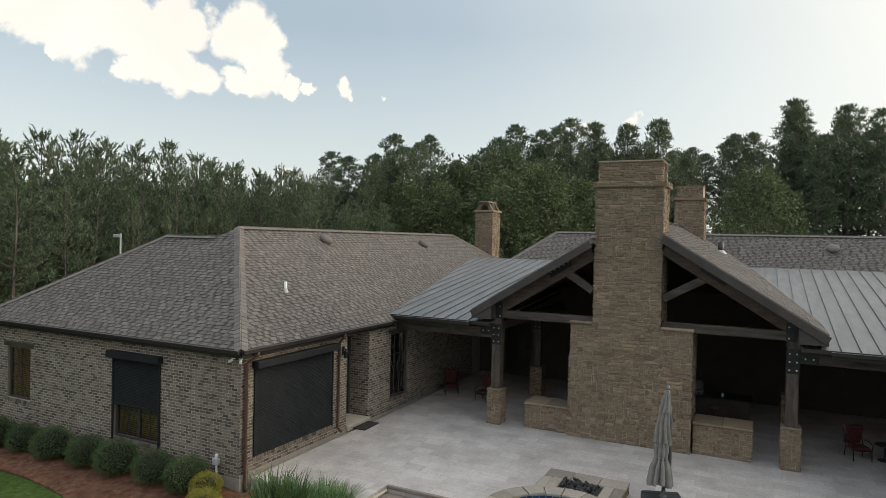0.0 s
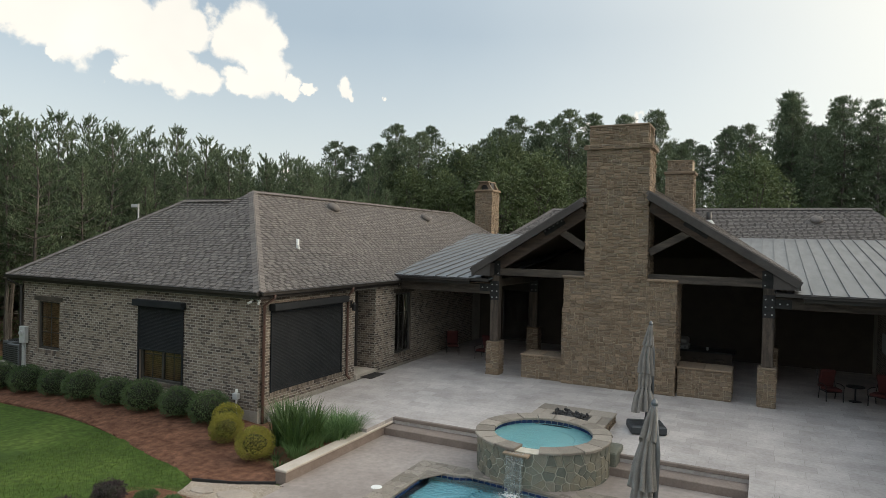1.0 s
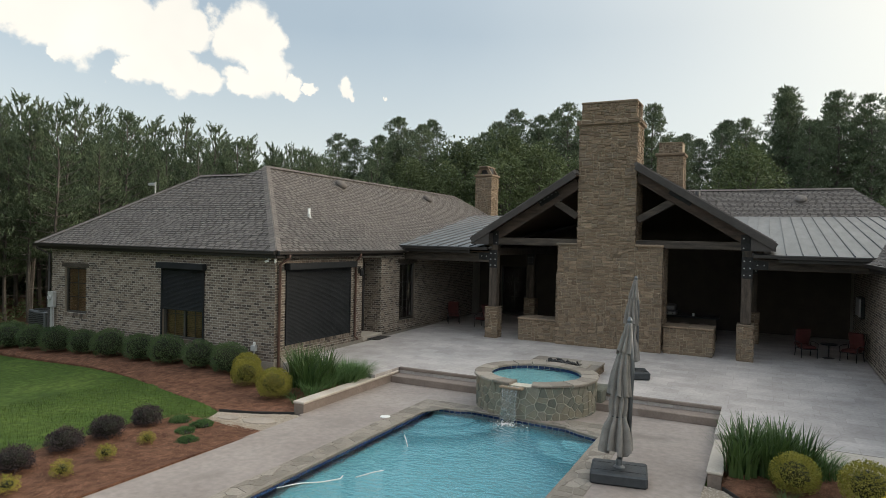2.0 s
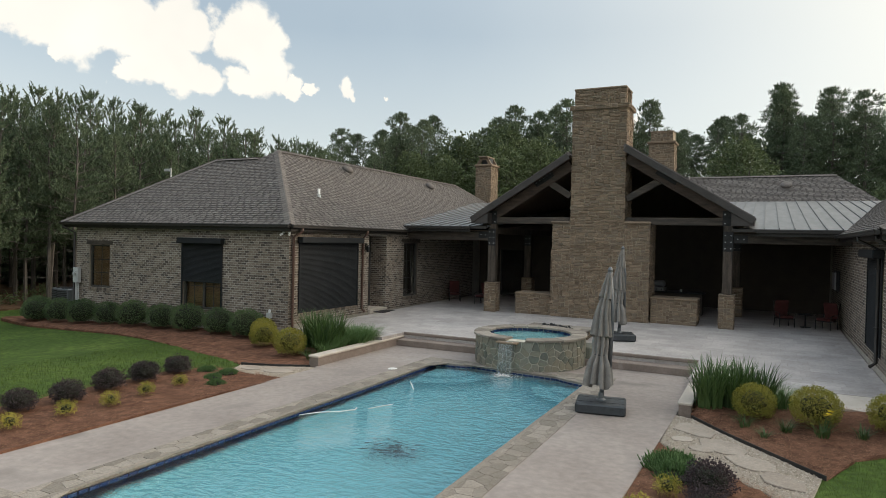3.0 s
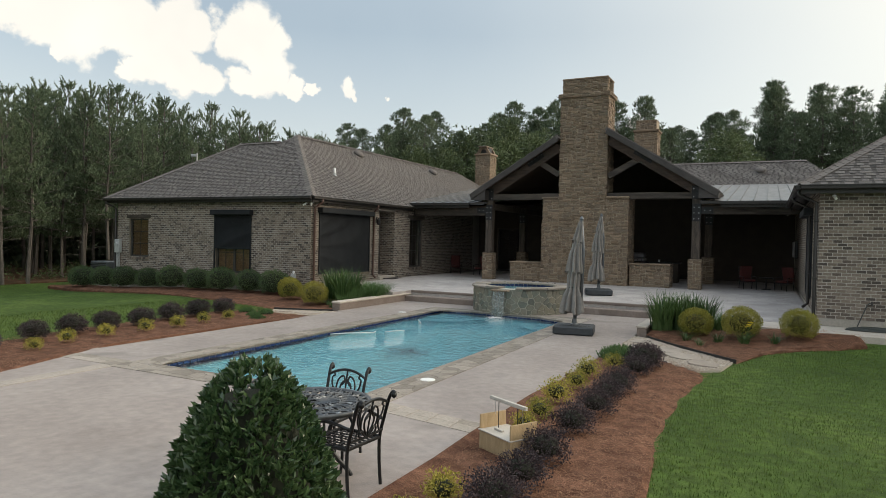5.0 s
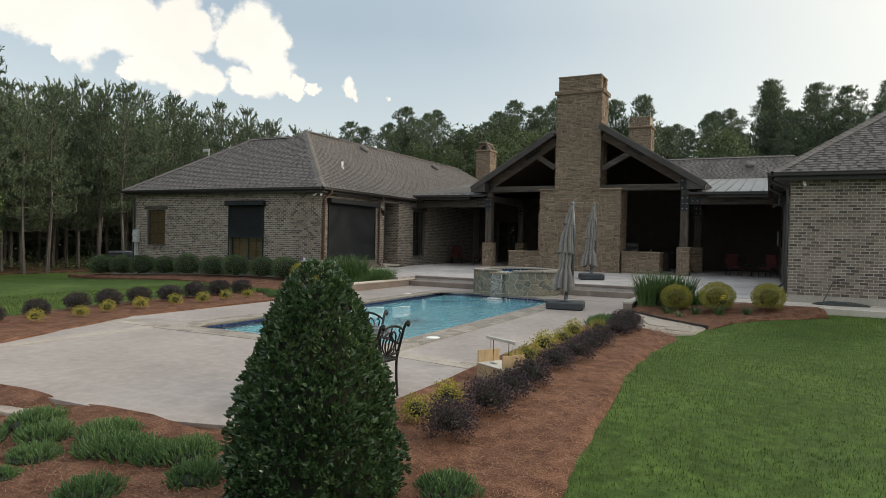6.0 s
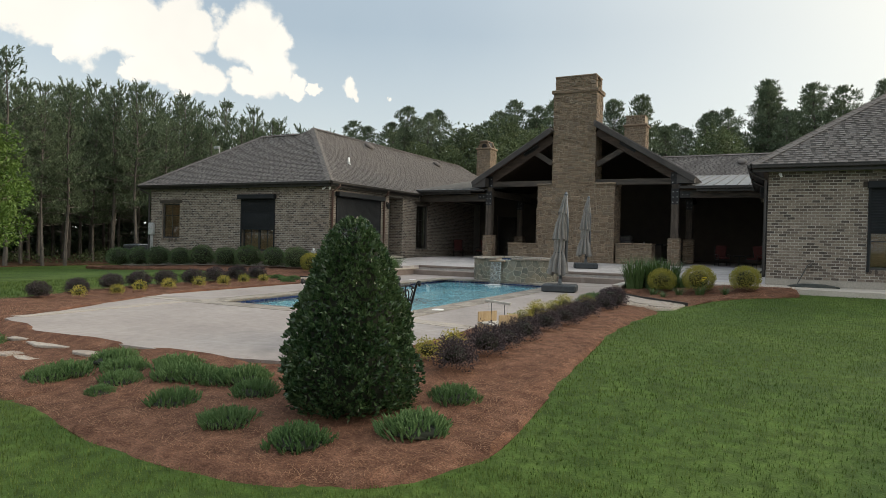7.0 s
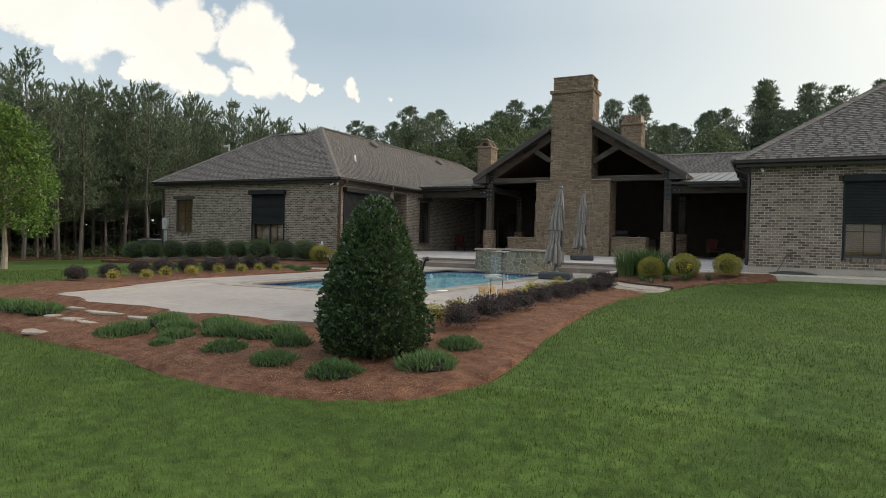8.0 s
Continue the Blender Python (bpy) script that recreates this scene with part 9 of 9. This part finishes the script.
def undergrowth():
    """Low brush along the foot of the wood, and the tangle deep inside it."""
    r = random.Random(21)
    mb = Mesh()
    for k in range(150):
        if k < 70:
            x, y = -33.5 + r.uniform(-9, 1.0), r.uniform(-8, 50)
        else:
            t = r.random()
            x, y = -34 + 60 * t, 52 + 58 * t + r.uniform(-2, 6)
        s = r.uniform(0.3, 1.0)
        c = Vector((x, y, ground_z(x, y)))
        for j in range(90):
            d = unit_dir(r)
            d.z = abs(d.z)
            p = c + Vector((d.x * s, d.y * s, d.z * s * 1.1)) * r.uniform(0.5, 1)
            leaf(mb, p, (d + unit_dir(r)).normalized(), r.uniform(0.12, 0.24), 0.10, r)
    tagged(part("undergrowth", mb, L_OAK), "low green brush along the wood's edge", "undergrowth", kind="stuff")
    deep = Mesh()
    for k in range(42000):
        t = r.random()
        if k < 28000:
            y = -8 + 72 * t
            c = Vector((-45 - r.uniform(0, 9), y, ground_z(-45, y) + 11.0 * r.random() ** 1.1))
        else:
            i = min(len(line) - 2, int(t * (len(line) - 1)))
            u = t * (len(line) - 1) - i
            (x0, y0, h0), (x1, y1, h1) = line[i], line[i + 1]
            seg = math.hypot(x1 - x0, y1 - y0)
            d = Vector((-(y1 - y0), x1 - x0)) / seg
            o = r.uniform(13, 18)
            c = Vector((x0 + (x1 - x0) * u + d.x * o, y0 + (y1 - y0) * u + d.y * o, -1.5 + (h0 * 0.82) * r.random() ** 0.95))
        leaf(deep, c, unit_dir(r), r.uniform(0.8, 1.6) * (0.75 if k < 28000 else 1.35), r.uniform(0.6, 1.0) * (0.6 if k < 28000 else 1.0), r)
    tagged(part("deep_wood", deep, L_PINE), "tangled leaves and boughs deep in the wood", "wood", kind="stuff")


undergrowth()


def scatter(name, n, region, outline, height, length, width, mat, label, category, seed, flat=False, avoid=()):
    """Fine blades or needles over part of the ground, as one object."""
    r = random.Random(seed)
    x0, x1, y0, y1 = region
    v, f = [], []
    while len(f) < n:
        x, y = r.uniform(x0, x1), r.uniform(y0, y1)
        if outline is not None and not inside(outline, x, y):
            continue
        if any(inside(a, x, y) for a in avoid):
            continue
        z = height(x, y)
        a = r.uniform(0, 6.2832)
        ln, w = length * r.uniform(0.5, 1.2), width * r.uniform(0.7, 1.3)
        c, s = math.cos(a), math.sin(a)
        k = len(v)
        if flat:
            h = r.uniform(0.0, 0.025)
            v += [(x - s * w, y + c * w, z + h), (x + s * w, y - c * w, z + h), (x + c * ln, y + s * ln, z + h + r.uniform(-0.01, 0.03))]
        else:
            b = r.uniform(0.2, 1.0) * ln * 0.7
            v += [(x - s * w, y + c * w, z - 0.005), (x + s * w, y - c * w, z - 0.005), (x + c * b, y + s * b, z + ln)]
        f.append((k, k + 1, k + 2))
    mb = Mesh()
    mb.v, mb.f = v, f
    tagged(part(name, mb, mat), label, category, kind="stuff")


scatter("grass_near", 120000, (-4.5, 9.0, -9.8, -5.0), None, ground_z, 0.036, 0.0035, L_GRASS, "short mown grass blades", "grass", 31, False, (FRONT_BED,))
scatter("grass_east", 110000, (2.0, 11.0, -5.2, 10.0), None, ground_z, 0.036, 0.0045, L_GRASS, "short mown grass blades", "grass", 32, False, (FRONT_BED, EAST_BED, GRAVEL_E, WALK))
scatter("grass_west", 30000, (-15.5, -7.0, -7.5, 10.5), None, ground_z, 0.06, 0.006, L_GRASS, "short mown grass blades", "grass", 33, False, (FRONT_BED, HEDGE_BED, GRAVEL_W, DECK_EDGE))
scatter("straw_front", 48000, (-8.5, 2.8, -5.9, 6.5), FRONT_BED, front_height, 0.10, 0.0022, L_STRAW, "loose brown pine needles", "pine straw", 34, True)
scatter("straw_west", 16000, (-11.6, -8.4, -3.0, 8.4), FRONT_BED, front_height, 0.11, 0.003, L_STRAW, "loose brown pine needles", "pine straw", 35, True)
scatter("straw_east", 12000, (0.7, 6.6, 6.9, 11.9), EAST_BED, east_height, 0.11, 0.003, L_STRAW, "loose brown pine needles", "pine straw", 36, True)
